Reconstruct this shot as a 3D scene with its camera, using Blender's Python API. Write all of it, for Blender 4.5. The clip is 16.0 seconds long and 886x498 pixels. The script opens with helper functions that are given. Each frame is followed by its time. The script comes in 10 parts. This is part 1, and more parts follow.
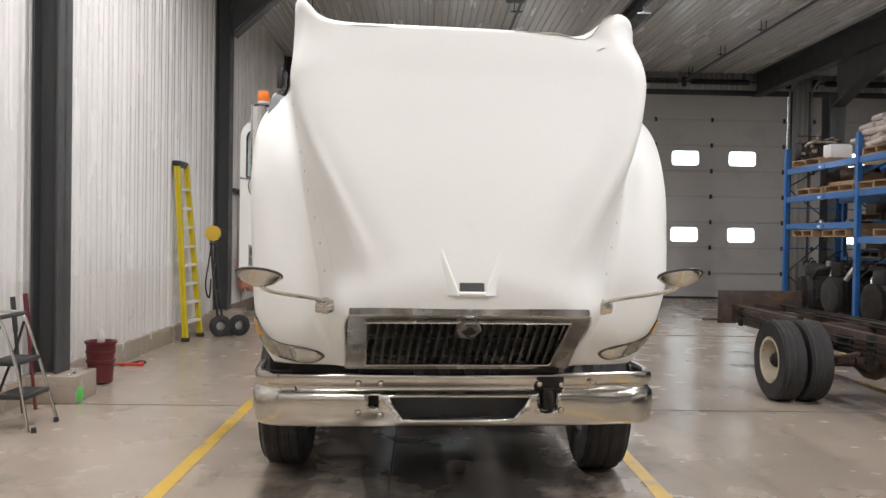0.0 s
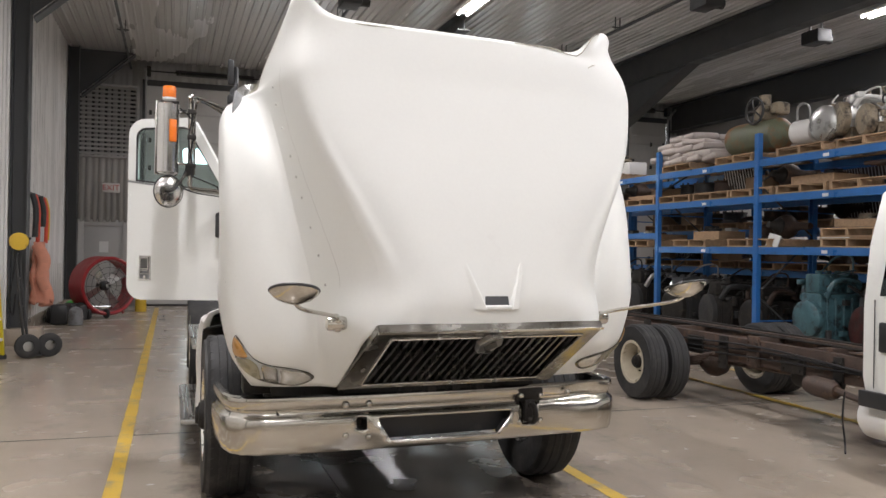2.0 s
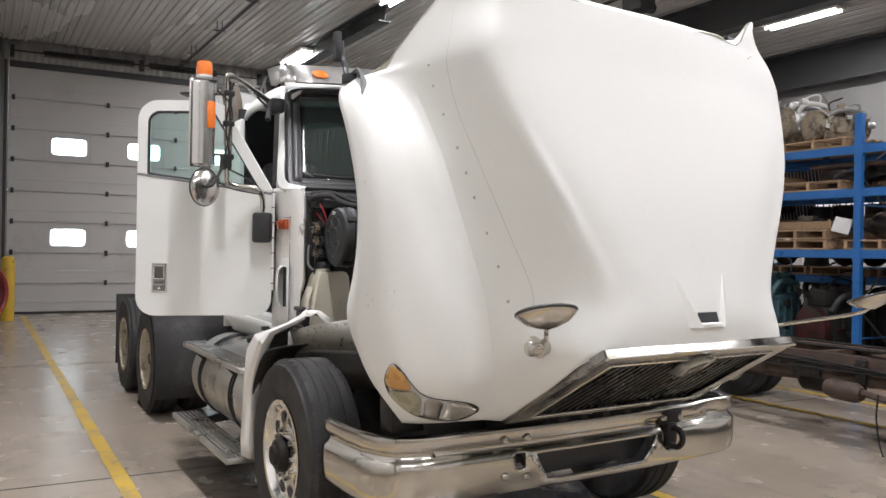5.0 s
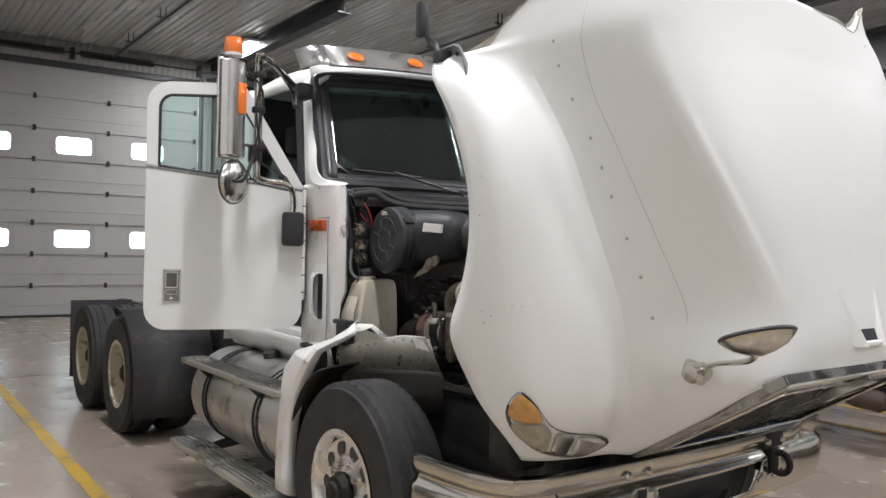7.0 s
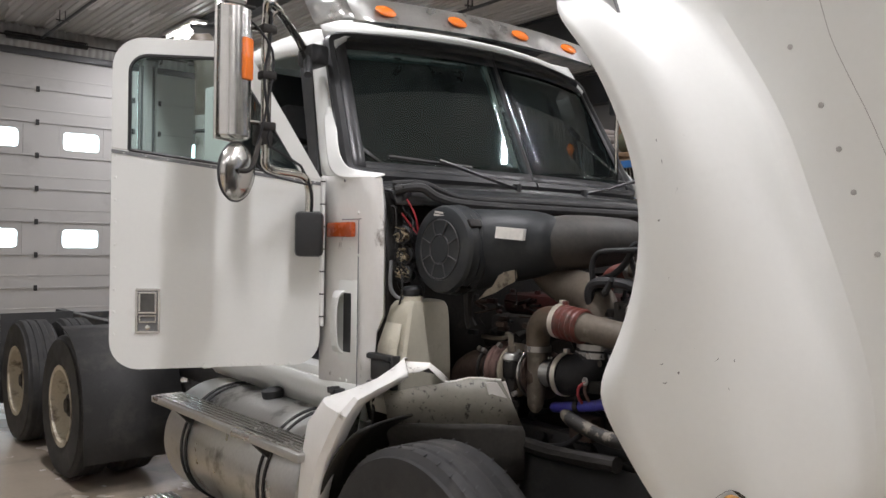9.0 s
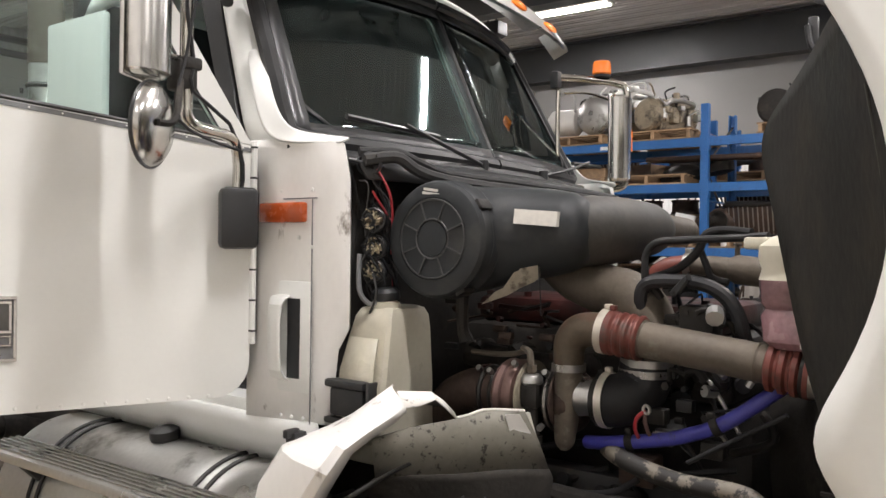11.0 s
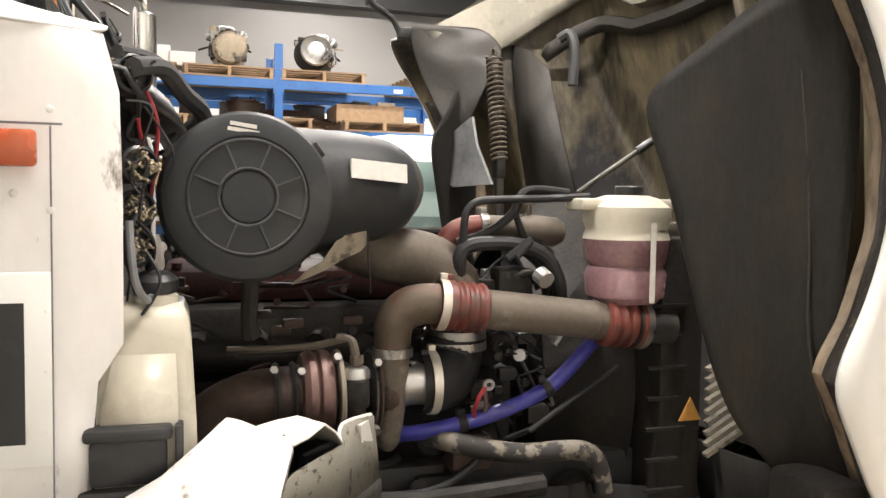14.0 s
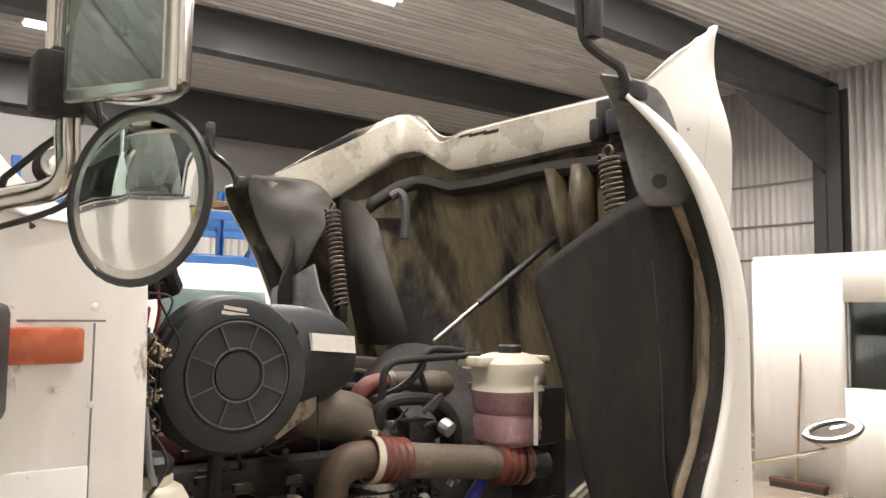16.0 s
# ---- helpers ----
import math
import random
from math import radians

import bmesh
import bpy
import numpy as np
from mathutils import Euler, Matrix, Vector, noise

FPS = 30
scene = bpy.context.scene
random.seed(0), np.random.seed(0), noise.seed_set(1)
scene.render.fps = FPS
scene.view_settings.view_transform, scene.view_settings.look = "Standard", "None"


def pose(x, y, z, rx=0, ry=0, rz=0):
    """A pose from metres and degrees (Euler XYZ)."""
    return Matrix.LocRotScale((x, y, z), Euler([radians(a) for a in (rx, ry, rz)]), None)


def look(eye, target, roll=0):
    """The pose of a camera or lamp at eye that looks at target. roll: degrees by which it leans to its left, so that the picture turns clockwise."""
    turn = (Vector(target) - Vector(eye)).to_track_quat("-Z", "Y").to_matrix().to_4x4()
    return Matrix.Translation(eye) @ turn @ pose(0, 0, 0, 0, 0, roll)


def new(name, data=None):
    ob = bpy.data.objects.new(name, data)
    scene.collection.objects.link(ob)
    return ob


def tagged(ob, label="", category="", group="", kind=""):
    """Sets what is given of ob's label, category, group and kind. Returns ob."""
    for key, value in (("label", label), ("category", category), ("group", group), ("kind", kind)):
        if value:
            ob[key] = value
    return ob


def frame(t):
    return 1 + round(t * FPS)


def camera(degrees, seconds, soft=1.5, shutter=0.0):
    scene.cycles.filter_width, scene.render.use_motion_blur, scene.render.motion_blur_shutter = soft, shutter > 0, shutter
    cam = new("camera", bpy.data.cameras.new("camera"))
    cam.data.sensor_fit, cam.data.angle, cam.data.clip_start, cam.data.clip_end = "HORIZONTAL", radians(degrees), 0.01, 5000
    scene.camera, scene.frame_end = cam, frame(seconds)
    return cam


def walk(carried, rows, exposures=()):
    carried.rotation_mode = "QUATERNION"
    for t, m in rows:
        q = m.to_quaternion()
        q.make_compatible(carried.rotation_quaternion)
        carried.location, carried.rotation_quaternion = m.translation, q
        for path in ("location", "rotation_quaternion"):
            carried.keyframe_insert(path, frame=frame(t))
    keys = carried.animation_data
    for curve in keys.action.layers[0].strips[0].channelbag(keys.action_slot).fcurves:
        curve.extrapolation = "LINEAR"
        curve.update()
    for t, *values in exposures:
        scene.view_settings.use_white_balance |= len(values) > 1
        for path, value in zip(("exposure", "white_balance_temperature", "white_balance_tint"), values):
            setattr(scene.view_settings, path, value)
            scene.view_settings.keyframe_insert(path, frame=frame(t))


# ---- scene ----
cam = camera(56.5, 16.0)
PATH = [
    (0, (0.002, -0.018, 1.617), (0.050, 1.981, 1.588), 0.9),
    (0.5, (-0.331, 0.046, 1.618), (-0.141, 2.037, 1.595), 1.0),
    (1, (-0.677, 0.082, 1.615), (-0.344, 2.054, 1.605), 0.9),
    (1.5, (-0.986, 0.192, 1.623), (-0.495, 2.130, 1.624), 1.0),
    (2, (-1.277, 0.343, 1.617), (-0.653, 2.243, 1.617), 1.0),
    (2.5, (-1.531, 0.500, 1.637), (-0.818, 2.369, 1.641), 1.0),
    (3, (-1.803, 0.689, 1.637), (-1.014, 2.527, 1.644), 1.0),
    (3.5, (-2.048, 0.871, 1.635), (-1.182, 2.674, 1.643), 1.0),
    (4, (-2.260, 1.094, 1.644), (-1.357, 2.878, 1.650), 1.0),
    (6.5, (-2.786, 2.254, 1.629), (-1.676, 3.917, 1.635), 1.0),
    (7, (-2.913, 2.471, 1.651), (-1.765, 4.108, 1.659), 1.1),
    (7.5, (-2.941, 2.738, 1.638), (-1.743, 4.340, 1.645), 1.0),
    (8, (-2.877, 3.064, 1.681), (-1.649, 4.643, 1.687), 1.1),
    (10.5, (-2.660, 4.494, 1.727), (-1.195, 5.856, 1.720), 0.5),
    (11, (-2.634, 4.756, 1.682), (-1.023, 5.941, 1.680), 0.8),
    (11.5, (-2.546, 5.028, 1.647), (-0.749, 5.906, 1.606), 0.8),
    (12, (-2.501, 5.318, 1.666), (-0.598, 5.930, 1.591), 0.7),
    (12.5, (-2.507, 5.615, 1.667), (-0.541, 5.972, 1.577), 0.8),
    (13, (-2.454, 5.880, 1.644), (-0.457, 5.914, 1.543), 0.8),
    (13.5, (-2.348, 6.131, 1.658), (-0.371, 5.847, 1.543), 0.7),
    (14, (-2.404, 6.392, 1.707), (-0.497, 5.800, 1.592), 0.9),
    (14.5, (-2.510, 6.675, 1.767), (-0.724, 5.782, 1.652), 1.0),
    (15, (-2.519, 6.820, 1.808), (-0.820, 5.768, 1.742), 0.9),
    (15.5, (-2.448, 6.929, 1.872), (-0.801, 5.795, 1.922), 0.7),
    (16, (-2.403, 7.046, 1.857), (-0.819, 5.835, 2.011), 0.7),
]
walk(cam, [(t, look(eye, target, roll)) for t, eye, target, roll in PATH],
     [(0, -0.30, 6500, 14), (4, -0.22, 6350, 14), (6.5, -0.33, 6280, 14), (8, -0.50, 6250, 14), (10.5, -0.13, 6600, 14), (12, 0.14, 6750, 12.5), (13, 0.34, 6850, 13), (14, 0.57, 7000, 13), (14.6, 0.64, 7000, 13), (15, 0.46, 7000, 13), (16, 0.19, 7100, 14)])

# ---- light ----
world = bpy.data.worlds.new("world")
scene.world = world
world.use_nodes = True
_sky = world.node_tree.nodes.new("ShaderNodeTexSky")
_sky.sky_type, _sky.sun_disc = "NISHITA", False
_sky.sun_elevation, _sky.sun_rotation = radians(25), radians(40)
world.node_tree.links.new(_sky.outputs[0], world.node_tree.nodes["Background"].inputs[0])
world.node_tree.nodes["Background"].inputs[1].default_value = 0.1

LAMP_COLOR = (1.0, 0.985, 0.985)
LAMP_WATTS = 225
# x, y of the strip lights under the ceiling, all along y
# the x -1.3 row, (3.0, -1.4) and (7.0, 1.5) are unseen, added to brighten
STRIPS = [(11.3, 12.1), (11.3, 3.9), (4.05, 14.8), (4.05, 4.6), (3.0, -1.4), (-1.3, -3.2), (-1.3, 4.5), (-1.3, 8.6), (7.0, 1.5), (4.05, 20.6)]
CEILING = 6.36


# ---- materials ----
def nodes_of(name):
    m = bpy.data.materials.new(name)
    m.use_nodes = True
    return m, m.node_tree.nodes, m.node_tree.links, m.node_tree.nodes["Principled BSDF"]


def surface(name, color, rough=0.5, metal=0.0, vary=0.12, grain=9.0, bump=0.0, fine=60.0, coat=0.0,
            dirt=None, dirt_amount=0.35, dirt_scale=1.3, stretch=(1, 1, 1), piece=0.0, rough_vary=0.12, sharp=0.12):
    """A worn surface: colour varied by broad and fine noise, patches of dirt, fine relief."""
    m, n, l, b = nodes_of(name)
    tc, mp = n.new("ShaderNodeTexCoord"), n.new("ShaderNodeMapping")
    mp.inputs["Scale"].default_value = stretch
    l.new(tc.outputs["Object"], mp.inputs["Vector"])
    big, small = n.new("ShaderNodeTexNoise"), n.new("ShaderNodeTexNoise")
    for tex, sc, det in ((big, grain, 5), (small, fine, 4)):
        tex.inputs["Scale"].default_value, tex.inputs["Detail"].default_value = sc, det
        l.new(mp.outputs[0], tex.inputs["Vector"])
    ramp = n.new("ShaderNodeMapRange")
    ramp.inputs["To Min"].default_value, ramp.inputs["To Max"].default_value = 1 - vary, 1 + vary
    ramp.inputs["From Min"].default_value, ramp.inputs["From Max"].default_value = 0.3, 0.7
    mixn = n.new("ShaderNodeMath")
    mixn.operation = "MULTIPLY_ADD"
    mixn.inputs[1].default_value = 0.6
    half = n.new("ShaderNodeMath")
    half.operation = "MULTIPLY"
    half.inputs[1].default_value = 0.4
    l.new(small.outputs[0], half.inputs[0])
    l.new(big.outputs[0], mixn.inputs[0])
    l.new(half.outputs[0], mixn.inputs[2])
    l.new(mixn.outputs[0], ramp.inputs["Value"])
    last = ramp.outputs[0]
    if piece:
        info = n.new("ShaderNodeObjectInfo")
        pr = n.new("ShaderNodeMapRange")
        pr.inputs["To Min"].default_value, pr.inputs["To Max"].default_value = 1 - piece, 1 + piece
        l.new(info.outputs["Random"], pr.inputs["Value"])
        mul = n.new("ShaderNodeMath")
        mul.operation = "MULTIPLY"
        l.new(last, mul.inputs[0]), l.new(pr.outputs[0], mul.inputs[1])
        last = mul.outputs[0]
    sc = n.new("ShaderNodeVectorMath")
    sc.operation = "SCALE"
    sc.inputs[0].default_value = color
    l.new(last, sc.inputs["Scale"])
    out = sc.outputs[0]
    if dirt:
        dn = n.new("ShaderNodeTexNoise")
        dn.inputs["Scale"].default_value, dn.inputs["Detail"].default_value, dn.inputs["Roughness"].default_value = dirt_scale, 8, 0.65
        l.new(mp.outputs[0], dn.inputs["Vector"])
        dr = n.new("ShaderNodeMapRange")
        dr.inputs["From Min"].default_value = 0.68 - dirt_amount * 0.5
        dr.inputs["From Max"].default_value = 0.68 - dirt_amount * 0.5 + sharp
        l.new(dn.outputs[0], dr.inputs["Value"])
        mx = n.new("ShaderNodeMix")
        mx.data_type = "RGBA"
        mx.inputs[7].default_value = (*dirt, 1)
        l.new(dr.outputs[0], mx.inputs[0])
        l.new(out, mx.inputs[6])
        out = mx.outputs[2]
    l.new(out, b.inputs["Base Color"])
    rr = n.new("ShaderNodeMapRange")
    rr.inputs["To Min"].default_value, rr.inputs["To Max"].default_value = max(rough - rough_vary, 0.03), min(rough + rough_vary, 1)
    rr.inputs["From Min"].default_value, rr.inputs["From Max"].default_value = 0.3, 0.7
    l.new(big.outputs[0], rr.inputs["Value"])
    l.new(rr.outputs[0], b.inputs["Roughness"])
    b.inputs["Metallic"].default_value = metal
    b.inputs["Coat Weight"].default_value = coat
    b.inputs["Coat Roughness"].default_value = 0.08
    if bump:
        bp = n.new("ShaderNodeBump")
        bp.inputs["Strength"].default_value, bp.inputs["Distance"].default_value = bump, 0.01
        l.new(mixn.outputs[0], bp.inputs["Height"])
        l.new(bp.outputs[0], b.inputs["Normal"])
    return m


def glowing(name, color, strength):
    m, n, l, b = nodes_of(name)
    b.inputs["Base Color"].default_value = (*color, 1)
    b.inputs["Emission Color"].default_value = (*color, 1)
    b.inputs["Emission Strength"].default_value = strength
    return m


def glass(name, color=(0.85, 0.93, 0.92), rough=0.02, ior=1.45, sheen=(1, 1, 1), haze=0.0):
    """Thin pane: mostly see-through, with a mirror-like gloss."""
    m, n, l, b = nodes_of(name)
    n.remove(b)
    tr, gl, mx, fr = (n.new("ShaderNodeBsdfTransparent"), n.new("ShaderNodeBsdfGlossy"), n.new("ShaderNodeMixShader"), n.new("ShaderNodeFresnel"))
    tr.inputs[0].default_value = (*color, 1)
    gl.inputs["Roughness"].default_value = rough
    fr.inputs["IOR"].default_value = ior
    l.new(fr.outputs[0], mx.inputs[0])
    l.new(tr.outputs[0], mx.inputs[1])
    l.new(gl.outputs[0], mx.inputs[2])
    gl.inputs[0].default_value = (*sheen, 1)
    if haze:
        # a little diffuse grey-green paints the hazy reflection into the pane
        df, fm = n.new("ShaderNodeBsdfDiffuse"), n.new("ShaderNodeMixShader")
        df.inputs[0].default_value = (0.30, 0.36, 0.35, 1)
        fm.inputs[0].default_value = haze
        l.new(tr.outputs[0], fm.inputs[1])
        l.new(df.outputs[0], fm.inputs[2])
        l.new(fm.outputs[0], mx.inputs[1])
    l.new(mx.outputs[0], n["Material Output"].inputs[0])
    return m


WHITE = surface("white_truck_paint", (0.765, 0.775, 0.745), 0.46, vary=0.02, grain=2.0, dirt=(0.69, 0.69, 0.655), dirt_amount=0.10, dirt_scale=5.0, sharp=0.3, rough_vary=0.05)
WHITE_WORN = surface("worn_white_paint", (0.78, 0.76, 0.71), 0.45, vary=0.05, grain=3.0, dirt=(0.10, 0.085, 0.07), dirt_amount=0.14, dirt_scale=26.0, sharp=0.05)
UNDERSIDE = surface("dirty_hood_underside", (0.185, 0.155, 0.098), 0.40, vary=0.45, grain=1.8, fine=18.0, bump=0.2, dirt=(0.012, 0.012, 0.014), dirt_amount=0.46, dirt_scale=1.7, stretch=(2.6, 1.6, 0.6), sharp=0.16)
CRUST = surface("crusted_road_dirt", (0.03, 0.026, 0.022), 0.85, vary=0.6, grain=40.0, bump=1.0, dirt=(0.16, 0.12, 0.08), dirt_amount=0.12, dirt_scale=30.0, sharp=0.1)
BROWN_LIP = surface("brown_stained_lip", (0.25, 0.195, 0.135), 0.5, vary=0.45, grain=14.0, bump=0.3, dirt=(0.045, 0.034, 0.026), dirt_amount=0.36, dirt_scale=11.0, stretch=(1, 1, 0.3), sharp=0.2)
LINER = surface("black_splash_rubber", (0.021, 0.020, 0.018), 0.6, vary=0.45, grain=4.0, bump=0.5, dirt=(0.052, 0.043, 0.031), dirt_amount=0.36, dirt_scale=4.5, sharp=0.35, stretch=(1.6, 1.6, 0.5))
RIM_METAL = surface("stained_bare_panel", (0.47, 0.45, 0.375), 0.30, metal=0.15, vary=0.2, grain=4.0, bump=0.06, dirt=(0.10, 0.085, 0.07), dirt_amount=0.30, dirt_scale=6.0, sharp=0.22)
GREY_PRIMER = surface("grey_primer", (0.19, 0.195, 0.20), 0.42, vary=0.25, grain=5.0, dirt=(0.06, 0.058, 0.055), dirt_amount=0.34, dirt_scale=7.0, sharp=0.25)
CHROME = surface("worn_chrome", (0.56, 0.54, 0.49), 0.17, metal=1.0, vary=0.08, grain=4.0, dirt=(0.40, 0.37, 0.31), dirt_amount=0.24, dirt_scale=7.0, sharp=0.35, rough_vary=0.05)
DARK_METAL = surface("dark_grille_metal", (0.13, 0.13, 0.125), 0.3, metal=0.85, vary=0.2, grain=8.0)
STEEL = surface("polished_steel", (0.62, 0.61, 0.58), 0.22, metal=1.0, vary=0.08, grain=6.0, rough_vary=0.08)
ALU = surface("dull_aluminium", (0.52, 0.52, 0.50), 0.34, metal=0.9, vary=0.12, grain=5.0, dirt=(0.16, 0.15, 0.13), dirt_amount=0.22, dirt_scale=3.2)
MIRROR = surface("mirror_glass", (0.86, 0.88, 0.87), 0.03, metal=1.0, vary=0.0, rough_vary=0.0)
BLACK = surface("black_plastic", (0.022, 0.023, 0.024), 0.42, vary=0.15, grain=8.0, dirt=(0.07, 0.066, 0.06), dirt_amount=0.18, dirt_scale=6.0, sharp=0.3)
BLACK_CAN = surface("black_air_cleaner_plastic", (0.028, 0.031, 0.033), 0.46, vary=0.12, grain=6.0, bump=0.08, dirt=(0.075, 0.072, 0.066), dirt_amount=0.22, dirt_scale=3.0, sharp=0.3)
DUSTY_CAN = surface("dusty_black_plastic", (0.055, 0.052, 0.047), 0.6, vary=0.3, grain=5.0, dirt=(0.17, 0.15, 0.125), dirt_amount=0.36, dirt_scale=2.5, sharp=0.5)
RUBBER = surface("tyre_rubber", (0.028, 0.028, 0.028), 0.75, vary=0.2, grain=7.0, bump=0.15, dirt=(0.075, 0.07, 0.062), dirt_amount=0.3, dirt_scale=5.0, sharp=0.3)
HOSE = surface("black_hose", (0.02, 0.02, 0.021), 0.5, vary=0.25, grain=20.0)
GREASE = surface("greasy_black_iron", (0.022, 0.020, 0.018), 0.6, vary=0.4, grain=9.0, bump=0.5, dirt=(0.075, 0.062, 0.048), dirt_amount=0.26, dirt_scale=7.0, sharp=0.3)
RED_IRON = surface("grimy_red_engine_paint", (0.055, 0.012, 0.010), 0.55, vary=0.3, grain=6.0, bump=0.35, dirt=(0.014, 0.010, 0.009), dirt_amount=0.6, dirt_scale=5.0, sharp=0.25)
TAN_SHIELD = surface("dusty_tan_sheet", (0.30, 0.265, 0.205), 0.6, metal=0.2, vary=0.25, grain=12.0, dirt=(0.10, 0.08, 0.06), dirt_amount=0.25, dirt_scale=20.0)
PIPE = surface("dusty_aluminium_pipe", (0.115, 0.096, 0.074), 0.6, metal=0.25, vary=0.3, grain=7.0, bump=0.25, dirt=(0.24, 0.22, 0.18), dirt_amount=0.2, dirt_scale=8.0)
CAST = surface("rusty_cast_iron", (0.055, 0.038, 0.031), 0.6, metal=0.3, vary=0.4, grain=9.0, bump=0.5, dirt=(0.11, 0.075, 0.055), dirt_amount=0.22, dirt_scale=9.0, sharp=0.25)
PINK_CAST = surface("heat_tinted_cast_iron", (0.17, 0.105, 0.092), 0.5, metal=0.5, vary=0.3, grain=7.0, bump=0.3)
RED_RUBBER = surface("red_silicone_hose", (0.14, 0.036, 0.026), 0.5, vary=0.25, grain=9.0, dirt=(0.07, 0.05, 0.04), dirt_amount=0.3, dirt_scale=12.0)
BLUE_HOSE = surface("blue_silicone_hose", (0.05, 0.05, 0.30), 0.4, vary=0.15, grain=9.0, dirt=(0.035, 0.035, 0.09), dirt_amount=0.2, dirt_scale=15.0)
RUSTY_PIPE = surface("rust_stained_charge_pipe", (0.095, 0.073, 0.050), 0.55, metal=0.25, vary=0.3, grain=8.0, bump=0.3, dirt=(0.13, 0.05, 0.035), dirt_amount=0.4, dirt_scale=6.0, sharp=0.2)
FLAKED = surface("flaking_black_paint_on_pipe", (0.17, 0.15, 0.12), 0.6, vary=0.2, grain=9.0, bump=0.3, dirt=(0.022, 0.02, 0.018), dirt_amount=0.44, dirt_scale=14.0, sharp=0.05)
CREAM = surface("cream_plastic_tank", (0.56, 0.53, 0.43), 0.36, vary=0.07, grain=4.0, dirt=(0.36, 0.31, 0.23), dirt_amount=0.2, dirt_scale=6.0, sharp=0.3)
COOLANT = surface("red_coolant_in_plastic", (0.24, 0.135, 0.145), 0.22, vary=0.35, grain=9.0, coat=0.5)
AMBER = surface("amber_lens", (0.85, 0.20, 0.02), 0.2, vary=0.06, coat=0.6)
MARKER = surface("dull_orange_marker_lens", (0.46, 0.085, 0.02), 0.25, vary=0.12, grain=20.0, coat=0.5)
SPOTTED = surface("grease_spotted_panel", (0.24, 0.228, 0.19), 0.5, vary=0.16, grain=4.0, dirt=(0.05, 0.043, 0.035), dirt_amount=0.20, dirt_scale=45.0, sharp=0.06)
DIRT_SHADE = surface("dark_road_dirt_and_shade", (0.050, 0.046, 0.040), 0.8, vary=0.35, grain=6.0, bump=0.4, dirt=(0.11, 0.10, 0.085), dirt_amount=0.25, dirt_scale=5.0, sharp=0.35)
SOOT_PLATE = surface("sooty_grey_plate", (0.060, 0.056, 0.050), 0.5, vary=0.4, grain=3.0, bump=0.1, dirt=(0.035, 0.032, 0.03), dirt_amount=0.4, dirt_scale=4.0, sharp=0.4)
AMBER_OLD = surface("clouded_amber_lens", (0.50, 0.26, 0.07), 0.3, vary=0.2, grain=14.0, coat=0.4)
LENS = surface("clouded_headlamp_lens", (0.55, 0.54, 0.49), 0.15, metal=0.6, vary=0.25, grain=16.0, coat=0.8)
WORN_BLACK = surface("scuffed_black_plastic", (0.055, 0.055, 0.055), 0.5, vary=0.5, grain=40.0)
LAMP_BODY = surface("dark_lamp_body", (0.085, 0.08, 0.066), 0.22, metal=0.4, vary=0.3, grain=14.0, coat=0.6)
WHEEL_ALU = surface("polished_wheel_aluminium", (0.80, 0.80, 0.78), 0.2, metal=1.0, vary=0.06, grain=6.0, dirt=(0.45, 0.43, 0.39), dirt_amount=0.18, dirt_scale=6.0, sharp=0.3)
BRIGHT_CLAMP = surface("bright_band_clamp", (0.62, 0.58, 0.50), 0.4, metal=0.5, vary=0.12, grain=20.0)
CLAMP = surface("dull_clamp_steel", (0.34, 0.33, 0.31), 0.35, metal=0.9, vary=0.2, grain=20.0)
WHITE_GRIMY = surface("grimy_white_paint", (0.80, 0.79, 0.76), 0.4, vary=0.04, grain=3.0, dirt=(0.22, 0.19, 0.16), dirt_amount=0.1, dirt_scale=9.0, sharp=0.08, stretch=(1, 1, 0.5))
DULL_CHROME = surface("dull_dark_chrome", (0.36, 0.35, 0.325), 0.2, metal=1.0, vary=0.15, grain=6.0, dirt=(0.18, 0.165, 0.14), dirt_amount=0.3, dirt_scale=9.0)
LENS_OLIVE = surface("clouded_lower_lens", (0.30, 0.28, 0.19), 0.3, vary=0.2, grain=14.0, coat=0.4)
SEAM_GREY = surface("dull_grey_seam", (0.42, 0.41, 0.39), 0.6, vary=0.1)
for _m in (LINER, GREASE, HOSE, RED_IRON, CAST, BLACK_CAN):
    _m.node_tree.nodes["Principled BSDF"].inputs["Specular IOR Level"].default_value = 0.25
CAB_GLASS = glass("cab_glass", (0.55, 0.64, 0.63), rough=0.02, ior=1.7, sheen=(0.86, 0.97, 0.97), haze=0.02)
DOOR_GLASS = glass("door_glass", (0.78, 0.88, 0.86), ior=1.45)
PLAIN_GLASS = glass("window_glass", (0.85, 0.9, 0.9))
LABEL = surface("faded_label", (0.62, 0.60, 0.55), 0.5, vary=0.1, grain=30.0)
CABLE_RED = surface("red_wire", (0.35, 0.03, 0.04), 0.4)
CABLE_TAN = surface("wire_pins", (0.42, 0.36, 0.25), 0.5, vary=0.3, grain=60)
SEAT = surface("dark_seat_cloth", (0.045, 0.045, 0.048), 0.85, vary=0.2, grain=30)
CREAM_RIM = surface("cream_wheel_paint", (0.52, 0.47, 0.36), 0.5, vary=0.12, grain=9.0, dirt=(0.14, 0.11, 0.08), dirt_amount=0.3, dirt_scale=6.0)
RUST = surface("rusty_frame_steel", (0.060, 0.039, 0.029), 0.62, vary=0.5, grain=7.0, bump=0.5, dirt=(0.15, 0.085, 0.052), dirt_amount=0.27, dirt_scale=5.5, sharp=0.16)
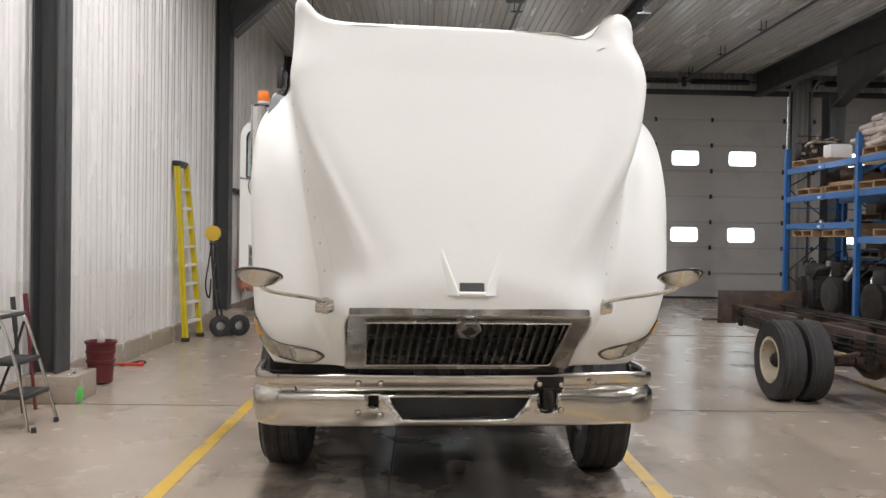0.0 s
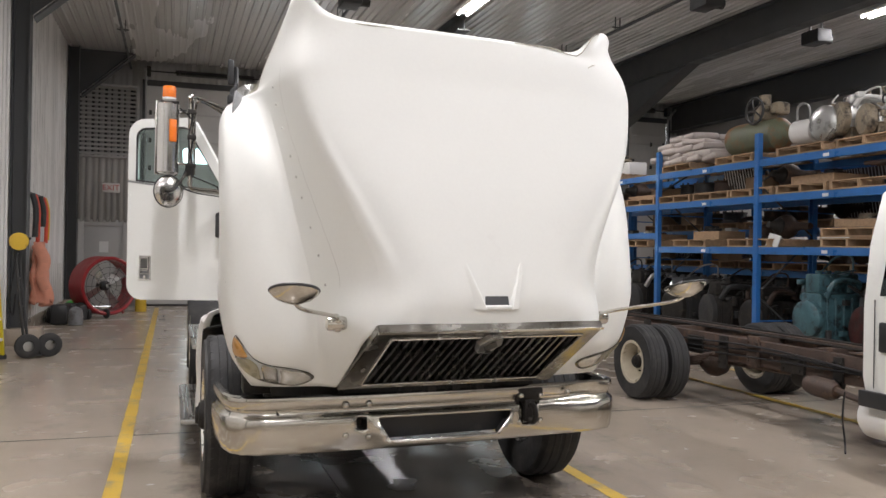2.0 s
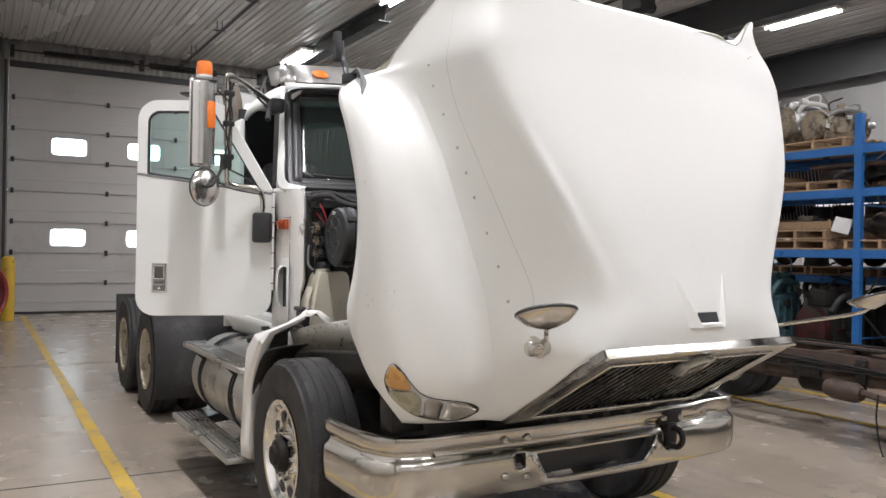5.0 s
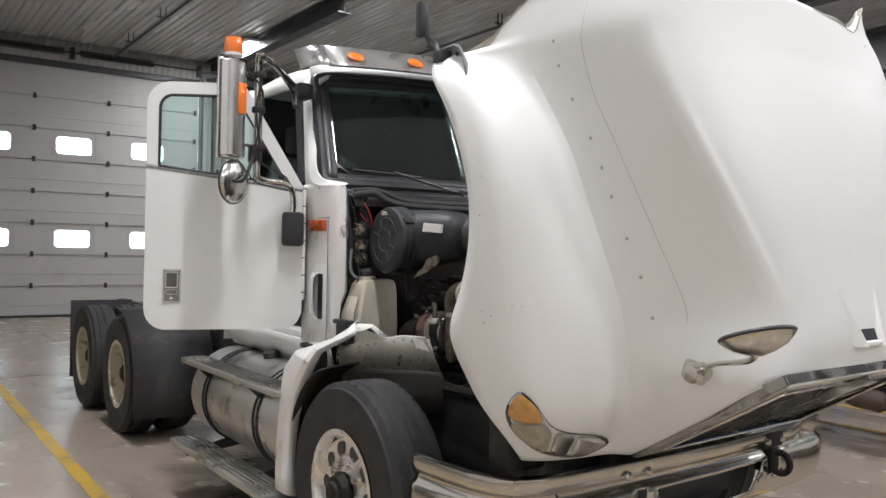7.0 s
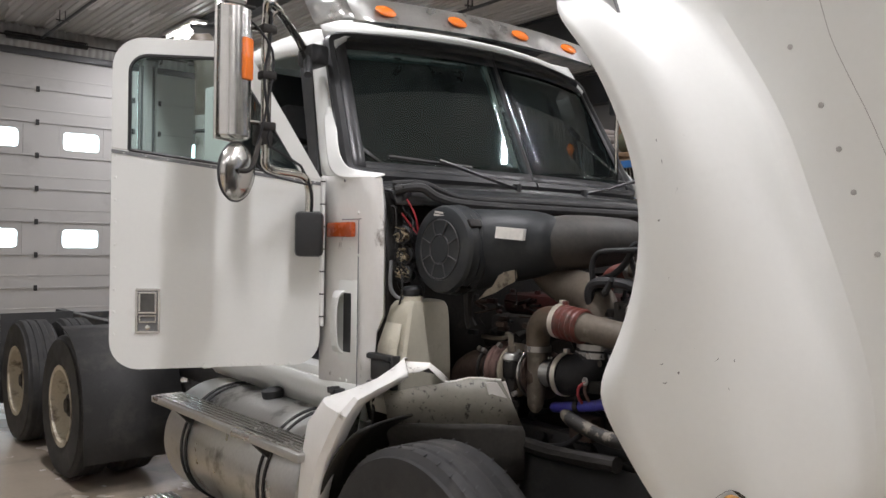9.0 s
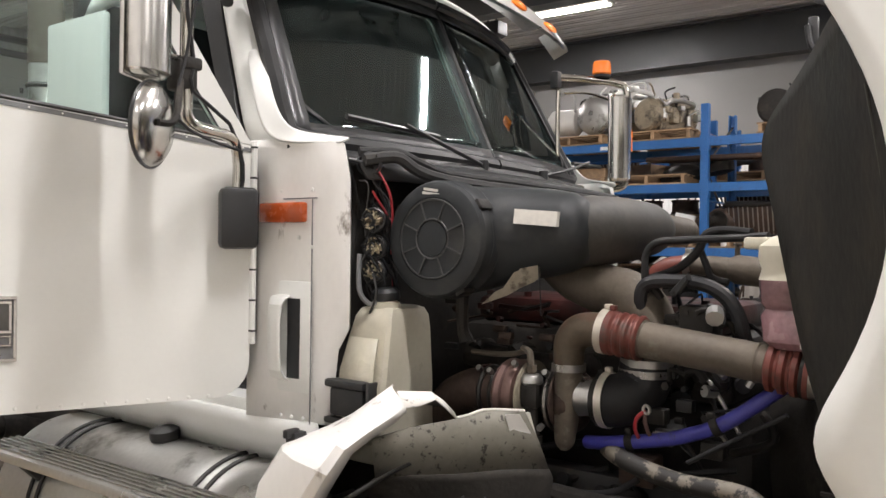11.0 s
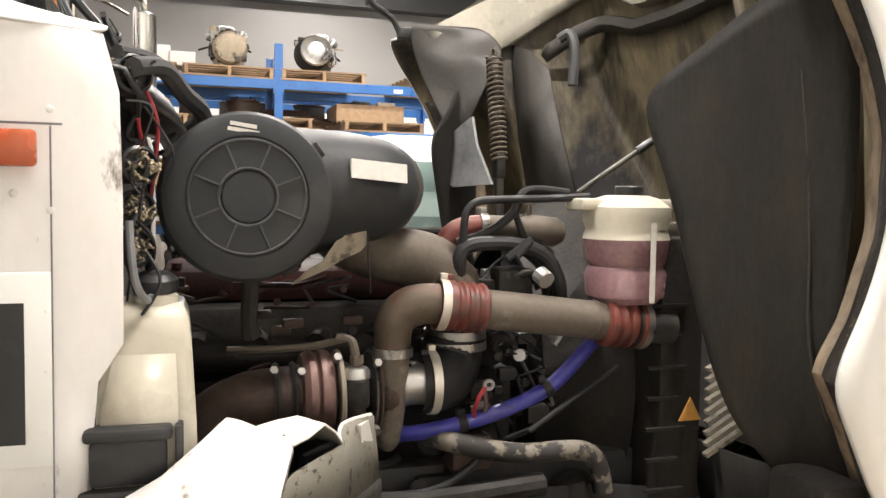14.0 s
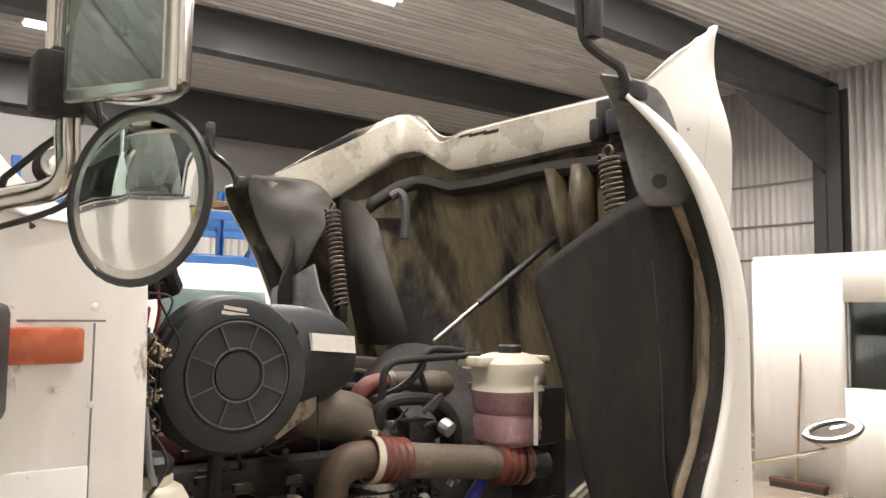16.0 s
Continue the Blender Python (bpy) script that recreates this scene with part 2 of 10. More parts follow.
FRAME_BLACK = surface("black_frame_paint", (0.03, 0.03, 0.03), 0.55, vary=0.25, grain=6.0, dirt=(0.08, 0.065, 0.05), dirt_amount=0.2, dirt_scale=5.0)
WALL_LINER = surface("white_steel_wall_liner", (0.70, 0.69, 0.668), 0.27, vary=0.07, grain=1.6, dirt=(0.45, 0.43, 0.395), dirt_amount=0.10, dirt_scale=2.2, sharp=0.5, stretch=(1, 1, 0.2), rough_vary=0.05)
WALL_SCUFFED = surface("scuffed_steel_wall_liner", (0.63, 0.615, 0.585), 0.38, vary=0.08, grain=2.6, dirt=(0.45, 0.43, 0.385), dirt_amount=0.24, dirt_scale=3.2, sharp=0.5, stretch=(1, 1, 0.35))
EAST_UPPER = surface("plain_grey_upper_wall", (0.27, 0.265, 0.255), 0.5, vary=0.06, grain=1.2, dirt=(0.21, 0.205, 0.195), dirt_amount=0.2, dirt_scale=1.1, sharp=0.6)
CEIL_LINER = surface("white_steel_ceiling_liner", (0.56, 0.55, 0.53), 0.26, vary=0.035, grain=1.5, stretch=(1, 0.15, 1), rough_vary=0.05)
PORTAL = surface("dark_grey_structural_steel", (0.055, 0.057, 0.058), 0.5, vary=0.12, grain=3.0, dirt=(0.085, 0.082, 0.078), dirt_amount=0.2, dirt_scale=1.6, sharp=0.4)
DOOR_PANEL = surface("grey_white_door_panel", (0.50, 0.495, 0.475), 0.42, vary=0.05, grain=1.5, bump=0.06, fine=90, dirt=(0.29, 0.28, 0.26), dirt_amount=0.22, dirt_scale=0.9, sharp=0.4)
GREY_DOOR = surface("grey_door_paint", (0.42, 0.415, 0.40), 0.45, vary=0.05, grain=2.0)
SHED_WHITE = surface("white_room_cladding", (0.72, 0.71, 0.68), 0.4, vary=0.04, grain=1.0)
YELLOW = surface("yellow_bollard_paint", (0.62, 0.40, 0.03), 0.5, vary=0.1, grain=6, dirt=(0.24, 0.17, 0.05), dirt_amount=0.2, dirt_scale=5)
LADDER_YELLOW = surface("yellow_fibreglass", (0.66, 0.53, 0.02), 0.45, vary=0.08, grain=6)
RACK_BLUE = surface("blue_rack_paint", (0.025, 0.14, 0.40), 0.38, vary=0.12, grain=5, dirt=(0.03, 0.07, 0.16), dirt_amount=0.22, dirt_scale=3, coat=0.2)
WOOD = surface("pallet_wood", (0.33, 0.22, 0.13), 0.75, vary=0.3, grain=3, fine=30, stretch=(1, 6, 6), bump=0.2, piece=0.25)
FAN_RED = surface("red_fan_paint", (0.33, 0.025, 0.03), 0.4, vary=0.1)
GREEN = surface("green_plastic", (0.07, 0.48, 0.07), 0.4, vary=0.1)
BLUE_BOTTLE = surface("blue_label", (0.04, 0.12, 0.42), 0.4, vary=0.1)
BUCKET = surface("maroon_plastic", (0.13, 0.02, 0.025), 0.45, vary=0.12)
ORANGE_RED = surface("orange_red_paint", (0.62, 0.07, 0.03), 0.45, vary=0.1)
PEACH = surface("faded_orange_cloth", (0.62, 0.27, 0.18), 0.85, vary=0.12, grain=10, bump=0.3)
SIGN_WHITE = surface("sign_white", (0.7, 0.69, 0.66), 0.5, vary=0.03)
SIGN_RED = surface("sign_red", (0.55, 0.06, 0.05), 0.5, vary=0.03)
TEAL_IRON = surface("teal_engine_paint", (0.055, 0.125, 0.145), 0.42, vary=0.3, grain=8, bump=0.3, dirt=(0.02, 0.03, 0.032), dirt_amount=0.34, dirt_scale=7)
TAN_IRON = surface("tan_greasy_metal", (0.30, 0.25, 0.18), 0.55, metal=0.3, vary=0.35, grain=8, bump=0.3, dirt=(0.06, 0.05, 0.04), dirt_amount=0.35, dirt_scale=6)
CARDBOARD = surface("worn_cardboard", (0.24, 0.165, 0.10), 0.8, vary=0.15, grain=6, dirt=(0.13, 0.09, 0.06), dirt_amount=0.25, dirt_scale=4)
SACK = surface("pale_sack", (0.46, 0.41, 0.38), 0.8, vary=0.12, grain=8, bump=0.3)
PAPER = surface("white_paper", (0.72, 0.72, 0.70), 0.7, vary=0.03)
WIRE_GREY = surface("grey_conduit", (0.36, 0.36, 0.35), 0.4, metal=0.6, vary=0.1)
DAYLIGHT = glowing("overcast_daylight", (0.93, 0.97, 1.0), 5.0)
TUBE_GLOW = glowing("lit_tube", (1.0, 0.97, 0.9), 14.0)


def floor_material():
    m = surface("polished_concrete", (0.37, 0.314, 0.252), 0.25, vary=0.06, grain=2.4, fine=34.0, bump=0.03,
                dirt=(0.29, 0.245, 0.195), dirt_amount=0.40, dirt_scale=1.3, sharp=0.9, rough_vary=0.045)
    n, l = m.node_tree.nodes, m.node_tree.links
    b = n["Principled BSDF"]
    b.inputs["Specular IOR Level"].default_value = 0.6
    # dark tyre and oil marks along the bay
    tc, mp, dn, dr, mx = (n.new("ShaderNodeTexCoord"), n.new("ShaderNodeMapping"), n.new("ShaderNodeTexNoise"), n.new("ShaderNodeMapRange"), n.new("ShaderNodeMix"))
    mp.inputs["Scale"].default_value = (3.4, 0.45, 1)
    dn.inputs["Scale"].default_value, dn.inputs["Detail"].default_value, dn.inputs["Roughness"].default_value = 0.9, 9, 0.7
    l.new(tc.outputs["Object"], mp.inputs[0]), l.new(mp.outputs[0], dn.inputs[0]), l.new(dn.outputs[0], dr.inputs[0])
    dr.inputs["From Min"].default_value, dr.inputs["From Max"].default_value = 0.55, 0.95
    dr.inputs["To Max"].default_value = 0.75
    mx.data_type = "RGBA"
    old = b.inputs["Base Color"].links[0].from_socket
    l.new(dr.outputs[0], mx.inputs[0]), l.new(old, mx.inputs[6])
    mx.inputs[7].default_value = (0.085, 0.08, 0.075, 1)
    # old oil soaked into the concrete plus the truck's shade, painted dark with a ragged edge
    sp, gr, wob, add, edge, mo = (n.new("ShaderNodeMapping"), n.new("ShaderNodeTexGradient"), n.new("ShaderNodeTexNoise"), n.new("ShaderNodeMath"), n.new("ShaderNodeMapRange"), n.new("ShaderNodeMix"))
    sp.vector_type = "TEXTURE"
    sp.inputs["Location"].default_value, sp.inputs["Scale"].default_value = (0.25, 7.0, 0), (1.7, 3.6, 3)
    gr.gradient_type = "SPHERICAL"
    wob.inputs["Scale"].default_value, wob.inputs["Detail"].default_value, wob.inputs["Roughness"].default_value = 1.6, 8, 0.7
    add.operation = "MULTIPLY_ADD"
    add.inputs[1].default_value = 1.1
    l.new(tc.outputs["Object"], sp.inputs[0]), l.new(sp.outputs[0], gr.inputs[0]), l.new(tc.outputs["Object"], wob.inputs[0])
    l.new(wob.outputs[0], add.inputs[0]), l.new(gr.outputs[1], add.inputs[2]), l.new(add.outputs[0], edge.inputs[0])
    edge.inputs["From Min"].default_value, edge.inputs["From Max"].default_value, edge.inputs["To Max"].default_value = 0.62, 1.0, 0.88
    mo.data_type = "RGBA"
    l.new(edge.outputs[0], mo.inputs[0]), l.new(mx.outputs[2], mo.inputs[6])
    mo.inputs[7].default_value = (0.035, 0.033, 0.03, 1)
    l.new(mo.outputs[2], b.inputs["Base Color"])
    return m


CONCRETE = floor_material()
LINE = surface("worn_yellow_floor_paint", (0.60, 0.40, 0.06), 0.42, vary=0.12, grain=3, dirt=(0.30, 0.25, 0.16), dirt_amount=0.32, dirt_scale=4.0, sharp=0.15)


# ---- mesh helpers ----
def V(*a):
    return Vector(a if len(a) > 1 else a[0])


def box(bm, lo, hi, bevel=0.0, m=None, seg=2):
    lo, hi = [min(a, b) for a, b in zip(lo, hi)], [max(a, b) for a, b in zip(lo, hi)]
    vs = [bm.verts.new((x, y, z)) for x in (lo[0], hi[0]) for y in (lo[1], hi[1]) for z in (lo[2], hi[2])]
    fs = [bm.faces.new([vs[i] for i in q]) for q in ((0, 1, 3, 2), (4, 6, 7, 5), (0, 4, 5, 1), (2, 3, 7, 6), (0, 2, 6, 4), (1, 5, 7, 3))]
    out = vs
    if bevel:
        es = list({e for f in fs for e in f.edges})
        r = bmesh.ops.bevel(bm, geom=es, offset=bevel, segments=seg, affect="EDGES", profile=0.5)
        out = list({v for f in r["faces"] for v in f.verts} | {v for v in vs if v.is_valid})
    if m is not None:
        for v in out:
            v.co = m @ v.co
    return out


def frame_of(d):
    d = V(d).normalized()
    a = Vector((0, 0, 1)) if abs(d.z) < 0.9 else Vector((1, 0, 0))
    x = a.cross(d).normalized()
    return x, d.cross(x), d


def ring(bm, c, x, y, r, n, ry=None):
    ry = r if ry is None else ry
    return [bm.verts.new(V(c) + x * (r * math.cos(2 * math.pi * i / n)) + y * (ry * math.sin(2 * math.pi * i / n))) for i in range(n)]


def bridge(bm, a, b):
    n = len(a)
    for i in range(n):
        bm.faces.new((a[i], a[(i + 1) % n], b[(i + 1) % n], b[i]))


def lathe(bm, prof, origin, axis, n=28, close=True):
    """Revolve (radius, height) pairs round an axis."""
    x, y, d = frame_of(axis)
    rings = [ring(bm, V(origin) + d * h, x, y, max(r, 1e-4), n) for r, h in prof]
    for a, b in zip(rings, rings[1:]):
        bridge(bm, a, b)
    if close:
        bm.faces.new(list(reversed(rings[0])))
        bm.faces.new(rings[-1])


def cyl(bm, p0, p1, r0, r1=None, n=16):
    p0, p1 = V(p0), V(p1)
    lathe(bm, [(r0, 0), (r0 if r1 is None else r1, (p1 - p0).length)], p0, p1 - p0, n)


def smooth_path(pts, k=5):
    pts = [V(p) for p in pts]
    if len(pts) < 3:
        return pts
    out = []
    for i in range(len(pts) - 1):
        p0, p1, p2, p3 = pts[max(i - 1, 0)], pts[i], pts[i + 1], pts[min(i + 2, len(pts) - 1)]
        for j in range(k):
            t = j / k
            out.append(0.5 * ((2 * p1) + (p2 - p0) * t + (2 * p0 - 5 * p1 + 4 * p2 - p3) * t * t + (3 * p1 - p0 - 3 * p2 + p3) * t ** 3))
    return out + [pts[-1]]


def tube(bm, pts, r, n=10, k=5, radii=None):
    """A pipe along a smoothed path; radii varies the radius along it."""
    path = smooth_path(pts, k)
    x, y, d = frame_of(path[1] - path[0])
    rings = []
    for i, p in enumerate(path):
        t = (path[min(i + 1, len(path) - 1)] - path[max(i - 1, 0)]).normalized()
        x = (x - t * x.dot(t)).normalized()
        y = t.cross(x)
        rr = r if radii is None else float(np.interp(i / (len(path) - 1), np.linspace(0, 1, len(radii)), radii))
        rings.append(ring(bm, p, x, y, rr, n))
    for a, b in zip(rings, rings[1:]):
        bridge(bm, a, b)
    bm.faces.new(list(reversed(rings[0])))
    bm.faces.new(rings[-1])


def sheet(bm, rows, mat_index=0):
    vs = [[bm.verts.new(p) for p in r] for r in rows]
    for a, b in zip(vs, vs[1:]):
        for i in range(len(a) - 1):
            f = bm.faces.new((a[i], a[i + 1], b[i + 1], b[i]))
            f.material_index = mat_index
    return vs


def slab(bm, outline, depth):
    """A plate: an outline of 3D points pushed along a vector."""
    a = [bm.verts.new(p) for p in outline]
    b = [bm.verts.new(V(p) + V(depth)) for p in outline]
    bm.faces.new(a)
    bm.faces.new(list(reversed(b)))
    bridge(bm, b, a)


def torus(bm, c, axis, R, r, n=32, k=10):
    x, y, d = frame_of(axis)
    rings = []
    for i in range(n):
        a = 2 * math.pi * i / n
        o = x * math.cos(a) + y * math.sin(a)
        rings.append(ring(bm, V(c) + o * R, o, d, r, k))
    for i in range(n):
        bridge(bm, rings[i], rings[(i + 1) % n])


def helix(bm, p0, p1, R, r, turns, n=6, per=14):
    x, y, d = frame_of(V(p1) - V(p0))
    L = (V(p1) - V(p0)).length
    pts = [V(p0) + d * (L * i / (turns * per)) + (x * math.cos(2 * math.pi * i / per) + y * math.sin(2 * math.pi * i / per)) * R for i in range(turns * per + 1)]
    tube(bm, pts, r, n, 1)


def part(name, bm, mat, parent=None, label="", sharp=35, kind="", category="", group="", subsurf=0, solid=0.0, solid_mat=0):
    """Links a bmesh as one mesh object, under a thing or under a part."""
    me = bpy.data.meshes.new(name)
    bmesh.ops.recalc_face_normals(bm, faces=bm.faces)
    bm.to_mesh(me)
    bm.free()
    for mm in (mat if isinstance(mat, (list, tuple)) else [mat]):
        me.materials.append(mm)
    me.shade_smooth()
    me.set_sharp_from_angle(angle=radians(sharp))
    ob = new(name, me)
    if parent is not None:
        ob.parent = parent
        ob.matrix_parent_inverse = parent.matrix_world.inverted() if parent.type == "EMPTY" and parent.parent is None else Matrix.Identity(4)
    tagged(ob, label, category, group, kind)
    if subsurf:
        md = ob.modifiers.new("subsurf", "SUBSURF")
        md.levels = md.render_levels = subsurf
    if solid:
        md = ob.modifiers.new("solidify", "SOLIDIFY")
        md.thickness, md.offset, md.material_offset = solid, -1, solid_mat
    return ob


def thing(name, at, label, category, group=""):
    e = new(name)
    e.empty_display_size = 0.2
    e.matrix_world = Matrix.Translation(at)
    return tagged(e, label, category, group)


def BM():
    return bmesh.new()


def structure(name, bm, mat, label="", category="", **kw):
    return part(name, bm, mat, None, label, kind="structure", category=category, **kw)

# ---- the hall ----
WX, EX, NY, SY = -3.75, 14.0, 23.1, -7.6      # west and east walls, north (door) wall, south wall

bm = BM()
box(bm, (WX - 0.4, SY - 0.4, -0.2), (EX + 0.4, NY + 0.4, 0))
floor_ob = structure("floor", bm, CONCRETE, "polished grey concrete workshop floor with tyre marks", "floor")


def ribbed(bm, length, height, put, pitch=0.305, deep=0.036):
    """Trapezoid-ribbed liner sheet; put(a, b, d) gives the place of run a, rise b, depth d."""
    prof, a = [], 0.0
    while a < length:
        for da, d in ((0.0, 0), (0.10, 0), (0.118, deep * 0.5), (0.138, deep * 0.5), (0.156, 0), (0.235, 0), (0.255, deep), (0.283, deep)):
            if a + da * pitch / 0.305 <= length:
                prof.append((a + da * pitch / 0.305, d))
        a += pitch
    prof.append((length, 0))
    sheet(bm, [[put(p, b, d) for p, d in prof] for b in (0, height)])


# west wall: liner sheet over a low concrete sill
bm = BM()
box(bm, (WX - 0.3, SY, 1.14), (WX - 0.004, NY, CEILING))
ribbed(bm, NY - SY, CEILING - 1.14, lambda a, b, d: (WX + d, SY + a, 1.14 + b))
structure("wall_west", bm, WALL_LINER, "white ribbed steel wall liner", "wall", sharp=20)
bm = BM()
box(bm, (WX - 0.3, SY, 0.24), (WX - 0.004, NY, 1.139))
ribbed(bm, NY - SY, 0.9, lambda a, b, d: (WX + d + 0.002, SY + a, 0.24 + b))
structure("wall_west_lower", bm, WALL_SCUFFED, "scuffed lower band of the ribbed wall liner", "wall", sharp=20)
bm = BM()
box(bm, (WX - 0.3, SY, 0), (WX + 0.06, NY, 0.24), 0.008)
structure("wall_sill_west", bm, CONCRETE, "stained concrete sill under the wall liner", "wall")
bm = BM()
ribbed(bm, NY - SY, 3.5, lambda a, b, d: (EX - d, SY + a, b))
structure("wall_east", bm, WALL_LINER, "pale steel wall liner behind the racks", "wall", sharp=20, solid=0.02)
bm = BM()
box(bm, (EX - 0.03, SY, 3.5), (EX + 0.1, NY, CEILING))
structure("wall_east_upper", bm, EAST_UPPER, "plain grey upper part of the wall", "wall")
bm = BM()
ribbed(bm, EX - WX, CEILING, lambda a, b, d: (WX + a, SY + d, b))
structure("wall_south", bm, WALL_LINER, "white ribbed steel wall liner with service pipes", "wall", sharp=20, solid=0.02)
bm = BM()
box(bm, (WX - 0.3, SY - 0.3, CEILING + 0.004), (EX + 0.3, NY + 0.3, CEILING + 0.2))
ribbed(bm, EX - WX, NY - SY, lambda a, b, d: (WX + a, SY + b, CEILING - d))
structure("ceiling", bm, CEIL_LINER, "white ribbed steel ceiling liner", "ceiling", sharp=20)

# north wall in ribs round the openings
DOORS = [(-1.97, 3.93), (4.34, 10.24), (10.9, 13.6)]
DOOR_TOP = 5.75
bm = BM()
for x0, x1, z0 in ((WX, -3.6, 0), (-3.6, -2.32, 2.16), (-2.32, DOORS[0][0], 0), (DOORS[0][0], DOORS[0][1], DOOR_TOP), (DOORS[0][1], DOORS[1][0], 0),
                   (DOORS[1][0], DOORS[1][1], DOOR_TOP), (DOORS[1][1], DOORS[2][0], 0), (DOORS[2][0], DOORS[2][1], DOOR_TOP), (DOORS[2][1], EX, 0)):
    ribbed(bm, x1 - x0, CEILING - z0, lambda a, b, d, x0=x0, z0=z0: (x0 + a, NY - d, z0 + b))
structure("wall_north", bm, GREY_DOOR, "grey ribbed steel end wall", "wall", sharp=20, solid=0.05)
bm = BM()
for x0, x1 in DOORS:
    for x in (x0 - 0.1, x1):
        box(bm, (x, NY - 0.09, 0), (x + 0.1, NY - 0.03, DOOR_TOP + 0.12), 0.006)
    box(bm, (x0 + 0.004, NY - 0.08, DOOR_TOP - 0.03), (x1 - 0.004, NY - 0.035, DOOR_TOP + 0.12), 0.006)
structure("trim", bm, PORTAL, "dark steel door jambs", "trim")


def rounded_rect(x0, z0, x1, z1, r, n=4):
    out = []
    for cx, cz, a0 in ((x1 - r, z1 - r, 0), (x0 + r, z1 - r, 90), (x0 + r, z0 + r, 180), (x1 - r, z0 + r, 270)):
        for i in range(n + 1):
            a = radians(a0 + 90 * i / n)
            out.append((cx + r * math.cos(a), cz + r * math.sin(a)))
    return out


def door_section(bm, x0, x1, z0, z1, y, holes):
    """One door panel with its strengthening ribs, and rounded window holes through it."""
    cuts = [x0] + [c for h in holes for c in (h[0] - 0.08, h[1] + 0.08)] + [x1]
    for i in range(0, len(cuts), 2):
        box(bm, (cuts[i], y, z0 + 0.008), (cuts[i + 1], y + 0.045, z1 - 0.008), 0.006, seg=1)
    for a, b, c, d in holes:
        outer = [(a - 0.08, z0 + 0.008), (b + 0.08, z0 + 0.008), (b + 0.08, z1 - 0.008), (a - 0.08, z1 - 0.008)]
        inner = rounded_rect(a, c, b, d, 0.09)
        n = len(inner) // 4
        for yy in (y, y + 0.045):
            iv = [bm.verts.new((p[0], yy, p[1])) for p in inner]
            ov = [bm.verts.new((p[0], yy, p[1])) for p in (outer[2], outer[3], outer[0], outer[1])]
            for q in range(4):
                for i in range(n - 1):
                    bm.faces.new((ov[q], iv[q * n + i], iv[q * n + i + 1]))
                bm.faces.new((ov[q], iv[q * n + n - 1], iv[((q + 1) * n) % len(iv)], ov[(q + 1) % 4]))
            if yy == y:
                front = iv
        bridge(bm, front, iv)


def overhead_door(k, x0, x1, windows):
    d = new("door_%d" % k)
    d.location = ((x0 + x1) / 2, NY, 0)
    bpy.context.view_layer.update()
    tagged(d, "closed sectional overhead door with bright rounded windows", "overhead door", "", "structure")
    H = DOOR_TOP / 8
    for s in range(8):
        bm = BM()
        holes = [(w - 0.385, w + 0.385, s * H + 0.16, s * H + 0.56) for w in windows] if s in (2, 5) else []
        door_section(bm, x0, x1, s * H, (s + 1) * H, NY, holes)
        for f in ([0.36] if not holes else []):
            box(bm, (x0 + 0.02, NY - 0.008, s * H + H * f), (x1 - 0.02, NY + 0.002, s * H + H * f + 0.03), 0.003, seg=1)
        p = part("panel", bm, DOOR_PANEL, d)
        for h in holes:
            bm = BM()
            box(bm, (h[0] - 0.02, NY + 0.02, h[2] - 0.02), (h[1] + 0.02, NY + 0.026, h[3] + 0.02))
            part("pane", bm, PLAIN_GLASS, p).visible_shadow = False
        if s:
            bm = BM()
            box(bm, (x0 + 0.01, NY - 0.025, s * H - 0.016), (x1 - 0.01, NY - 0.002, s * H + 0.016), 0.004, seg=1)
            part("strut", bm, GREY_DOOR, d)
            for x in [x0 + 0.1] + [(x0 + x1) / 2 - 0.8, (x0 + x1) / 2 + 0.8] + [x1 - 0.1]:
                bm = BM()
                box(bm, (x - 0.035, NY - 0.04, s * H - 0.06), (x + 0.035, NY - 0.004, s * H + 0.06), 0.006, seg=1)
                part("hinge", bm, FRAME_BLACK, d)
    bm = BM()
    box(bm, (x0, NY - 0.03, 0), (x1, NY + 0.04, 0.05), 0.01)
    part("bottom_seal", bm, RUBBER, d)
    for x in (x0 - 0.02, x1 + 0.02):
        bm = BM()
        tube(bm, [(x, NY - 0.07, 0), (x, NY - 0.07, DOOR_TOP - 0.3), (x, NY - 0.14, DOOR_TOP + 0.1), (x, NY - 0.5, DOOR_TOP + 0.35)], 0.03, 6)
        part("track", bm, WIRE_GREY, d)
    # torsion springs on their shaft above the opening
    zc = DOOR_TOP + 0.33
    bm = BM()
    cyl(bm, (x0, NY - 0.16, zc), (x1, NY - 0.16, zc), 0.018, n=8)
    part("shaft", bm, FRAME_BLACK, d)
    for a, b in ((0.12, 0.46), (0.52, 0.80)):
        bm = BM()
        w = x1 - x0
        helix(bm, (x0 + a * w, NY - 0.16, zc), (x0 + b * w, NY - 0.16, zc), 0.07, 0.013, 44, 5, 10)
        part("torsion_spring", bm, FRAME_BLACK, d)
    bm = BM()
    for x in (x0 + 0.49 * w, x0 + 0.05, x1 - 0.05):
        box(bm, (x - 0.05, NY - 0.2, zc - 0.14), (x + 0.05, NY - 0.02, zc + 0.12), 0.01)
    part("bracket", bm, FRAME_BLACK, d)


overhead_door(1, *DOORS[0], (-0.67, 1.03, 2.70))
overhead_door(2, *DOORS[1], (5.63, 7.36, 8.98))
overhead_door(3, *DOORS[2], (12.1,))
bm = BM()
box(bm, (WX - 1, NY + 1.5, -0.2), (EX + 1, NY + 1.52, 6.5))
structure("backdrop", bm, DAYLIGHT, "white daylight outside the door windows", "backdrop")

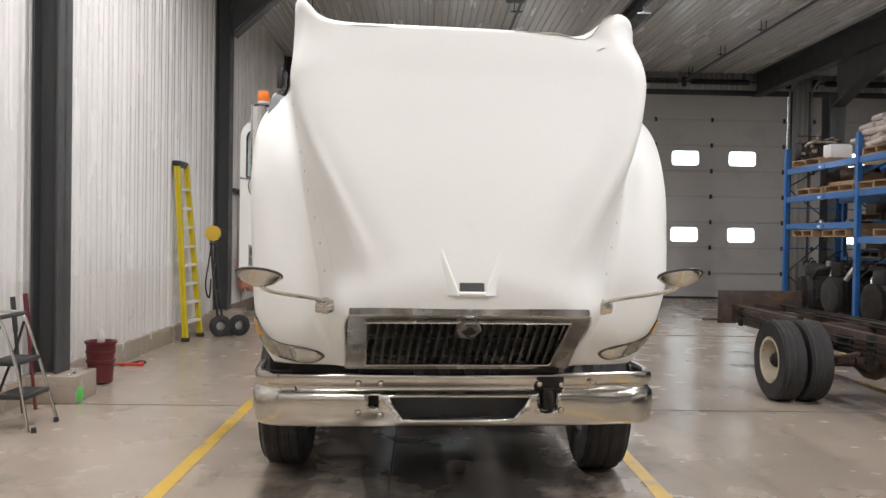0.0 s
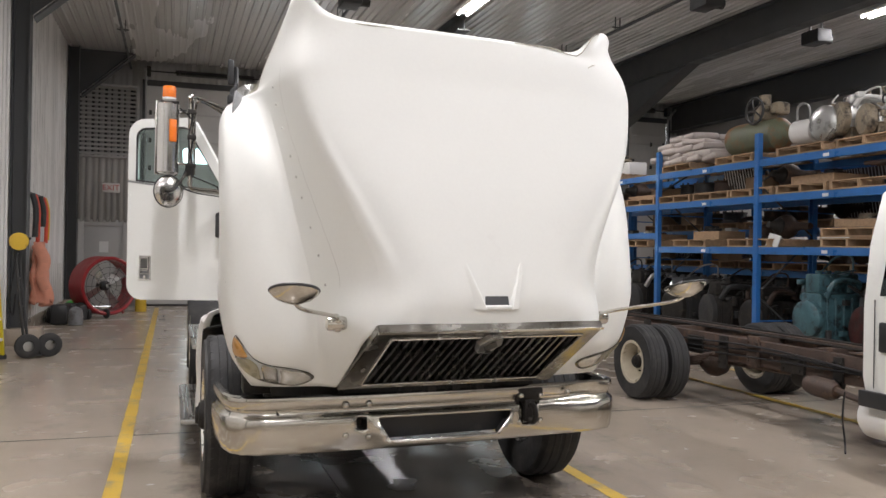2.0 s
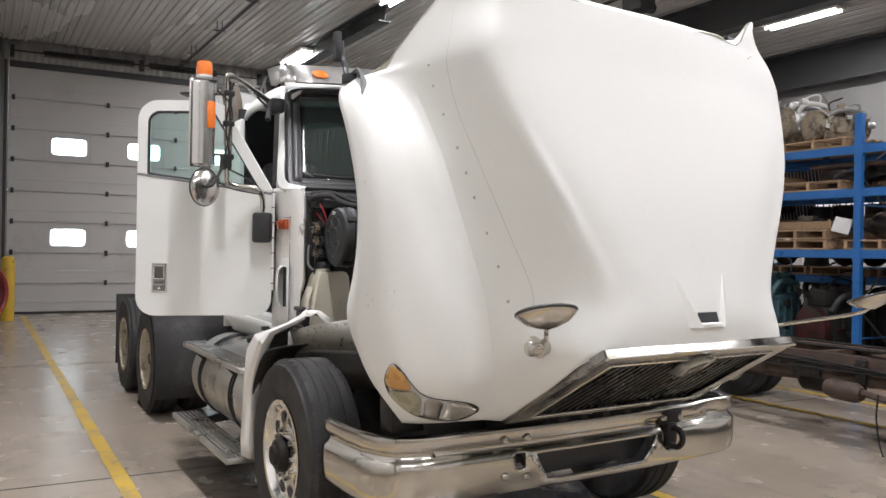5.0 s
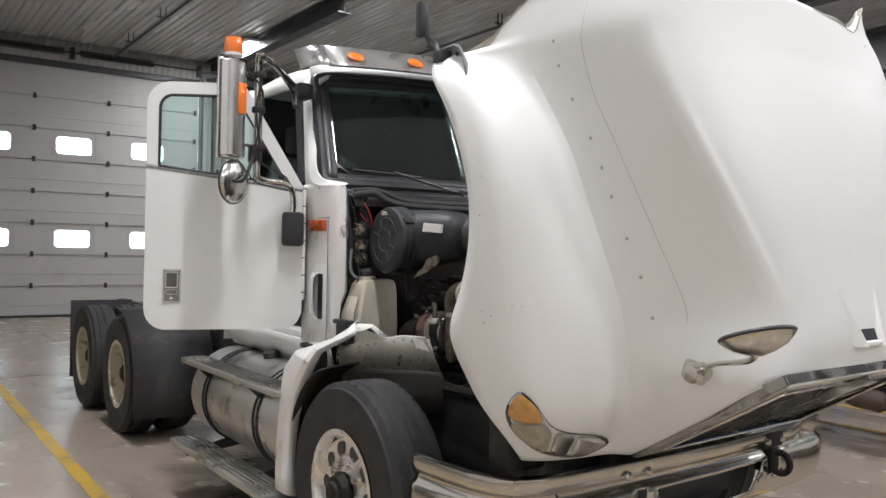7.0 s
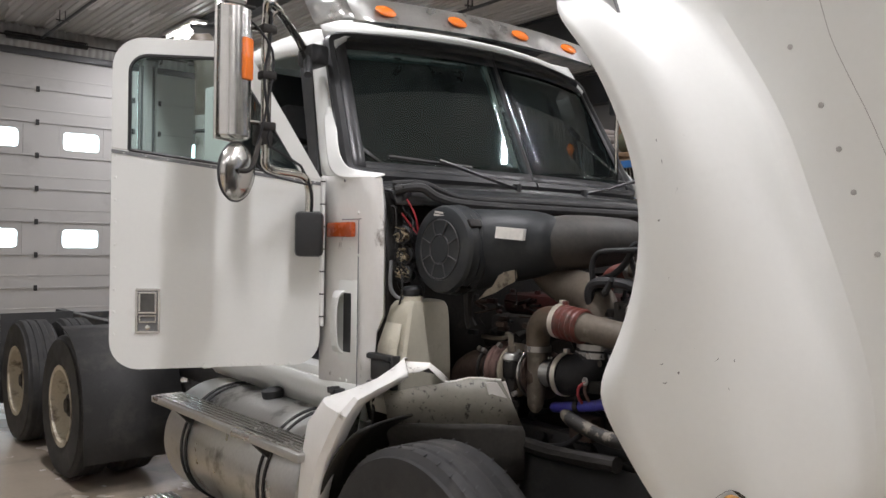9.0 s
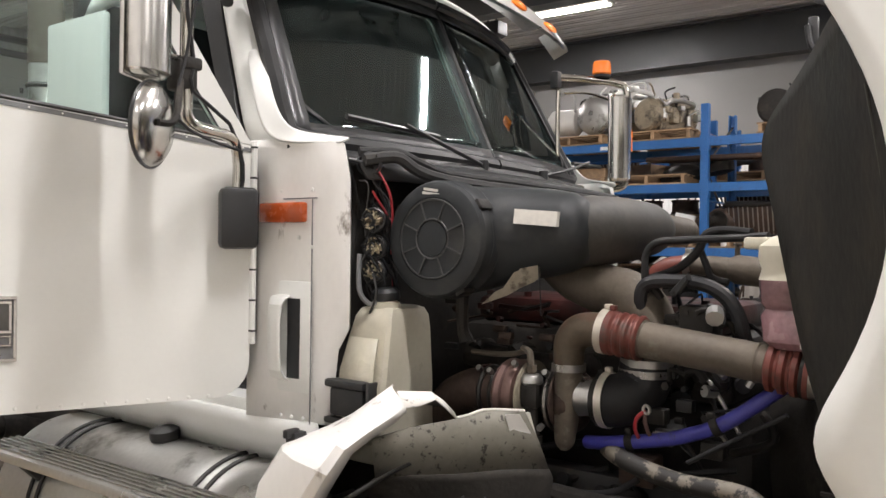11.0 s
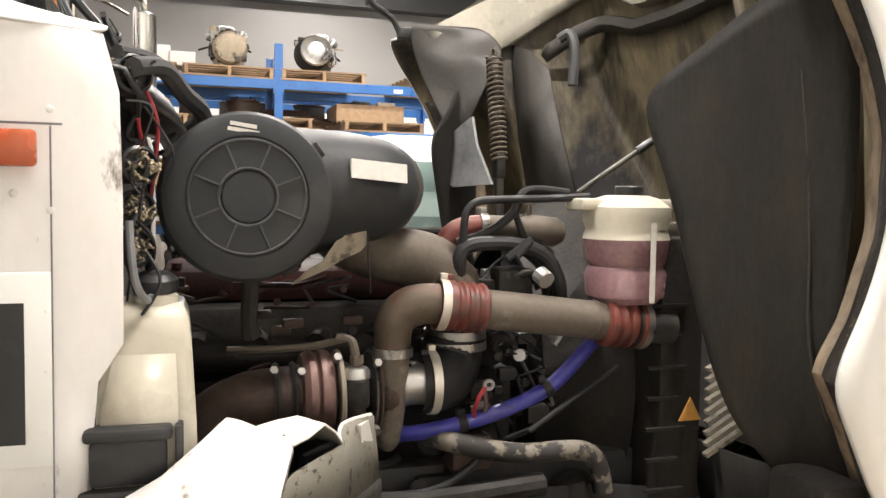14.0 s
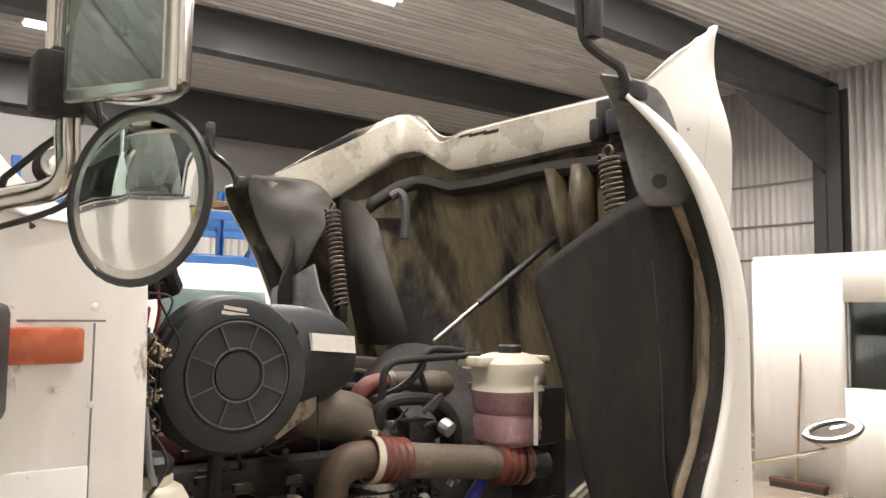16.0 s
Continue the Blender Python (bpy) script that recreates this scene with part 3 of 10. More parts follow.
# personnel door, louvre and exit sign beside the first overhead door
d4 = new("door_4")
d4.location = (-2.96, NY, 0)
bpy.context.view_layer.update()
tagged(d4, "closed grey steel personnel door with a paper notice", "door", "", "structure")
bm = BM()
box(bm, (-3.42, NY - 0.01, 0.01), (-2.5, NY + 0.035, 2.06), 0.004)
leaf = part("leaf", bm, GREY_DOOR, d4)
bm = BM()
for lo, hi in (((-3.64, 0), (-3.42, 2.22)), ((-2.50, 0), (-2.28, 2.22)), ((-3.42, 2.055), (-2.50, 2.22))):
    box(bm, (lo[0], NY - 0.05, lo[1]), (hi[0], NY + 0.05, hi[1]), 0.008)
part("door_frame", bm, GREY_DOOR, d4)
bm = BM()
box(bm, (-3.05, NY - 0.016, 1.38), (-2.83, NY - 0.011, 1.66))
part("notice", bm, PAPER, d4, "white paper notice")
bm = BM()
cyl(bm, (-2.58, NY - 0.012, 1.02), (-2.58, NY - 0.07, 1.02), 0.02, n=10)
cyl(bm, (-2.58, NY - 0.065, 1.02), (-2.70, NY - 0.065, 1.02), 0.011, n=8)
part("door_handle", bm, STEEL, d4)

lv = thing("louvre", (-2.91, NY, 3.8), "grey metal wall louvre with horizontal blades", "louvre")
bm = BM()
for lo, hi in (((-3.69, 3.79), (-3.63, 5.66)), ((-2.2, 3.79), (-2.14, 5.66)), ((-3.63, 3.79), (-2.2, 3.85)), ((-3.63, 5.6), (-2.2, 5.66))):
    box(bm, (lo[0], NY - 0.2, lo[1]), (hi[0], NY - 0.02, hi[1]), 0.008)
part("frame", bm, GREY_DOOR, lv)
bm = BM()
box(bm, (-3.63, NY - 0.05, 3.85), (-2.2, NY - 0.03, 5.6))
part("backing", bm, FRAME_BLACK, lv)
bm0 = BM()
box(bm0, (-0.715, -0.055, -0.006), (0.715, 0.055, 0.006), 0.003, Matrix.Rotation(radians(38), 4, "X"), 1)
blade = part("blade", bm0, DOOR_PANEL, lv)
blade.matrix_parent_inverse = Matrix.Identity(4)
blade.location = (0.0, -0.12, 0.1)
for i in range(1, 16):
    b2 = blade.copy()
    scene.collection.objects.link(b2)
    b2.location = (0.0, -0.12, 0.1 + i * 0.112)

ex = thing("exit_sign", (-2.79, NY - 0.06, 2.9), "white exit sign with red letters above the door", "exit sign")
bm = BM()
box(bm, (-3.0, NY - 0.1, 2.91), (-2.58, NY - 0.03, 3.15), 0.012)
part("housing", bm, SIGN_WHITE, ex)


def words(name, body, mat, size, m, parent, label=""):
    cu = bpy.data.curves.new(name, "FONT")
    cu.body, cu.size, cu.align_x, cu.align_y, cu.extrude = body, size, "CENTER", "CENTER", 0.002
    ob = new(name, cu)
    ob.data.materials.append(mat)
    ob.matrix_basis = m
    if parent is not None:
        ob.parent = parent
        ob.matrix_parent_inverse = parent.matrix_world.inverted()
    return tagged(ob, label)


words("lettering", "EXIT", SIGN_RED, 0.2, pose(-2.79, NY - 0.103, 3.03, 90, 0, 0), ex, "red letters")

bl = thing("bollard", (-1.97, 21.3, 0), "yellow painted steel bollard beside the overhead door", "bollard")
bm = BM()
lathe(bm, [(0.13, 0), (0.13, 1.28), (0.11, 1.34), (0.06, 1.37), (0.01, 1.38)], (-1.97, 21.3, 0), (0, 0, 1), 20)
part("post", bm, YELLOW, bl)

# ---- portal frames ----
def i_beam(bm, a, b, depth, width, up=(0, 0, 1), t=0.022):
    """An I section from a to b; depth along up, flanges across."""
    a, b, up = V(a), V(b), V(up).normalized()
    d = (b - a).normalized()
    s = d.cross(up).normalized()
    for o, w, h in ((0, t * 0.7, depth), (depth / 2 - t / 2, width, t), (-depth / 2 + t / 2, width, t)):
        q = []
        for p in (a, b):
            c = p + up * o
            q.append([bm.verts.new(c + s * (w / 2 * i) + up * (h / 2 * j)) for i, j in ((-1, -1), (1, -1), (1, 1), (-1, 1))])
        bm.faces.new(q[0]), bm.faces.new(list(reversed(q[1])))
        bridge(bm, q[0], q[1])


def wall_column(name, y):
    bm = BM()
    i_beam(bm, (WX + 0.175, y, 0.26), (WX + 0.175, y, CEILING - 0.05), 0.25, 0.30, (1, 0, 0))
    # tapering knee into the rafter
    for yy in (y - 0.008,):
        slab(bm, [(WX + 0.3, yy, 5.2), (WX + 1.5, yy, CEILING - 0.08), (WX + 0.3, yy, CEILING - 0.08)], (0, 0.016, 0))
    slab(bm, [(WX + 0.35, y - 0.16, 5.12), (WX + 1.55, y - 0.16, CEILING - 0.14), (WX + 1.55, y - 0.16, CEILING - 0.11), (WX + 0.35, y - 0.16, 5.16)], (0, 0.32, 0))
    structure(name, bm, PORTAL, "dark steel column against the wall", "column")
    bm = BM()
    box(bm, (WX + 0.0, y - 0.26, 0), (WX + 0.52, y + 0.26, 0.26), 0.012)
    structure("column_base", bm, CONCRETE, "low concrete pier under the column", "column base")


for i, y in enumerate((1.2, 8.0, 14.8, 21.9)):
    wall_column("column_%d" % (i + 1), y)
bm = BM()
i_beam(bm, (9.3, 18.6, 0), (9.3, 18.6, 5.0), 0.42, 0.34, (0, 1, 0))
structure("column_5", bm, PORTAL, "dark steel interior column", "column")
bm = BM()
i_beam(bm, (9.3, SY + 0.1, 6.0), (9.3, NY - 0.1, 6.0), 0.62, 0.30)
girder = structure("girder", bm, PORTAL, "dark steel girder under the ceiling", "girder")
bm = BM()
slab(bm, [(9.29, 18.45, 4.7), (9.29, 15.6, 5.72), (9.29, 18.45, 5.72)], (0.02, 0, 0))
part("haunch_web", bm, PORTAL, girder)
bm = BM()
slab(bm, [(9.15, 18.45, 4.66), (9.15, 15.5, 5.69), (9.15, 15.5, 5.72), (9.15, 18.45, 4.70)], (0.3, 0, 0))
part("haunch_flange", bm, PORTAL, girder)
bm = BM()
i_beam(bm, (4.2, 15.9, 6.17), (4.2, NY - 0.1, 6.17), 0.34, 0.26)
structure("girder_2", bm, PORTAL, "dark steel girder between the overhead doors", "girder")
bm = BM()
i_beam(bm, (EX - 0.25, SY + 0.1, 5.85), (EX - 0.25, NY - 0.1, 5.85), 0.8, 0.34)
structure("eave_beam", bm, PORTAL, "dark steel eave beam", "girder")
bm = BM()
i_beam(bm, (5.0, SY + 0.25, 0), (5.0, SY + 0.25, CEILING - 0.4), 0.34, 0.50, (0, 1, 0))
slab(bm, [(4.99, SY + 0.4, 4.4), (4.99, -4.4, 5.45), (4.99, SY + 0.4, 5.6)], (0.02, 0, 0))
i_beam(bm, (5.0, SY + 0.2, 5.75), (5.0, 0.4, 6.05), 0.58, 0.30)
structure("column_6", bm, PORTAL, "dark steel frame at the end wall with a haunched rafter", "column")

# conduit and sprinkler-like pipes
for i, (z, x0, x1) in enumerate(((2.95, 0.4, EX - 0.3), (3.6, 5.2, EX - 0.3), (4.4, 5.0, EX - 0.3))):
    bm = BM()
    cyl(bm, (x0, SY + 0.06, z), (x1, SY + 0.06, z), 0.022, n=8)
    structure("pipe_%d" % (i + 1), bm, WIRE_GREY, "grey service pipe along the end wall", "pipe")
bm = BM()
tube(bm, [(2.9, SY + 0.06, 3.6), (3.6, SY + 0.06, 3.6), (3.9, SY + 0.06, 3.45), (3.95, SY + 0.06, 2.4)], 0.022, 8)
structure("pipe_4", bm, WIRE_GREY, "grey bent service pipe", "pipe")
for i, (x, y0, y1) in enumerate(((1.8, 9.0, NY - 0.2), (7.2, 10.0, NY - 0.2), (-2.35, 14.0, NY - 0.2))):
    bm = BM()
    cyl(bm, (x, y0, CEILING - 0.26), (x, y1, CEILING - 0.26), 0.03, n=8)
    for k in range(int((y1 - y0) / 2.4) + 1):
        y = y0 + 0.3 + 2.4 * k
        box(bm, (x - 0.06, y - 0.015, CEILING - 0.25), (x - 0.045, y + 0.015, CEILING), 0)
        box(bm, (x + 0.045, y - 0.015, CEILING - 0.25), (x + 0.06, y + 0.015, CEILING), 0)
        box(bm, (x - 0.12, y - 0.02, CEILING - 0.22), (x + 0.12, y + 0.02, CEILING - 0.2), 0)
    structure("rail_%d" % (i + 1), bm, PORTAL, "door track rail hung under the ceiling", "rail")


def opener(x, y):
    o = thing("door_opener", (x, y, CEILING), "dark electric door opener hung from the ceiling", "door opener", "door openers")
    bm = BM()
    box(bm, (x - 0.17, y - 0.25, CEILING - 0.62), (x + 0.17, y + 0.22, CEILING - 0.36), 0.03)
    cyl(bm, (x + 0.17, y, CEILING - 0.5), (x + 0.34, y, CEILING - 0.5), 0.09, n=14)
    part("motor", bm, FRAME_BLACK, o)
    for dx in (-0.14, 0.14):
        bm = BM()
        box(bm, (x + dx - 0.015, y - 0.015, CEILING - 0.4), (x + dx + 0.015, y + 0.015, CEILING), 0)
        part("hanger", bm, PORTAL, o)


for p in ((1.55, 14.3), (7.2, 12.2), (10.6, 13.4)):
    opener(*p)

# ---- strip lights ----
def strip(x, y):
    s = thing("strip_light", (x, y, CEILING), "long lit ceiling strip light", "ceiling light", "strip lights")
    bm = BM()
    box(bm, (x - 0.2, y - 0.82, CEILING - 0.13), (x + 0.2, y + 0.82, CEILING - 0.07), 0.02)
    part("housing", bm, SIGN_WHITE, s)
    for dx in (-0.09, 0.09):
        bm = BM()
        cyl(bm, (x + dx, y - 0.78, CEILING - 0.15), (x + dx, y + 0.78, CEILING - 0.15), 0.026, n=8)
        part("tube", bm, TUBE_GLOW, s)
    for dy in (-0.6, 0.6):
        bm = BM()
        cyl(bm, (x, y + dy, CEILING - 0.07), (x, y + dy, CEILING - 0.02), 0.008, n=6)
        part("hanger", bm, WIRE_GREY, s)
    la = bpy.data.lights.new("strip_lamp", "AREA")
    la.shape, la.size, la.size_y, la.energy, la.color = "RECTANGLE", 0.1, 1.56, LAMP_WATTS, LAMP_COLOR
    lo = new("strip_lamp", la)
    lo.matrix_basis = pose(x, y, CEILING - 0.19)
    lo.parent = s
    lo.matrix_parent_inverse = s.matrix_world.inverted()


for p in STRIPS:
    strip(*p)

# ---- floor markings ----
for k, (x, y0, y1) in enumerate(((-1.62, 0.5, 22.4), (1.54, -0.5, 22.4), (5.1, 4.0, 9.6), (6.2, 5.5, 12.0))):
    bm = BM()
    rnd = random.Random(k)
    n = int((y1 - y0) / 0.25)
    rows = []
    for i in range(n + 1):
        y = y0 + (y1 - y0) * i / n
        w = 0.052 + rnd.uniform(-0.004, 0.004)
        rows.append([(x - w, y, 0.004), (x + w, y, 0.004)])
    sheet(bm, rows)
    structure("floor_line_%d" % (k + 1), bm, LINE, "worn yellow painted bay line", "floor marking")
bm = BM()
box(bm, (-2.9, 19.0, 0.001), (-1.7, 19.06, 0.004))
structure("floor_line_5", bm, SIGN_WHITE, "short white floor line", "floor marking")
for k, (lo, hi) in enumerate((((WX + 0.1, 7.752), (EX, 7.76)), ((WX + 0.1, 13.9), (EX, 13.908)), ((WX + 0.1, 1.6), (EX, 1.608)), ((-0.2, SY), (-0.194, NY)), ((5.9, SY), (5.906, NY)))):
    bm = BM()
    box(bm, (*lo, 0.0005), (*hi, 0.003))
    structure("floor_joint_%d" % (k + 1), bm, FRAME_BLACK, "saw-cut joint in the concrete", "floor joint")

# ---- white office room behind the first viewpoint ----
RX0, RX1, RY0, RY1, RH = -3.2, 3.02, -5.4, -1.72, 2.5
bm = BM()
wx0, wx1, wz0, wz1 = 0.95, 1.97, 1.12, 2.02
for x0, x1, z0, z1 in ((RX0, wx0, 0, RH), (wx1, RX1, 0, RH), (wx0, wx1, 0, wz0), (wx0, wx1, wz1, RH)):
    ribbed(bm, x1 - x0, z1 - z0, lambda a, b, d, x0=x0, z0=z0: (x0 + a, RY1 + d * 0.4, z0 + b), 0.305, 0.012)
structure("wall_room_north", bm, SHED_WHITE, "white ribbed cladding of the office room", "wall", sharp=20, solid=0.08)
bm = BM()
ribbed(bm, RY1 - RY0, RH, lambda a, b, d: (RX1 - 0.01 + d * 0.4, RY0 + a, b), 0.305, 0.012)
box(bm, (RX0, RY0, 0), (RX0 + 0.08, RY1 - 0.1, RH))
box(bm, (RX0, RY0, 0), (RX1 - 0.1, RY0 + 0.08, RH))
structure("wall_room_sides", bm, SHED_WHITE, "white office room side walls", "wall", sharp=20)
bm = BM()
box(bm, (RX0 - 0.03, RY0, RH), (RX1 + 0.03, RY1 + 0.03, RH + 0.05), 0.006)
structure("ceiling_room", bm, SHED_WHITE, "flat white roof of the office room", "ceiling")
bm = BM()
for lo, hi in (((wx0 - 0.06, wz0 - 0.06), (wx0, wz1 + 0.06)), ((wx1, wz0 - 0.06), (wx1 + 0.06, wz1 + 0.06)), ((wx0, wz0 - 0.06), (wx1, wz0)), ((wx0, wz1), (wx1, wz1 + 0.06))):
    box(bm, (lo[0], RY1 - 0.09, lo[1]), (hi[0], RY1 + 0.03, hi[1]), 0.006)
w1 = structure("window_1", bm, SHED_WHITE, "white-framed window of the office room", "window")
bm = BM()
box(bm, (wx0, RY1 - 0.05, wz0), (wx1, RY1 - 0.044, wz1))
part("pane", bm, PLAIN_GLASS, w1).visible_shadow = False

# ---- the white tractor unit ----
truck = thing("truck", (0.16, 7.0, 0), "white highway tractor with its damaged hood and door open", "truck")
_c4, _s4 = math.cos(radians(4.0)), math.sin(radians(4.0))


def H(u, v, z):
    """Place on the skewed front end: u across, v back, z up."""
    return Vector((0.235 + u * _c4 - v * _s4, 4.815 + u * _s4 + v * _c4, z))


# hood skin: half sections from the middle to the wheel-arch edge, low to high
HOOD = [
    (0.87, [(0, -.10), (.30, -.10), (.55, -.09), (.64, -.08), (.66, -.06), (.69, -.03), (.72, -.01), (.83, .0), (.95, .03), (1.03, .07), (1.06, .10)]),
    (0.95, [(0, -.22), (.30, -.22), (.55, -.22), (.64, -.215), (.67, -.17), (.70, -.12), (.73, -.07), (.85, -.06), (.98, -.03), (1.09, .03), (1.12, .09)]),
    (1.02, [(0, -.34), (.30, -.34), (.55, -.34), (.64, -.33), (.67, -.28), (.70, -.19), (.735, -.11), (.86, -.115), (1.01, -.085), (1.125, .0), (1.16, .12)]),
    (1.09, [(0, -.47), (.30, -.47), (.55, -.465), (.64, -.45), (.68, -.40), (.715, -.27), (.745, -.14), (.88, -.15), (1.03, -.12), (1.15, -.02), (1.18, .17)]),
    (1.22, [(0, -.68), (.30, -.68), (.54, -.675), (.64, -.62), (.69, -.53), (.735, -.36), (.755, -.13), (.90, -.145), (1.05, -.115), (1.175, .02), (1.20, .29)]),
    (1.34, [(0, -.70), (.26, -.695), (.42, -.685), (.54, -.655), (.63, -.58), (.725, -.38), (.775, -.12), (.92, -.135), (1.06, -.105), (1.185, .04), (1.21, .36)]),
    (1.46, [(0, -.668), (.20, -.665), (.33, -.662), (.45, -.650), (.535, -.635), (.715, -.37), (.80, -.10), (.93, -.12), (1.07, -.09), (1.19, .06), (1.215, .32)]),
    (1.65, [(0, -.617), (.26, -.613), (.43, -.610), (.545, -.600), (.615, -.595), (.765, -.31), (.845, -.06), (.96, -.08), (1.08, -.05), (1.20, .08), (1.22, .265)]),
    (1.87, [(0, -.560), (.34, -.556), (.55, -.553), (.66, -.543), (.725, -.538), (.83, -.25), (.885, .01), (.98, -.02), (1.095, .0), (1.212, .10), (1.225, .27)]),
    (2.05, [(0, -.508), (.40, -.504), (.65, -.500), (.76, -.488), (.82, -.478), (.885, -.20), (.915, .05), (1.00, .035), (1.105, .055), (1.212, .155), (1.225, .335)]),
    (2.24, [(0, -.455), (.44, -.45), (.74, -.442), (.845, -.425), (.895, -.39), (.93, -.13), (.945, .15), (1.02, .16), (1.11, .19), (1.205, .265), (1.215, .44)]),
    (2.37, [(0, -.42), (.46, -.415), (.77, -.405), (.875, -.385), (.925, -.34), (.955, -.10), (.972, .22), (1.03, .28), (1.11, .33), (1.18, .42), (1.195, .55)]),
    (2.455, [(0, -.395), (.48, -.39), (.79, -.38), (.90, -.355), (.945, -.30), (.972, -.08), (.988, .25), (1.03, .38), (1.08, .46), (1.12, .54), (1.13, .60)]),
    (2.50, [(0, -.383), (.48, -.378), (.80, -.368), (.905, -.340), (.95, -.28), (.975, -.08), (.987, .15), (.995, .26), (1.0, .34), (1.005, .39), (1.01, .43)]),
    (2.58, [(0, -.365), (.48, -.36), (.80, -.35), (.90, -.315), (.945, -.25), (.965, -.09), (.977, .06), (.985, .15), (.99, .21), (.995, .26), (.998, .30)]),
    (2.68, [(0, -.34), (.48, -.335), (.79, -.325), (.88, -.285), (.925, -.21), (.95, -.09), (.96, .0), (.967, .07), (.972, .11), (.976, .14), (.98, .16)]),
]
for _z, _half in HOOD[6:13]:
    _half[3] = (_half[3][0], _half[3][1] + .014)
HOOD_TOP = [(0, -.318, 2.762), (.48, -.314, 2.765), (.74, -.306, 2.768), (.82, -.295, 2.82), (.88, -.275, 2.89), (.92, -.245, 2.905), (.94, -.19, 2.88), (.94, -.12, 2.84), (.945, -.08, 2.815), (.95, -.05, 2.80), (.95, -.03, 2.79)]
# the far side has a chipped step before its ear
FAR_TOP = [(.46, -.314, 2.755), (.61, -.306, 2.722), (.68, -.30, 2.80), (.765, -.27, 2.892), (.825, -.235, 2.888), (.87, -.19, 2.865), (.90, -.13, 2.838), (.915, -.09, 2.815), (.925, -.06, 2.80), (.935, -.035, 2.79)]
HC = -0.035            # middle of the hood


def hood_rows():
    rows = []
    for z, half in HOOD:
        rows.append([(-s, v, z) for s, v in reversed(half[1:])] + [(s, v, z) for s, v in half])
    top = [(-s, v, z) for s, v, z in reversed(HOOD_TOP[1:])] + [HOOD_TOP[0]] + FAR_TOP
    rows.append(top)
    # the near arch edge runs to a corner above the lamp
    for row, v in zip(rows, (.11, .125, .17, .235, .315, .395, .32, .25, .245, .31, .415)):
        row[0] = (row[0][0], v, row[0][2])
    # the far fender stands wider than the near one
    out = []
    for row in rows:
        new_row = []
        for u, v, z in row:
            a = min(max((u - .45) / .45, 0), 1)
            a = a * a * (3 - 2 * a) * min(max((z - .90) / .45, 0.15), 1)
            new_row.append((u + .088 * a, v - .06 * a * min(max((u - .65) / .3, 0), 1) * min(max((2.0 - z) / .5, 0), 1), z))
        out.append(new_row)
    return out


ROWS_HOOD = hood_rows()
NC = len(ROWS_HOOD[0])


def hood_point(col, row, off=0.0):
    """A point of the skin between its control columns and rows, pushed out by off."""
    def at(c, r):
        c, r = min(max(c, 0), NC - 1), min(max(r, 0), len(ROWS_HOOD) - 1)
        c0, r0 = min(int(c), NC - 2), min(int(r), len(ROWS_HOOD) - 2)
        fc, fr = c - c0, r - r0
        q = [Vector(ROWS_HOOD[r0 + j][c0 + i]) for j in (0, 1) for i in (0, 1)]
        return (q[0] * (1 - fc) + q[1] * fc) * (1 - fr) + (q[2] * (1 - fc) + q[3] * fc) * fr
    p = at(col, row)
    n = (at(col + 0.4, row) - at(col - 0.4, row)).cross(at(col, row + 0.4) - at(col, row - 0.4))
    n = n.normalized() if n.length else Vector((0, -1, 0))
    p = p + n * off
    return H(p.x + HC, p.y, p.z)


bm = BM()
vs = [[bm.verts.new(H(u + HC, v, z)) for u, v, z in r] for r in ROWS_HOOD]
for j, (a, b) in enumerate(zip(vs, vs[1:])):
    for i in range(NC - 1):
        mid = abs(i + 0.5 - (NC - 1) / 2)
        if j < 4 and mid < 3:          # the grille opening
            continue
        bm.faces.new((a[i], a[i + 1], b[i + 1], b[i]))
for v in [v for v in bm.verts if not v.link_faces]:
    bm.verts.remove(v)
# crisp rim of the grille opening and of the skin
crease = bm.edges.layers.float.new("crease_edge")
for e in bm.edges:
    if e.is_boundary:
        e[crease] = 0.6
mid = (NC - 1) // 2
for j in range(2, len(vs) - 1):
    for k, c in ((3, .6), (9, .35)):
        for i in (mid - k, mid + k):
            e = bm.edges.get((vs[j][i], vs[j + 1][i]))
            if e is not None and (k == 9 or j > 5):
                e[crease] = c if j < 12 else c * .4
for j in (12, 13):
    for i in list(range(0, 4)) + list(range(NC - 4, NC - 1)):
        e = bm.edges.get((vs[j][i], vs[j][min(i + 1, NC - 1)]))
        if e is not None:
            e[crease] = .5
hood = part("hood", bm, [WHITE, UNDERSIDE], truck, "white tilted hood skin, scuffed, dirty underneath", subsurf=2, solid=0.014, solid_mat=1, sharp=60)

bpy.context.view_layer.update()
HOOD_SKIN = hood.evaluated_get(bpy.context.evaluated_depsgraph_get())


def snap(p, off):
    """The point of the outer skin nearest to p, lifted by off."""
    back = HOOD_SKIN.matrix_world.inverted()
    ok, at, nrm, _ = HOOD_SKIN.closest_point_on_mesh(back @ p)
    return HOOD_SKIN.matrix_world @ (at + nrm * off)


# grille: chrome surround, slats, badge
G_TL, G_TR, G_BR, G_BL = (-.615, -.665, 1.212), (.545, -.665, 1.212), (.60, -.095, .875), (-.665, -.095, .875)


def gq(a, b, off=0.0):
    """Place on the sloping grille face: a across 0..1, b down 0..1."""
    t = V(G_TL) * (1 - a) + V(G_TR) * a
    d = V(G_BL) * (1 - a) + V(G_BR) * a
    p = t * (1 - b) + d * b
    n = Vector((0, -0.53, -0.85))
    p = p + n * off
    return H(*p)


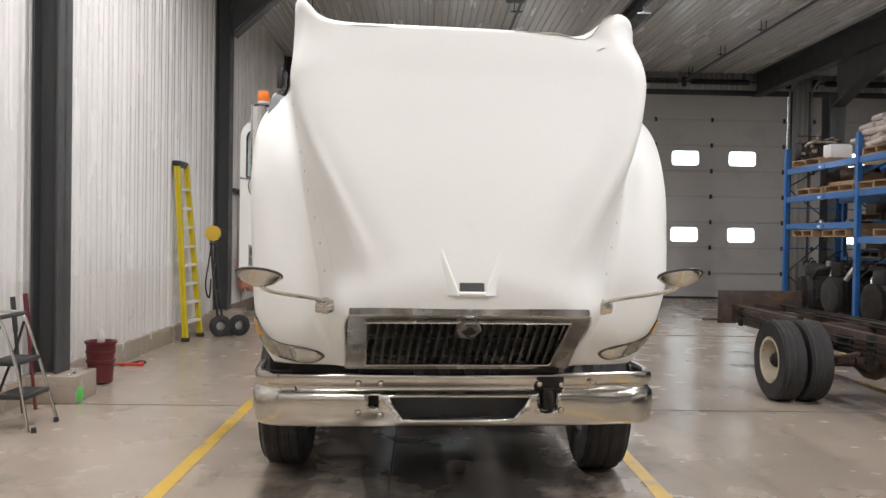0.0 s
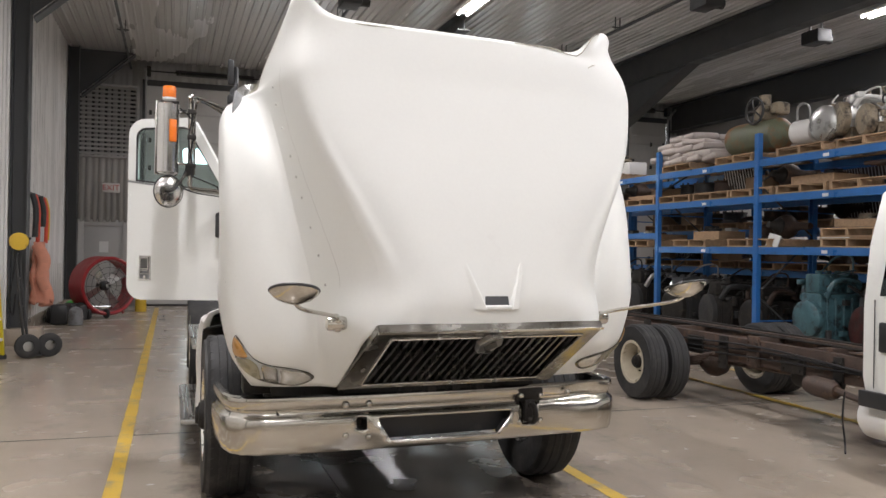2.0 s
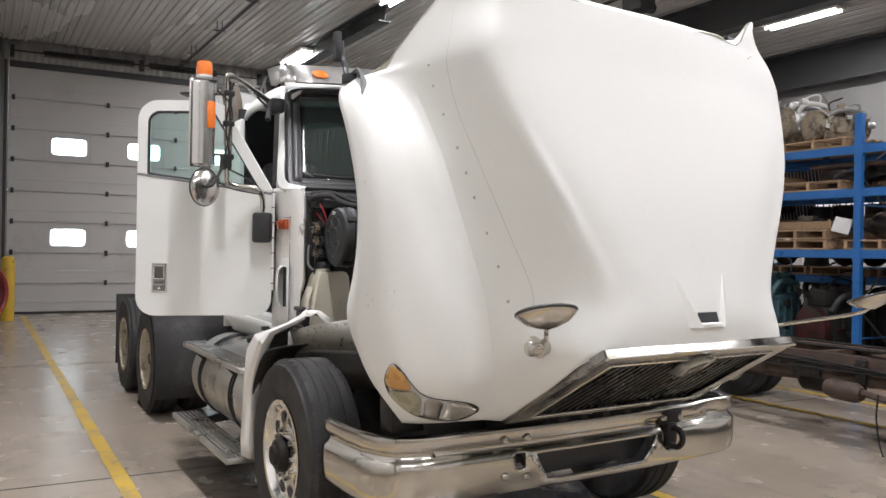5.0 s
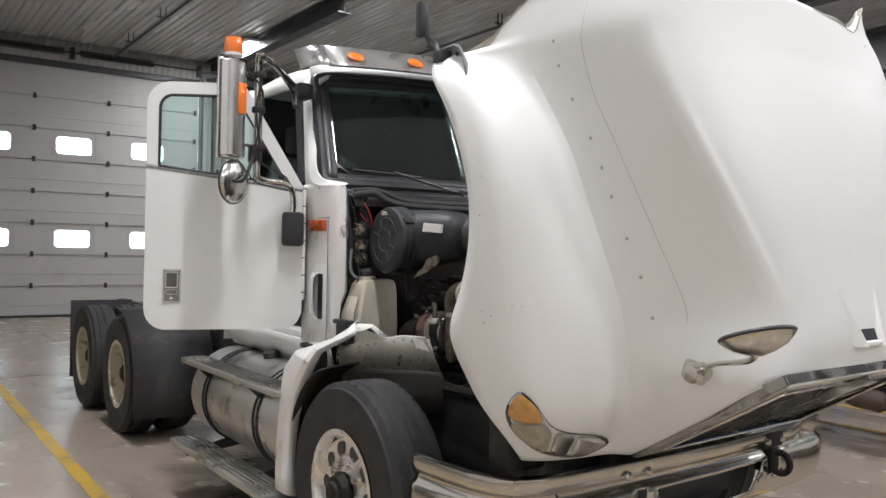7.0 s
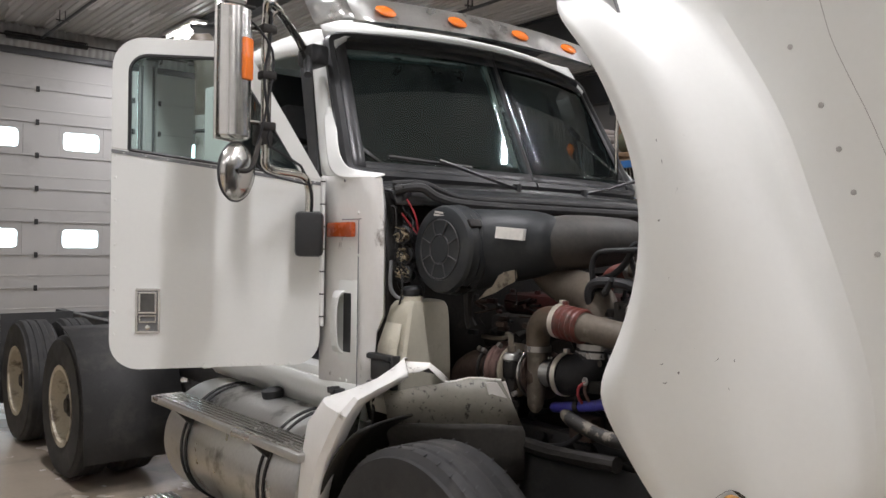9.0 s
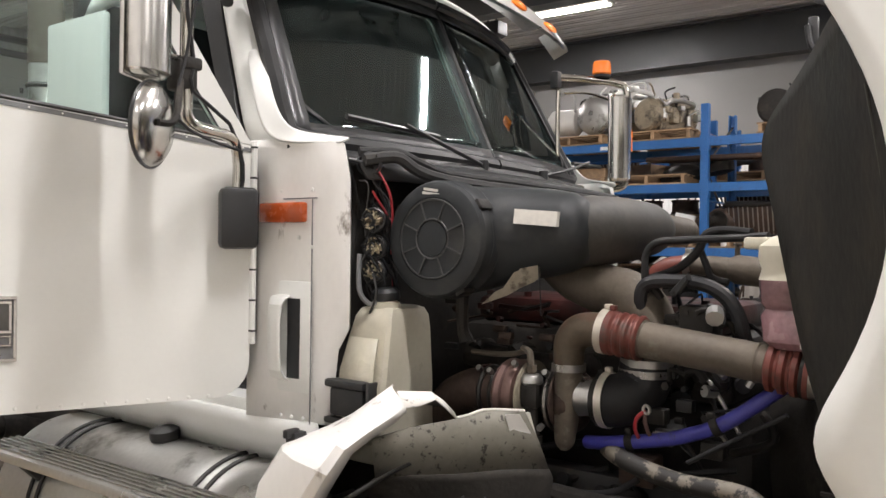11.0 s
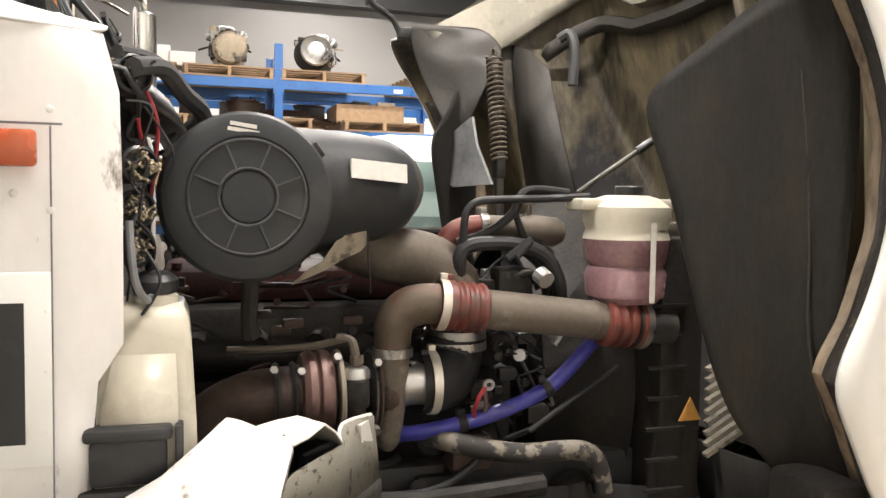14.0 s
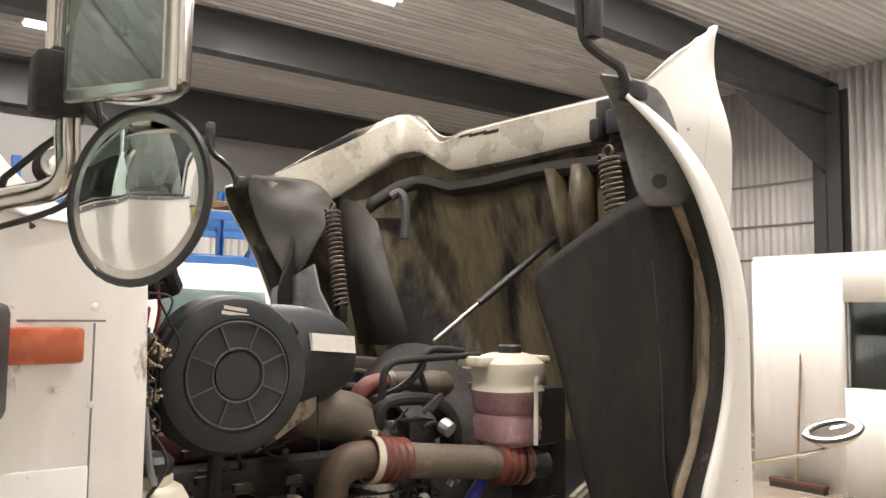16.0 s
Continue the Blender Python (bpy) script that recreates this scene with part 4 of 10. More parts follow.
bm = BM()
outer = [gq(-.03, -.06, .012), gq(1.03, -.06, .012), gq(1.01, 1.03, .012), gq(-.01, 1.03, .012)]
inner = [gq(.05, .05, .012), gq(.95, .05, .012), gq(.92, .93, .012), gq(.08, .93, .012)]
back = [gq(.05, .05, -.05), gq(.95, .05, -.05), gq(.92, .93, -.05), gq(.08, .93, -.05)]
oback = [gq(-.03, -.06, -.03), gq(1.03, -.06, -.03), gq(1.01, 1.03, -.03), gq(-.01, 1.03, -.03)]
o, i_, k_, ob_ = [[bm.verts.new(p) for p in q] for q in (outer, inner, back, oback)]
bridge(bm, o, i_), bridge(bm, i_, k_), bridge(bm, ob_, o)
bmesh.ops.bevel(bm, geom=[e for e in bm.edges if not e.is_boundary], offset=0.006, segments=2, affect="EDGES")
grille = part("grille", bm, DULL_CHROME, truck, "dull chrome grille surround with dark vertical slats")
for a, b in (((.05, .055), (.95, .055)), ((.95, .055), (.92, .925)), ((.92, .925), (.08, .925)), ((.08, .925), (.05, .055))):
    bm = BM()
    cyl(bm, gq(*a, .014), gq(*b, .014), .0065, n=8)
    part("inner_trim", bm, STEEL, grille)
bm = BM()
slab(bm, [gq(-.03, -.075, .016), gq(1.03, -.075, .016), gq(1.03, -.05, .02), gq(-.03, -.05, .02)], H(0, .012, .004) - H(0, 0, 0))
part("top_trim", bm, CHROME, grille)
for i in range(23):
    a = .07 + .86 * i / 22
    bm = BM()
    q = [gq(a - .006, .1, 0), gq(a + .006, .1, 0), gq(a + .006, .93, 0), gq(a - .006, .93, 0)]
    slab(bm, q, H(0, 0.045, 0.02) - H(0, 0, 0))
    part("slat", bm, DARK_METAL, grille)
for b in (.16, .5, .88):
    bm = BM()
    slab(bm, [gq(.06, b - .014, -.03), gq(.94, b - .014, -.03), gq(.94, b + .014, -.03), gq(.06, b + .014, -.03)], H(0, .02, .012) - H(0, 0, 0))
    part("crossbar", bm, DARK_METAL, grille)
bm = BM()
slab(bm, [gq(.04, .04, -.09), gq(.96, .04, -.09), gq(.94, .97, -.09), gq(.06, .97, -.09)], H(0, .01, .005) - H(0, 0, 0))
part("screen", bm, BLACK, grille)
bm = BM()
slab(bm, [gq(.445, .10, .045), gq(.475, -.05, .05), gq(.525, -.05, .05), gq(.555, .10, .045), gq(.525, .27, .045), gq(.475, .27, .045)], H(0, .04, .02) - H(0, 0, 0))
bmesh.ops.bevel(bm, geom=list(bm.edges), offset=0.005, segments=1, affect="EDGES")
badge = part("badge", bm, ALU, grille, "dull silver faceted badge")
bm = BM()
slab(bm, [gq(.466, .11, .050), gq(.50, .0, .054), gq(.534, .11, .050), gq(.50, .22, .050)], H(0, .004, .002) - H(0, 0, 0))
part("inset", bm, DARK_METAL, badge)

# hood scoop above the grille: dark slot between two flared cheeks
bm = BM()
q = [H(-.095, -.70, 1.345), H(.03, -.70, 1.345), H(.03, -.685, 1.388), H(-.095, -.685, 1.388)]
slab(bm, q, H(0, .05, .01) - H(0, 0, 0))
part("scoop_slot", bm, BLACK, truck)
bm = BM()
box(bm, (-.118, -.716, 1.322), (.053, -.68, 1.345), 0.008)
for v in bm.verts:
    v.co = H(*v.co)
part("scoop_sill", bm, WHITE, truck, sharp=50)
for sgn in (-1, 1):
    bm = BM()
    rows = []
    for t in np.linspace(0, 1, 9):
        cu, z = -.0325 + sgn * (.066 + .088 * t), 1.325 + .245 * t
        base = -.700 + (z - 1.34) * .27 + .004
        hgt = .026 * (1 - t) ** .8
        rows.append([H(cu + sgn * o * (1 - .35 * t), base - hgt * f, z) for o, f in ((-.006, -.3), (-.002, .75), (.003, 1), (.010, .9), (.022, .5), (.04, .12), (.055, -.3))])
    sheet(bm, rows if sgn < 0 else [list(reversed(r)) for r in rows])
    part("scoop_cheek", bm, WHITE, truck, sharp=60)

# hood-mounted round mirrors
for sgn, base, disk in ((-1, (-.775, -.43, 1.245), (-1.07, -.83, 1.42)), (1, (.715, -.43, 1.25), (.99, -.84, 1.44))):
    bp, dp = H(*base), H(*disk)
    bm = BM()
    lathe(bm, [(.003, 0), (.03, .004), (.036, .015), (.036, .085), (.03, .10), (.003, .104)], bp + V(sgn * .055, -.01, 0), (-sgn, .05, 0), 18)
    box(bm, (-.02, -.04, -.035), (.02, .05, .035), 0.012, Matrix.Translation(bp) @ pose(0, 0, 0, 18, 0, 4))
    mb = part("hood_mirror", bm, CHROME, truck, "round chrome hood mirror on a bent arm")
    bm = BM()
    tube(bm, [bp + V(0, -.03, .02), bp + (dp - bp) * .15 + V(0, -.05, .02), bp + (dp - bp) * .85 + V(0, -.01, -.05), dp + V(0, 0, -.03)], .0095, 8)
    part("arm", bm, CHROME, mb)
    ax = Vector((-0.06 * sgn, 0.31, 0.95))
    bm = BM()
    lathe(bm, [(.004, .055), (.04, .046), (.078, .03), (.103, .008), (.109, -.004), (.104, -.012)], dp, -ax, 30)
    part("shell", bm, CHROME, mb)
    bm = BM()
    lathe(bm, [(.101, -.008), (.075, -.014), (.04, -.018), (.003, -.020)], dp, -ax, 30)
    part("mirror_glass", bm, MIRROR, mb)
    bm = BM()
    torus(bm, dp - (-ax).normalized() * .006, ax, .106, .007, 32, 6)
    part("gasket", bm, BLACK, mb)

# headlamps: amber outer lens and clouded clear lens on each lower corner
def lamp_patch(side, outline, off, keep=1.0):
    """A domed lens: an outline on the near lower corner filled by rings towards its middle."""
    n = len(outline)
    mid_ = sum((V(p) for p in outline), Vector()) / n
    bm = BM()
    rings = []
    for f, o in ((1, off), (.92, off + .003), (.6, off + .005), (.3, off + .006)):
        ring_ = []
        for p in outline:
            q = mid_ + (V(p) - mid_) * f * keep
            if side > 0:               # mirrored in the middle plane of the hood
                dx, dy = q.x - .235, q.y - 4.815
                q = H(2 * HC - (dx * _c4 + dy * _s4) + .08, dy * _c4 - dx * _s4 - .04, q.z)
            ring_.append(bm.verts.new(snap(q, o)))
        rings.append(ring_)
    for a, b in zip(rings, rings[1:]):
        bridge(bm, a, b)
    bm.faces.new(rings[-1])
    return bm


def blob(pts, n=5):
    """A rounded closed outline through a few corners."""
    q = [V(p) for p in pts]
    out = []
    for i in range(len(q)):
        p0, p1, p2, p3 = q[i - 1], q[i], q[(i + 1) % len(q)], q[(i + 2) % len(q)]
        for k in range(n):
            t = k / n
            out.append((p1 * 2 + (p2 - p0) * t + (p0 * 2 - p1 * 5 + p2 * 4 - p3) * t * t + (p1 * 3 - p0 - p2 * 3 + p3) * t ** 3) / 2)
    return out


for side in (-1, 1):
    hl = part("headlamp", lamp_patch(side, blob([(-.958, 4.755, 1.150), (-.929, 4.692, 1.098), (-.846, 4.685, 1.016), (-.675, 4.674, .982), (-.576, 4.688, .952), (-.556, 4.706, .910), (-.64, 4.754, .880), (-.811, 4.769, .899), (-.903, 4.788, .940), (-.949, 4.825, 1.003), (-.966, 4.825, 1.079)]), .003), LAMP_BODY, truck, "clouded headlamp with amber side lens", sharp=80)
    part("side_lens", lamp_patch(side, blob([(-.958, 4.755, 1.150), (-.929, 4.692, 1.098), (-.895, 4.695, 1.042), (-.930, 4.745, 1.030), (-.958, 4.805, 1.036), (-.964, 4.815, 1.08)]), .010, .90), AMBER_OLD, hl, "clouded amber side lens", sharp=80)
    part("lower_lens", lamp_patch(side, blob([(-.900, 4.697, 1.030), (-.850, 4.695, 1.000), (-.830, 4.725, .945), (-.822, 4.765, .910), (-.900, 4.786, .945), (-.945, 4.820, 1.003), (-.955, 4.800, 1.030), (-.930, 4.745, 1.026)]), .009, .93), LENS_OLIVE, hl, "clouded grey-green lower lens", sharp=80)
    part("reflector", lamp_patch(side, blob([(-.828, 4.69, .998), (-.752, 4.68, .985), (-.738, 4.715, .930), (-.735, 4.75, .893), (-.800, 4.765, .905), (-.818, 4.73, .945)]), .008, .93), DULL_CHROME, hl, "dark reflecting inner lamp", sharp=80)
    part("lens", lamp_patch(side, blob([(-.735, 4.68, .980), (-.675, 4.676, .972), (-.585, 4.69, .948), (-.568, 4.706, .912), (-.64, 4.75, .888), (-.722, 4.75, .895), (-.725, 4.715, .935)]), .010, .93), LENS, hl, "clouded clear lens", sharp=80)
bm = BM()
lathe(bm, [(.016, 0), (.016, .004), (.003, .006)], snap(H(1.12, -.02, 1.06), .002), H(.6, -.8, 0) - H(0, 0, 0), 10)
part("rubber_plug", bm, BLACK, truck)
# panel seam and rivet heads along each flank of the hood
for side in (-1, 1):
    bm = BM()
    seam = [(5.05, r) for r in np.linspace(5.6, 15.4, 40)]
    a_, b_ = [], []
    for c, r in seam:
        for lst, dc in ((a_, -.0035), (b_, .0035)):
            cc = c + dc + .05 * math.sin(r * .8)
            lst.append(snap(hood_point(mid + side * cc, r, .03), .0012))
    sheet(bm, [a_, b_])
    part("panel_seam", bm, SEAM_GREY, truck, solid=.0)
    for r in (5.7, 6.6, 7.3, 8.0, 8.6, 9.2, 10.0, 11.0, 12.2):
        bm = BM()
        p, q = snap(hood_point(mid + side * 5.45, r, .03), 0), snap(hood_point(mid + side * 5.45, r, .03), .01)
        lathe(bm, [(.008, -.002), (.007, .002), (.004, .0035), (.0008, .004)], p, q - p, 8)
        part("rivet", bm, SEAM_GREY, truck)
# scuffs and chips near the arch edge
_r = random.Random(5)
for k in range(16):
    bm = BM()
    c, r = _r.uniform(8.7, 9.7), _r.uniform(5.2, 9.0)
    p = [snap(hood_point(mid - c, r, .03), .0015), snap(hood_point(mid - c - .05 * _r.random(), r - .02 - .06 * _r.random(), .03), .0015), snap(hood_point(mid - c - .015, r - .03, .03), .0015)]
    bm.faces.new([bm.verts.new(x) for x in (p[0], p[2], p[1])])
    part("paint_chip", bm, FRAME_BLACK, truck)

# crusted and stained lips inside each wheel-arch edge
for side in (-1, 1):
    for name, w0, w1, mat_ in (("arch_lip", .004, .090, CRUST), ("arch_trim", .094, .155, BROWN_LIP)):
        bm = BM()
        rows = []
        for r in np.linspace(1.2, 9.7, 44):
            e = hood_point(mid + side * 9.93, r, -.012)
            j = .004 * noise.noise((r * 3, side, w0 * 50))
            rows.append([e + H(-side * w0, -w0 * .6 + j, 0) - H(0, 0, 0), e + H(-side * (w0 + w1) / 2, -(w0 + w1) * .27 + .008 + j, 0) - H(0, 0, 0), e + H(-side * w1, -w1 * .6 + j, 0) - H(0, 0, 0)])
        sheet(bm, rows)
        part(name, bm, mat_, truck, solid=.006)

# black rubber latch on the rear tip of each fender
for sgn in (-1, 1):
    bm = BM()
    a = H(HC + sgn * 1.12, .56, 2.49)
    tube(bm, [a + V(0, .02, -.03), a + V(0, .05, .03), a + V(sgn * -.02, .10, .06), a + V(sgn * -.03, .16, .10), a + V(sgn * -.03, .18, .2)], .014, 8)
    box(bm, a + V(-.02, .14, .09), a + V(.015, .18, .24), .006)
    box(bm, a + V(-.03, -.03, -.05), a + V(.03, .03, .0), .008)
    part("hood_latch", bm, BLACK, truck, "black rubber hood latch")

# inside of the hood: rear rim panel, stiffeners, splash panels, springs, strut
EDGE_NEAR = [(-1.09, .50, 2.475), (-1.04, .36, 2.545), (-1.03, .26, 2.61), (-1.01, .12, 2.695), (-.985, -.05, 2.79), (-.955, -.17, 2.86), (-.91, -.235, 2.875), (-.85, -.27, 2.815), (-.77, -.298, 2.758)]
EDGE = EDGE_NEAR + [(u, -.312, 2.752) for u in np.linspace(-.62, .48, 9)] + [(.58, -.310, 2.722), (.645, -.306, 2.722), (.70, -.30, 2.80), (.745, -.29, 2.86), (.80, -.268, 2.885), (.86, -.21, 2.86), (.905, -.08, 2.785), (.945, .08, 2.69), (.98, .24, 2.605), (1.01, .38, 2.53), (1.03, .47, 2.48)]
FOLD = [(-1.02, .40, 2.36), (-.95, .10, 2.44), (-.80, -.20, 2.55), (-.45, -.275, 2.578), (-.2, -.276, 2.575), (.12, -.277, 2.561), (.42, -.274, 2.556), (.52, -.270, 2.562), (.62, -.264, 2.62), (.74, -.252, 2.690), (.85, -.187, 2.674), (.925, -.03, 2.567), (.964, .16, 2.434), (.99, .34, 2.36)]


def along(line, f):
    """Place at part f of the length of a line of points."""
    p = [Vector(q) for q in line]
    d = [0.0]
    for a, b in zip(p, p[1:]):
        d.append(d[-1] + (b - a).length)
    s = f * d[-1]
    k = min(max(i for i in range(len(d)) if d[i] <= s), len(p) - 2)
    return p[k].lerp(p[k + 1], (s - d[k]) / (d[k + 1] - d[k]))


def at_u(line, u):
    """Place on a line running from -u to +u."""
    for a, b in zip(line, line[1:]):
        if a[0] <= u <= b[0]:
            return Vector(a).lerp(Vector(b), (u - a[0]) / (b[0] - a[0]))
    return Vector(line[0] if u < line[0][0] else line[-1])


rows = [[], [], [], [], [], [], []]
for f in np.linspace(0, 1, 64):
    e = along(EDGE, f)
    k = at_u(FOLD, e.x * .985)
    rows[0].append(H(*(e + V(0, -.004, .002))))
    rows[1].append(H(*(e + V(0, .016, -.004))))
    rows[2].append(H(*(e.lerp(k, .5) + V(0, .018, .006))))
    rows[3].append(H(*(k + V(0, .010, .012))))
    rows[4].append(H(*(k + V(0, .004, -.006))))
    rows[5].append(H(*(k + V(0, -.035, -.016))))
    rows[6].append(H(*(k + V(0, -.075, -.006))))
bm = BM()
sheet(bm, rows)
hood_rim = part("hood_rim", bm, RIM_METAL, truck, "stained cream rim panel under the hood edge", solid=.006, sharp=40)
# narrow second flange below the rim
bm = BM()
low2 = [(-.62, -.33, 2.47), (-.16, -.337, 2.486), (-.02, -.338, 2.49), (.30, -.336, 2.468), (.57, -.332, 2.467), (.70, -.31, 2.51), (.79, -.294, 2.524), (.86, -.20, 2.48), (.925, -.088, 2.39)]
rows = [[], [], [], []]
for f in np.linspace(0, 1, 40):
    p = along(low2, f)
    for k, (dv, dz) in enumerate(((-.015, .045), (.02, .04), (.03, .0), (.0, -.03))):
        rows[k].append(H(*(p + V(0, dv, dz))))
sheet(bm, rows)
part("lower_flange", bm, SOOT_PLATE, hood_rim, "sooty second flange", solid=.005, sharp=40)
# scorched patch and hole on the rim, black latch box at its near end
bm = BM()
for k, (u0, u1, d) in enumerate(((.20, .30, .0), (.28, .40, .012), (.38, .47, .02))):
    a, b = at_u(EDGE[8:], u0), at_u(EDGE[8:], u1)
    slab(bm, [H(*(a + V(0, .0255, -.055 + d))), H(*(b + V(0, .0255, -.060 + d))), H(*(b + V(0, .0255, -.037 + d * .4))), H(*(a + V(0, .0255, -.035 + d * .4)))], H(0, .002, 0) - H(0, 0, 0))
part("scorched_patch", bm, CRUST, hood_rim)
for u, dz in ((.12, -.13), (-.35, -.12), (-.62, -.10)):
    bm = BM()
    p = H(*(at_u(EDGE, u) + V(0, .022, dz)))
    lathe(bm, [(.014, 0), (.013, .004), (.002, .005)], p, H(0, 1, .1) - H(0, 0, 0), 10)
    part("bolt", bm, FRAME_BLACK, hood_rim)
bm = BM()
for lo, hi in (((-.60, -.29, 2.60), (-.42, -.21, 2.72)), ((-.56, -.24, 2.56), (-.50, -.17, 2.66)), ((-.46, -.26, 2.55), (-.41, -.18, 2.64))):
    box(bm, lo, hi, .012)
for v in bm.verts:
    v.co = H(*v.co)
part("latch_box", bm, BLACK, hood_rim, "black latch bracket at the end of the rim")
bm = BM()
sheet(bm, [[hood_point(mid + c, len(ROWS_HOOD) - 1 - d, -.022) for c in np.linspace(-6.6, 6.6, 60)] for d in (.06, .35, .7, 1.0)])
part("hood_edge_liner", bm, WHITE_WORN, truck, solid=.004)
# pressed bracket inside the near fender tip
bm = BM()
rows = []
for z, uo, vo, ui, vi, zi in ((2.507, -1.118, .64, -1.094, .63, 2.513), (2.520, -1.15, .472, -1.069, .559, 2.479), (2.471, -1.164, .416, -1.053, .495, 2.411), (2.408, -1.176, .388, -1.056, .456, 2.318), (2.291, -1.184, .344, -1.057, .432, 2.254), (2.195, -1.182, .294, -1.069, .41, 2.189), (2.180, -1.18, .26, -1.075, .37, 2.178)):
    row = []
    for f in np.linspace(0, 1, 7):
        bump = .022 * math.exp(-((f - .45) / .22) ** 2) * math.sin((z - 2.12) * 17)
        row.append(H(uo + (ui - uo) * f, vo + (vi - vo) * f + bump, z + (zi - z) * f))
    rows.append(row)
sheet(bm, rows)
br = part("fender_bracket", bm, GREY_PRIMER, truck, "grey pressed bracket inside the fender tip", solid=.008, subsurf=1, sharp=60)
for u, v, z, r_ in ((-1.10, .53, 2.475, .010), (-1.13, .49, 2.47, .010), (-1.13, .40, 2.24, .022)):
    bm = BM()
    lathe(bm, [(r_, 0), (r_ * .95, .005), (.002, .006)], H(u, v, z), H(-.3, 1, 0) - H(0, 0, 0), 12)
    part("bolt", bm, FRAME_BLACK, br)
# sooty dented plate inside the far fender tip
bm = BM()
rows = []
for z, uo, vo, ui, vi in ((2.50, 1.05, .56, .97, .22), (2.43, 1.06, .55, .93, .17), (2.35, 1.06, .52, .82, .20), (2.26, 1.05, .48, .84, .24), (2.17, 1.02, .44, .86, .27), (2.09, .99, .41, .89, .30), (2.03, .96, .385, .93, .33)):
    row = []
    for f in np.linspace(0, 1, 8):
        row.append(H(uo + (ui - uo) * f, vo + (vi - vo) * f + .055 * noise.noise((f * 3.4, z * 11, 1.7)), z + .012 * noise.noise((f * 2, z * 5, 8.2))))
    rows.append(row)
sheet(bm, rows)
part("fender_bracket", bm, SOOT_PLATE, truck, "sooty dented bracket inside the far fender tip", solid=.008, subsurf=2, sharp=60)

# splash panels inside the fenders, hanging from below the bracket to the lamp
SPLASH = [(2.16, [(-.785, .56, -.17), (-.87, .46, -.08), (-.99, .37, .05), (-1.14, .28, .10)]),
          (1.99, [(-.80, .555, -.09), (-.87, .45, -.05), (-.99, .36), (-1.13, .22)]), (1.80, [(-.83, .525), (-.89, .43), (-.99, .32), (-1.12, .21)]),
          (1.60, [(-.86, .48), (-.91, .38), (-.99, .29), (-1.11, .22)]), (1.38, [(-.88, .43), (-.93, .34), (-.99, .27), (-1.11, .24)]),
          (1.18, [(-.89, .355), (-.93, .27), (-.99, .21), (-1.13, .17)]), (1.07, [(-.92, .26), (-.95, .21), (-1.0, .16), (-1.12, .11)]), (0.95, [(-.93, .13), (-.96, .10), (-1.0, .08), (-1.08, .05)])]
for sgn in (-1, 1):
    bm = BM()
    sheet(bm, [[H((p[0] if sgn < 0 else -p[0] + 2 * HC), p[1], z + sum(p[2:])) for p in r] for z, r in SPLASH])
    part("splash_panel", bm, LINER, truck, "black rubber splash panel inside the fender", solid=.008, subsurf=2, sharp=60)
bm = BM()
tube(bm, [H(-1.045, .30 + .012, 2.02), H(-1.04, .265 + .012, 1.80), H(-1.045, .255 + .012, 1.60), H(-1.05, .25 + .012, 1.38), H(-1.05, .185 + .012, 1.2)], .003, 6, 3)
part("seam_bead", bm, DIRT_SHADE, truck)
# dark lower liner between the splash panel and the radiator
bm = BM()
sheet(bm, [[H(-.58, .22, 1.035), H(-.75, .22, 1.035), H(-.90, .17, 1.03), H(-1.0, .12, 1.0)], [H(-.58, .18, .85), H(-.75, .17, .85), H(-.90, .12, .85), H(-1.0, .08, .85)], [H(-.58, .10, .62), H(-.75, .10, .62), H(-.88, .06, .64), H(-.96, .04, .68)]])
part("lower_liner", bm, LINER, truck, "black rubber lower liner", solid=.008)
# sloping grey plate behind the far spring, near inner wall, ribs above the strut
bm = BM()
sheet(bm, [[H(1.0, .06, 2.44), H(.88, .03, 2.40), H(.754, .0, 2.30)], [H(.93, .05, 2.0), H(.80, .03, 2.02), H(.64, .0, 2.04)], [H(.829, .04, 1.70), H(.65, .02, 1.70), H(.477, .0, 1.72)]])
part("side_plate", bm, SOOT_PLATE, truck, "grey side plate under the hood", solid=.01, sharp=60)
bm = BM()
u = HC - .62
sheet(bm, [[H(u, -.36, 2.2), H(u - .02, -.1, 2.2), H(u, .03, 2.12)], [H(u, -.40, 1.8), H(u - .02, -.2, 1.8), H(u, .1, 1.75)], [H(u, -.36, 1.4), H(u, -.2, 1.4), H(u, .1, 1.4)], [H(u, -.2, 1.0), H(u, -.1, 1.0), H(u, .03, 1.0)]])
part("inner_panel", bm, UNDERSIDE, truck, solid=.01, sharp=60)
for u0, u1, w in ((-.10, -.13, .028), (-.26, -.21, .045)):
    bm = BM()
    sheet(bm, [[H(u0 + a * w, -.31 + b, 2.49) for a, b in ((-1.3, -.03), (-1, .0), (-.5, .03), (.5, .03), (1, .0), (1.3, -.03))],
               [H(u1 + a * w, -.335 + b, 2.28) for a, b in ((-1.3, -.07), (-1, -.02), (-.5, .02), (.5, .02), (1, -.02), (1.3, -.07))],
               [H(u1 + a * w * .8, -.36 + b, 2.08) for a, b in ((-1.3, -.09), (-1, -.05), (-.5, -.02), (.5, -.02), (1, -.05), (1.3, -.09))]])
    part("rib", bm, UNDERSIDE, truck, solid=.006, sharp=60)
bm = BM()
tube(bm, [H(.60, .03, 2.40), H(.57, .0, 2.42), H(.54, -.01, 2.36), H(.53, .0, 2.20)], .022, 8)
part("bracket_arm", bm, PORTAL, truck)
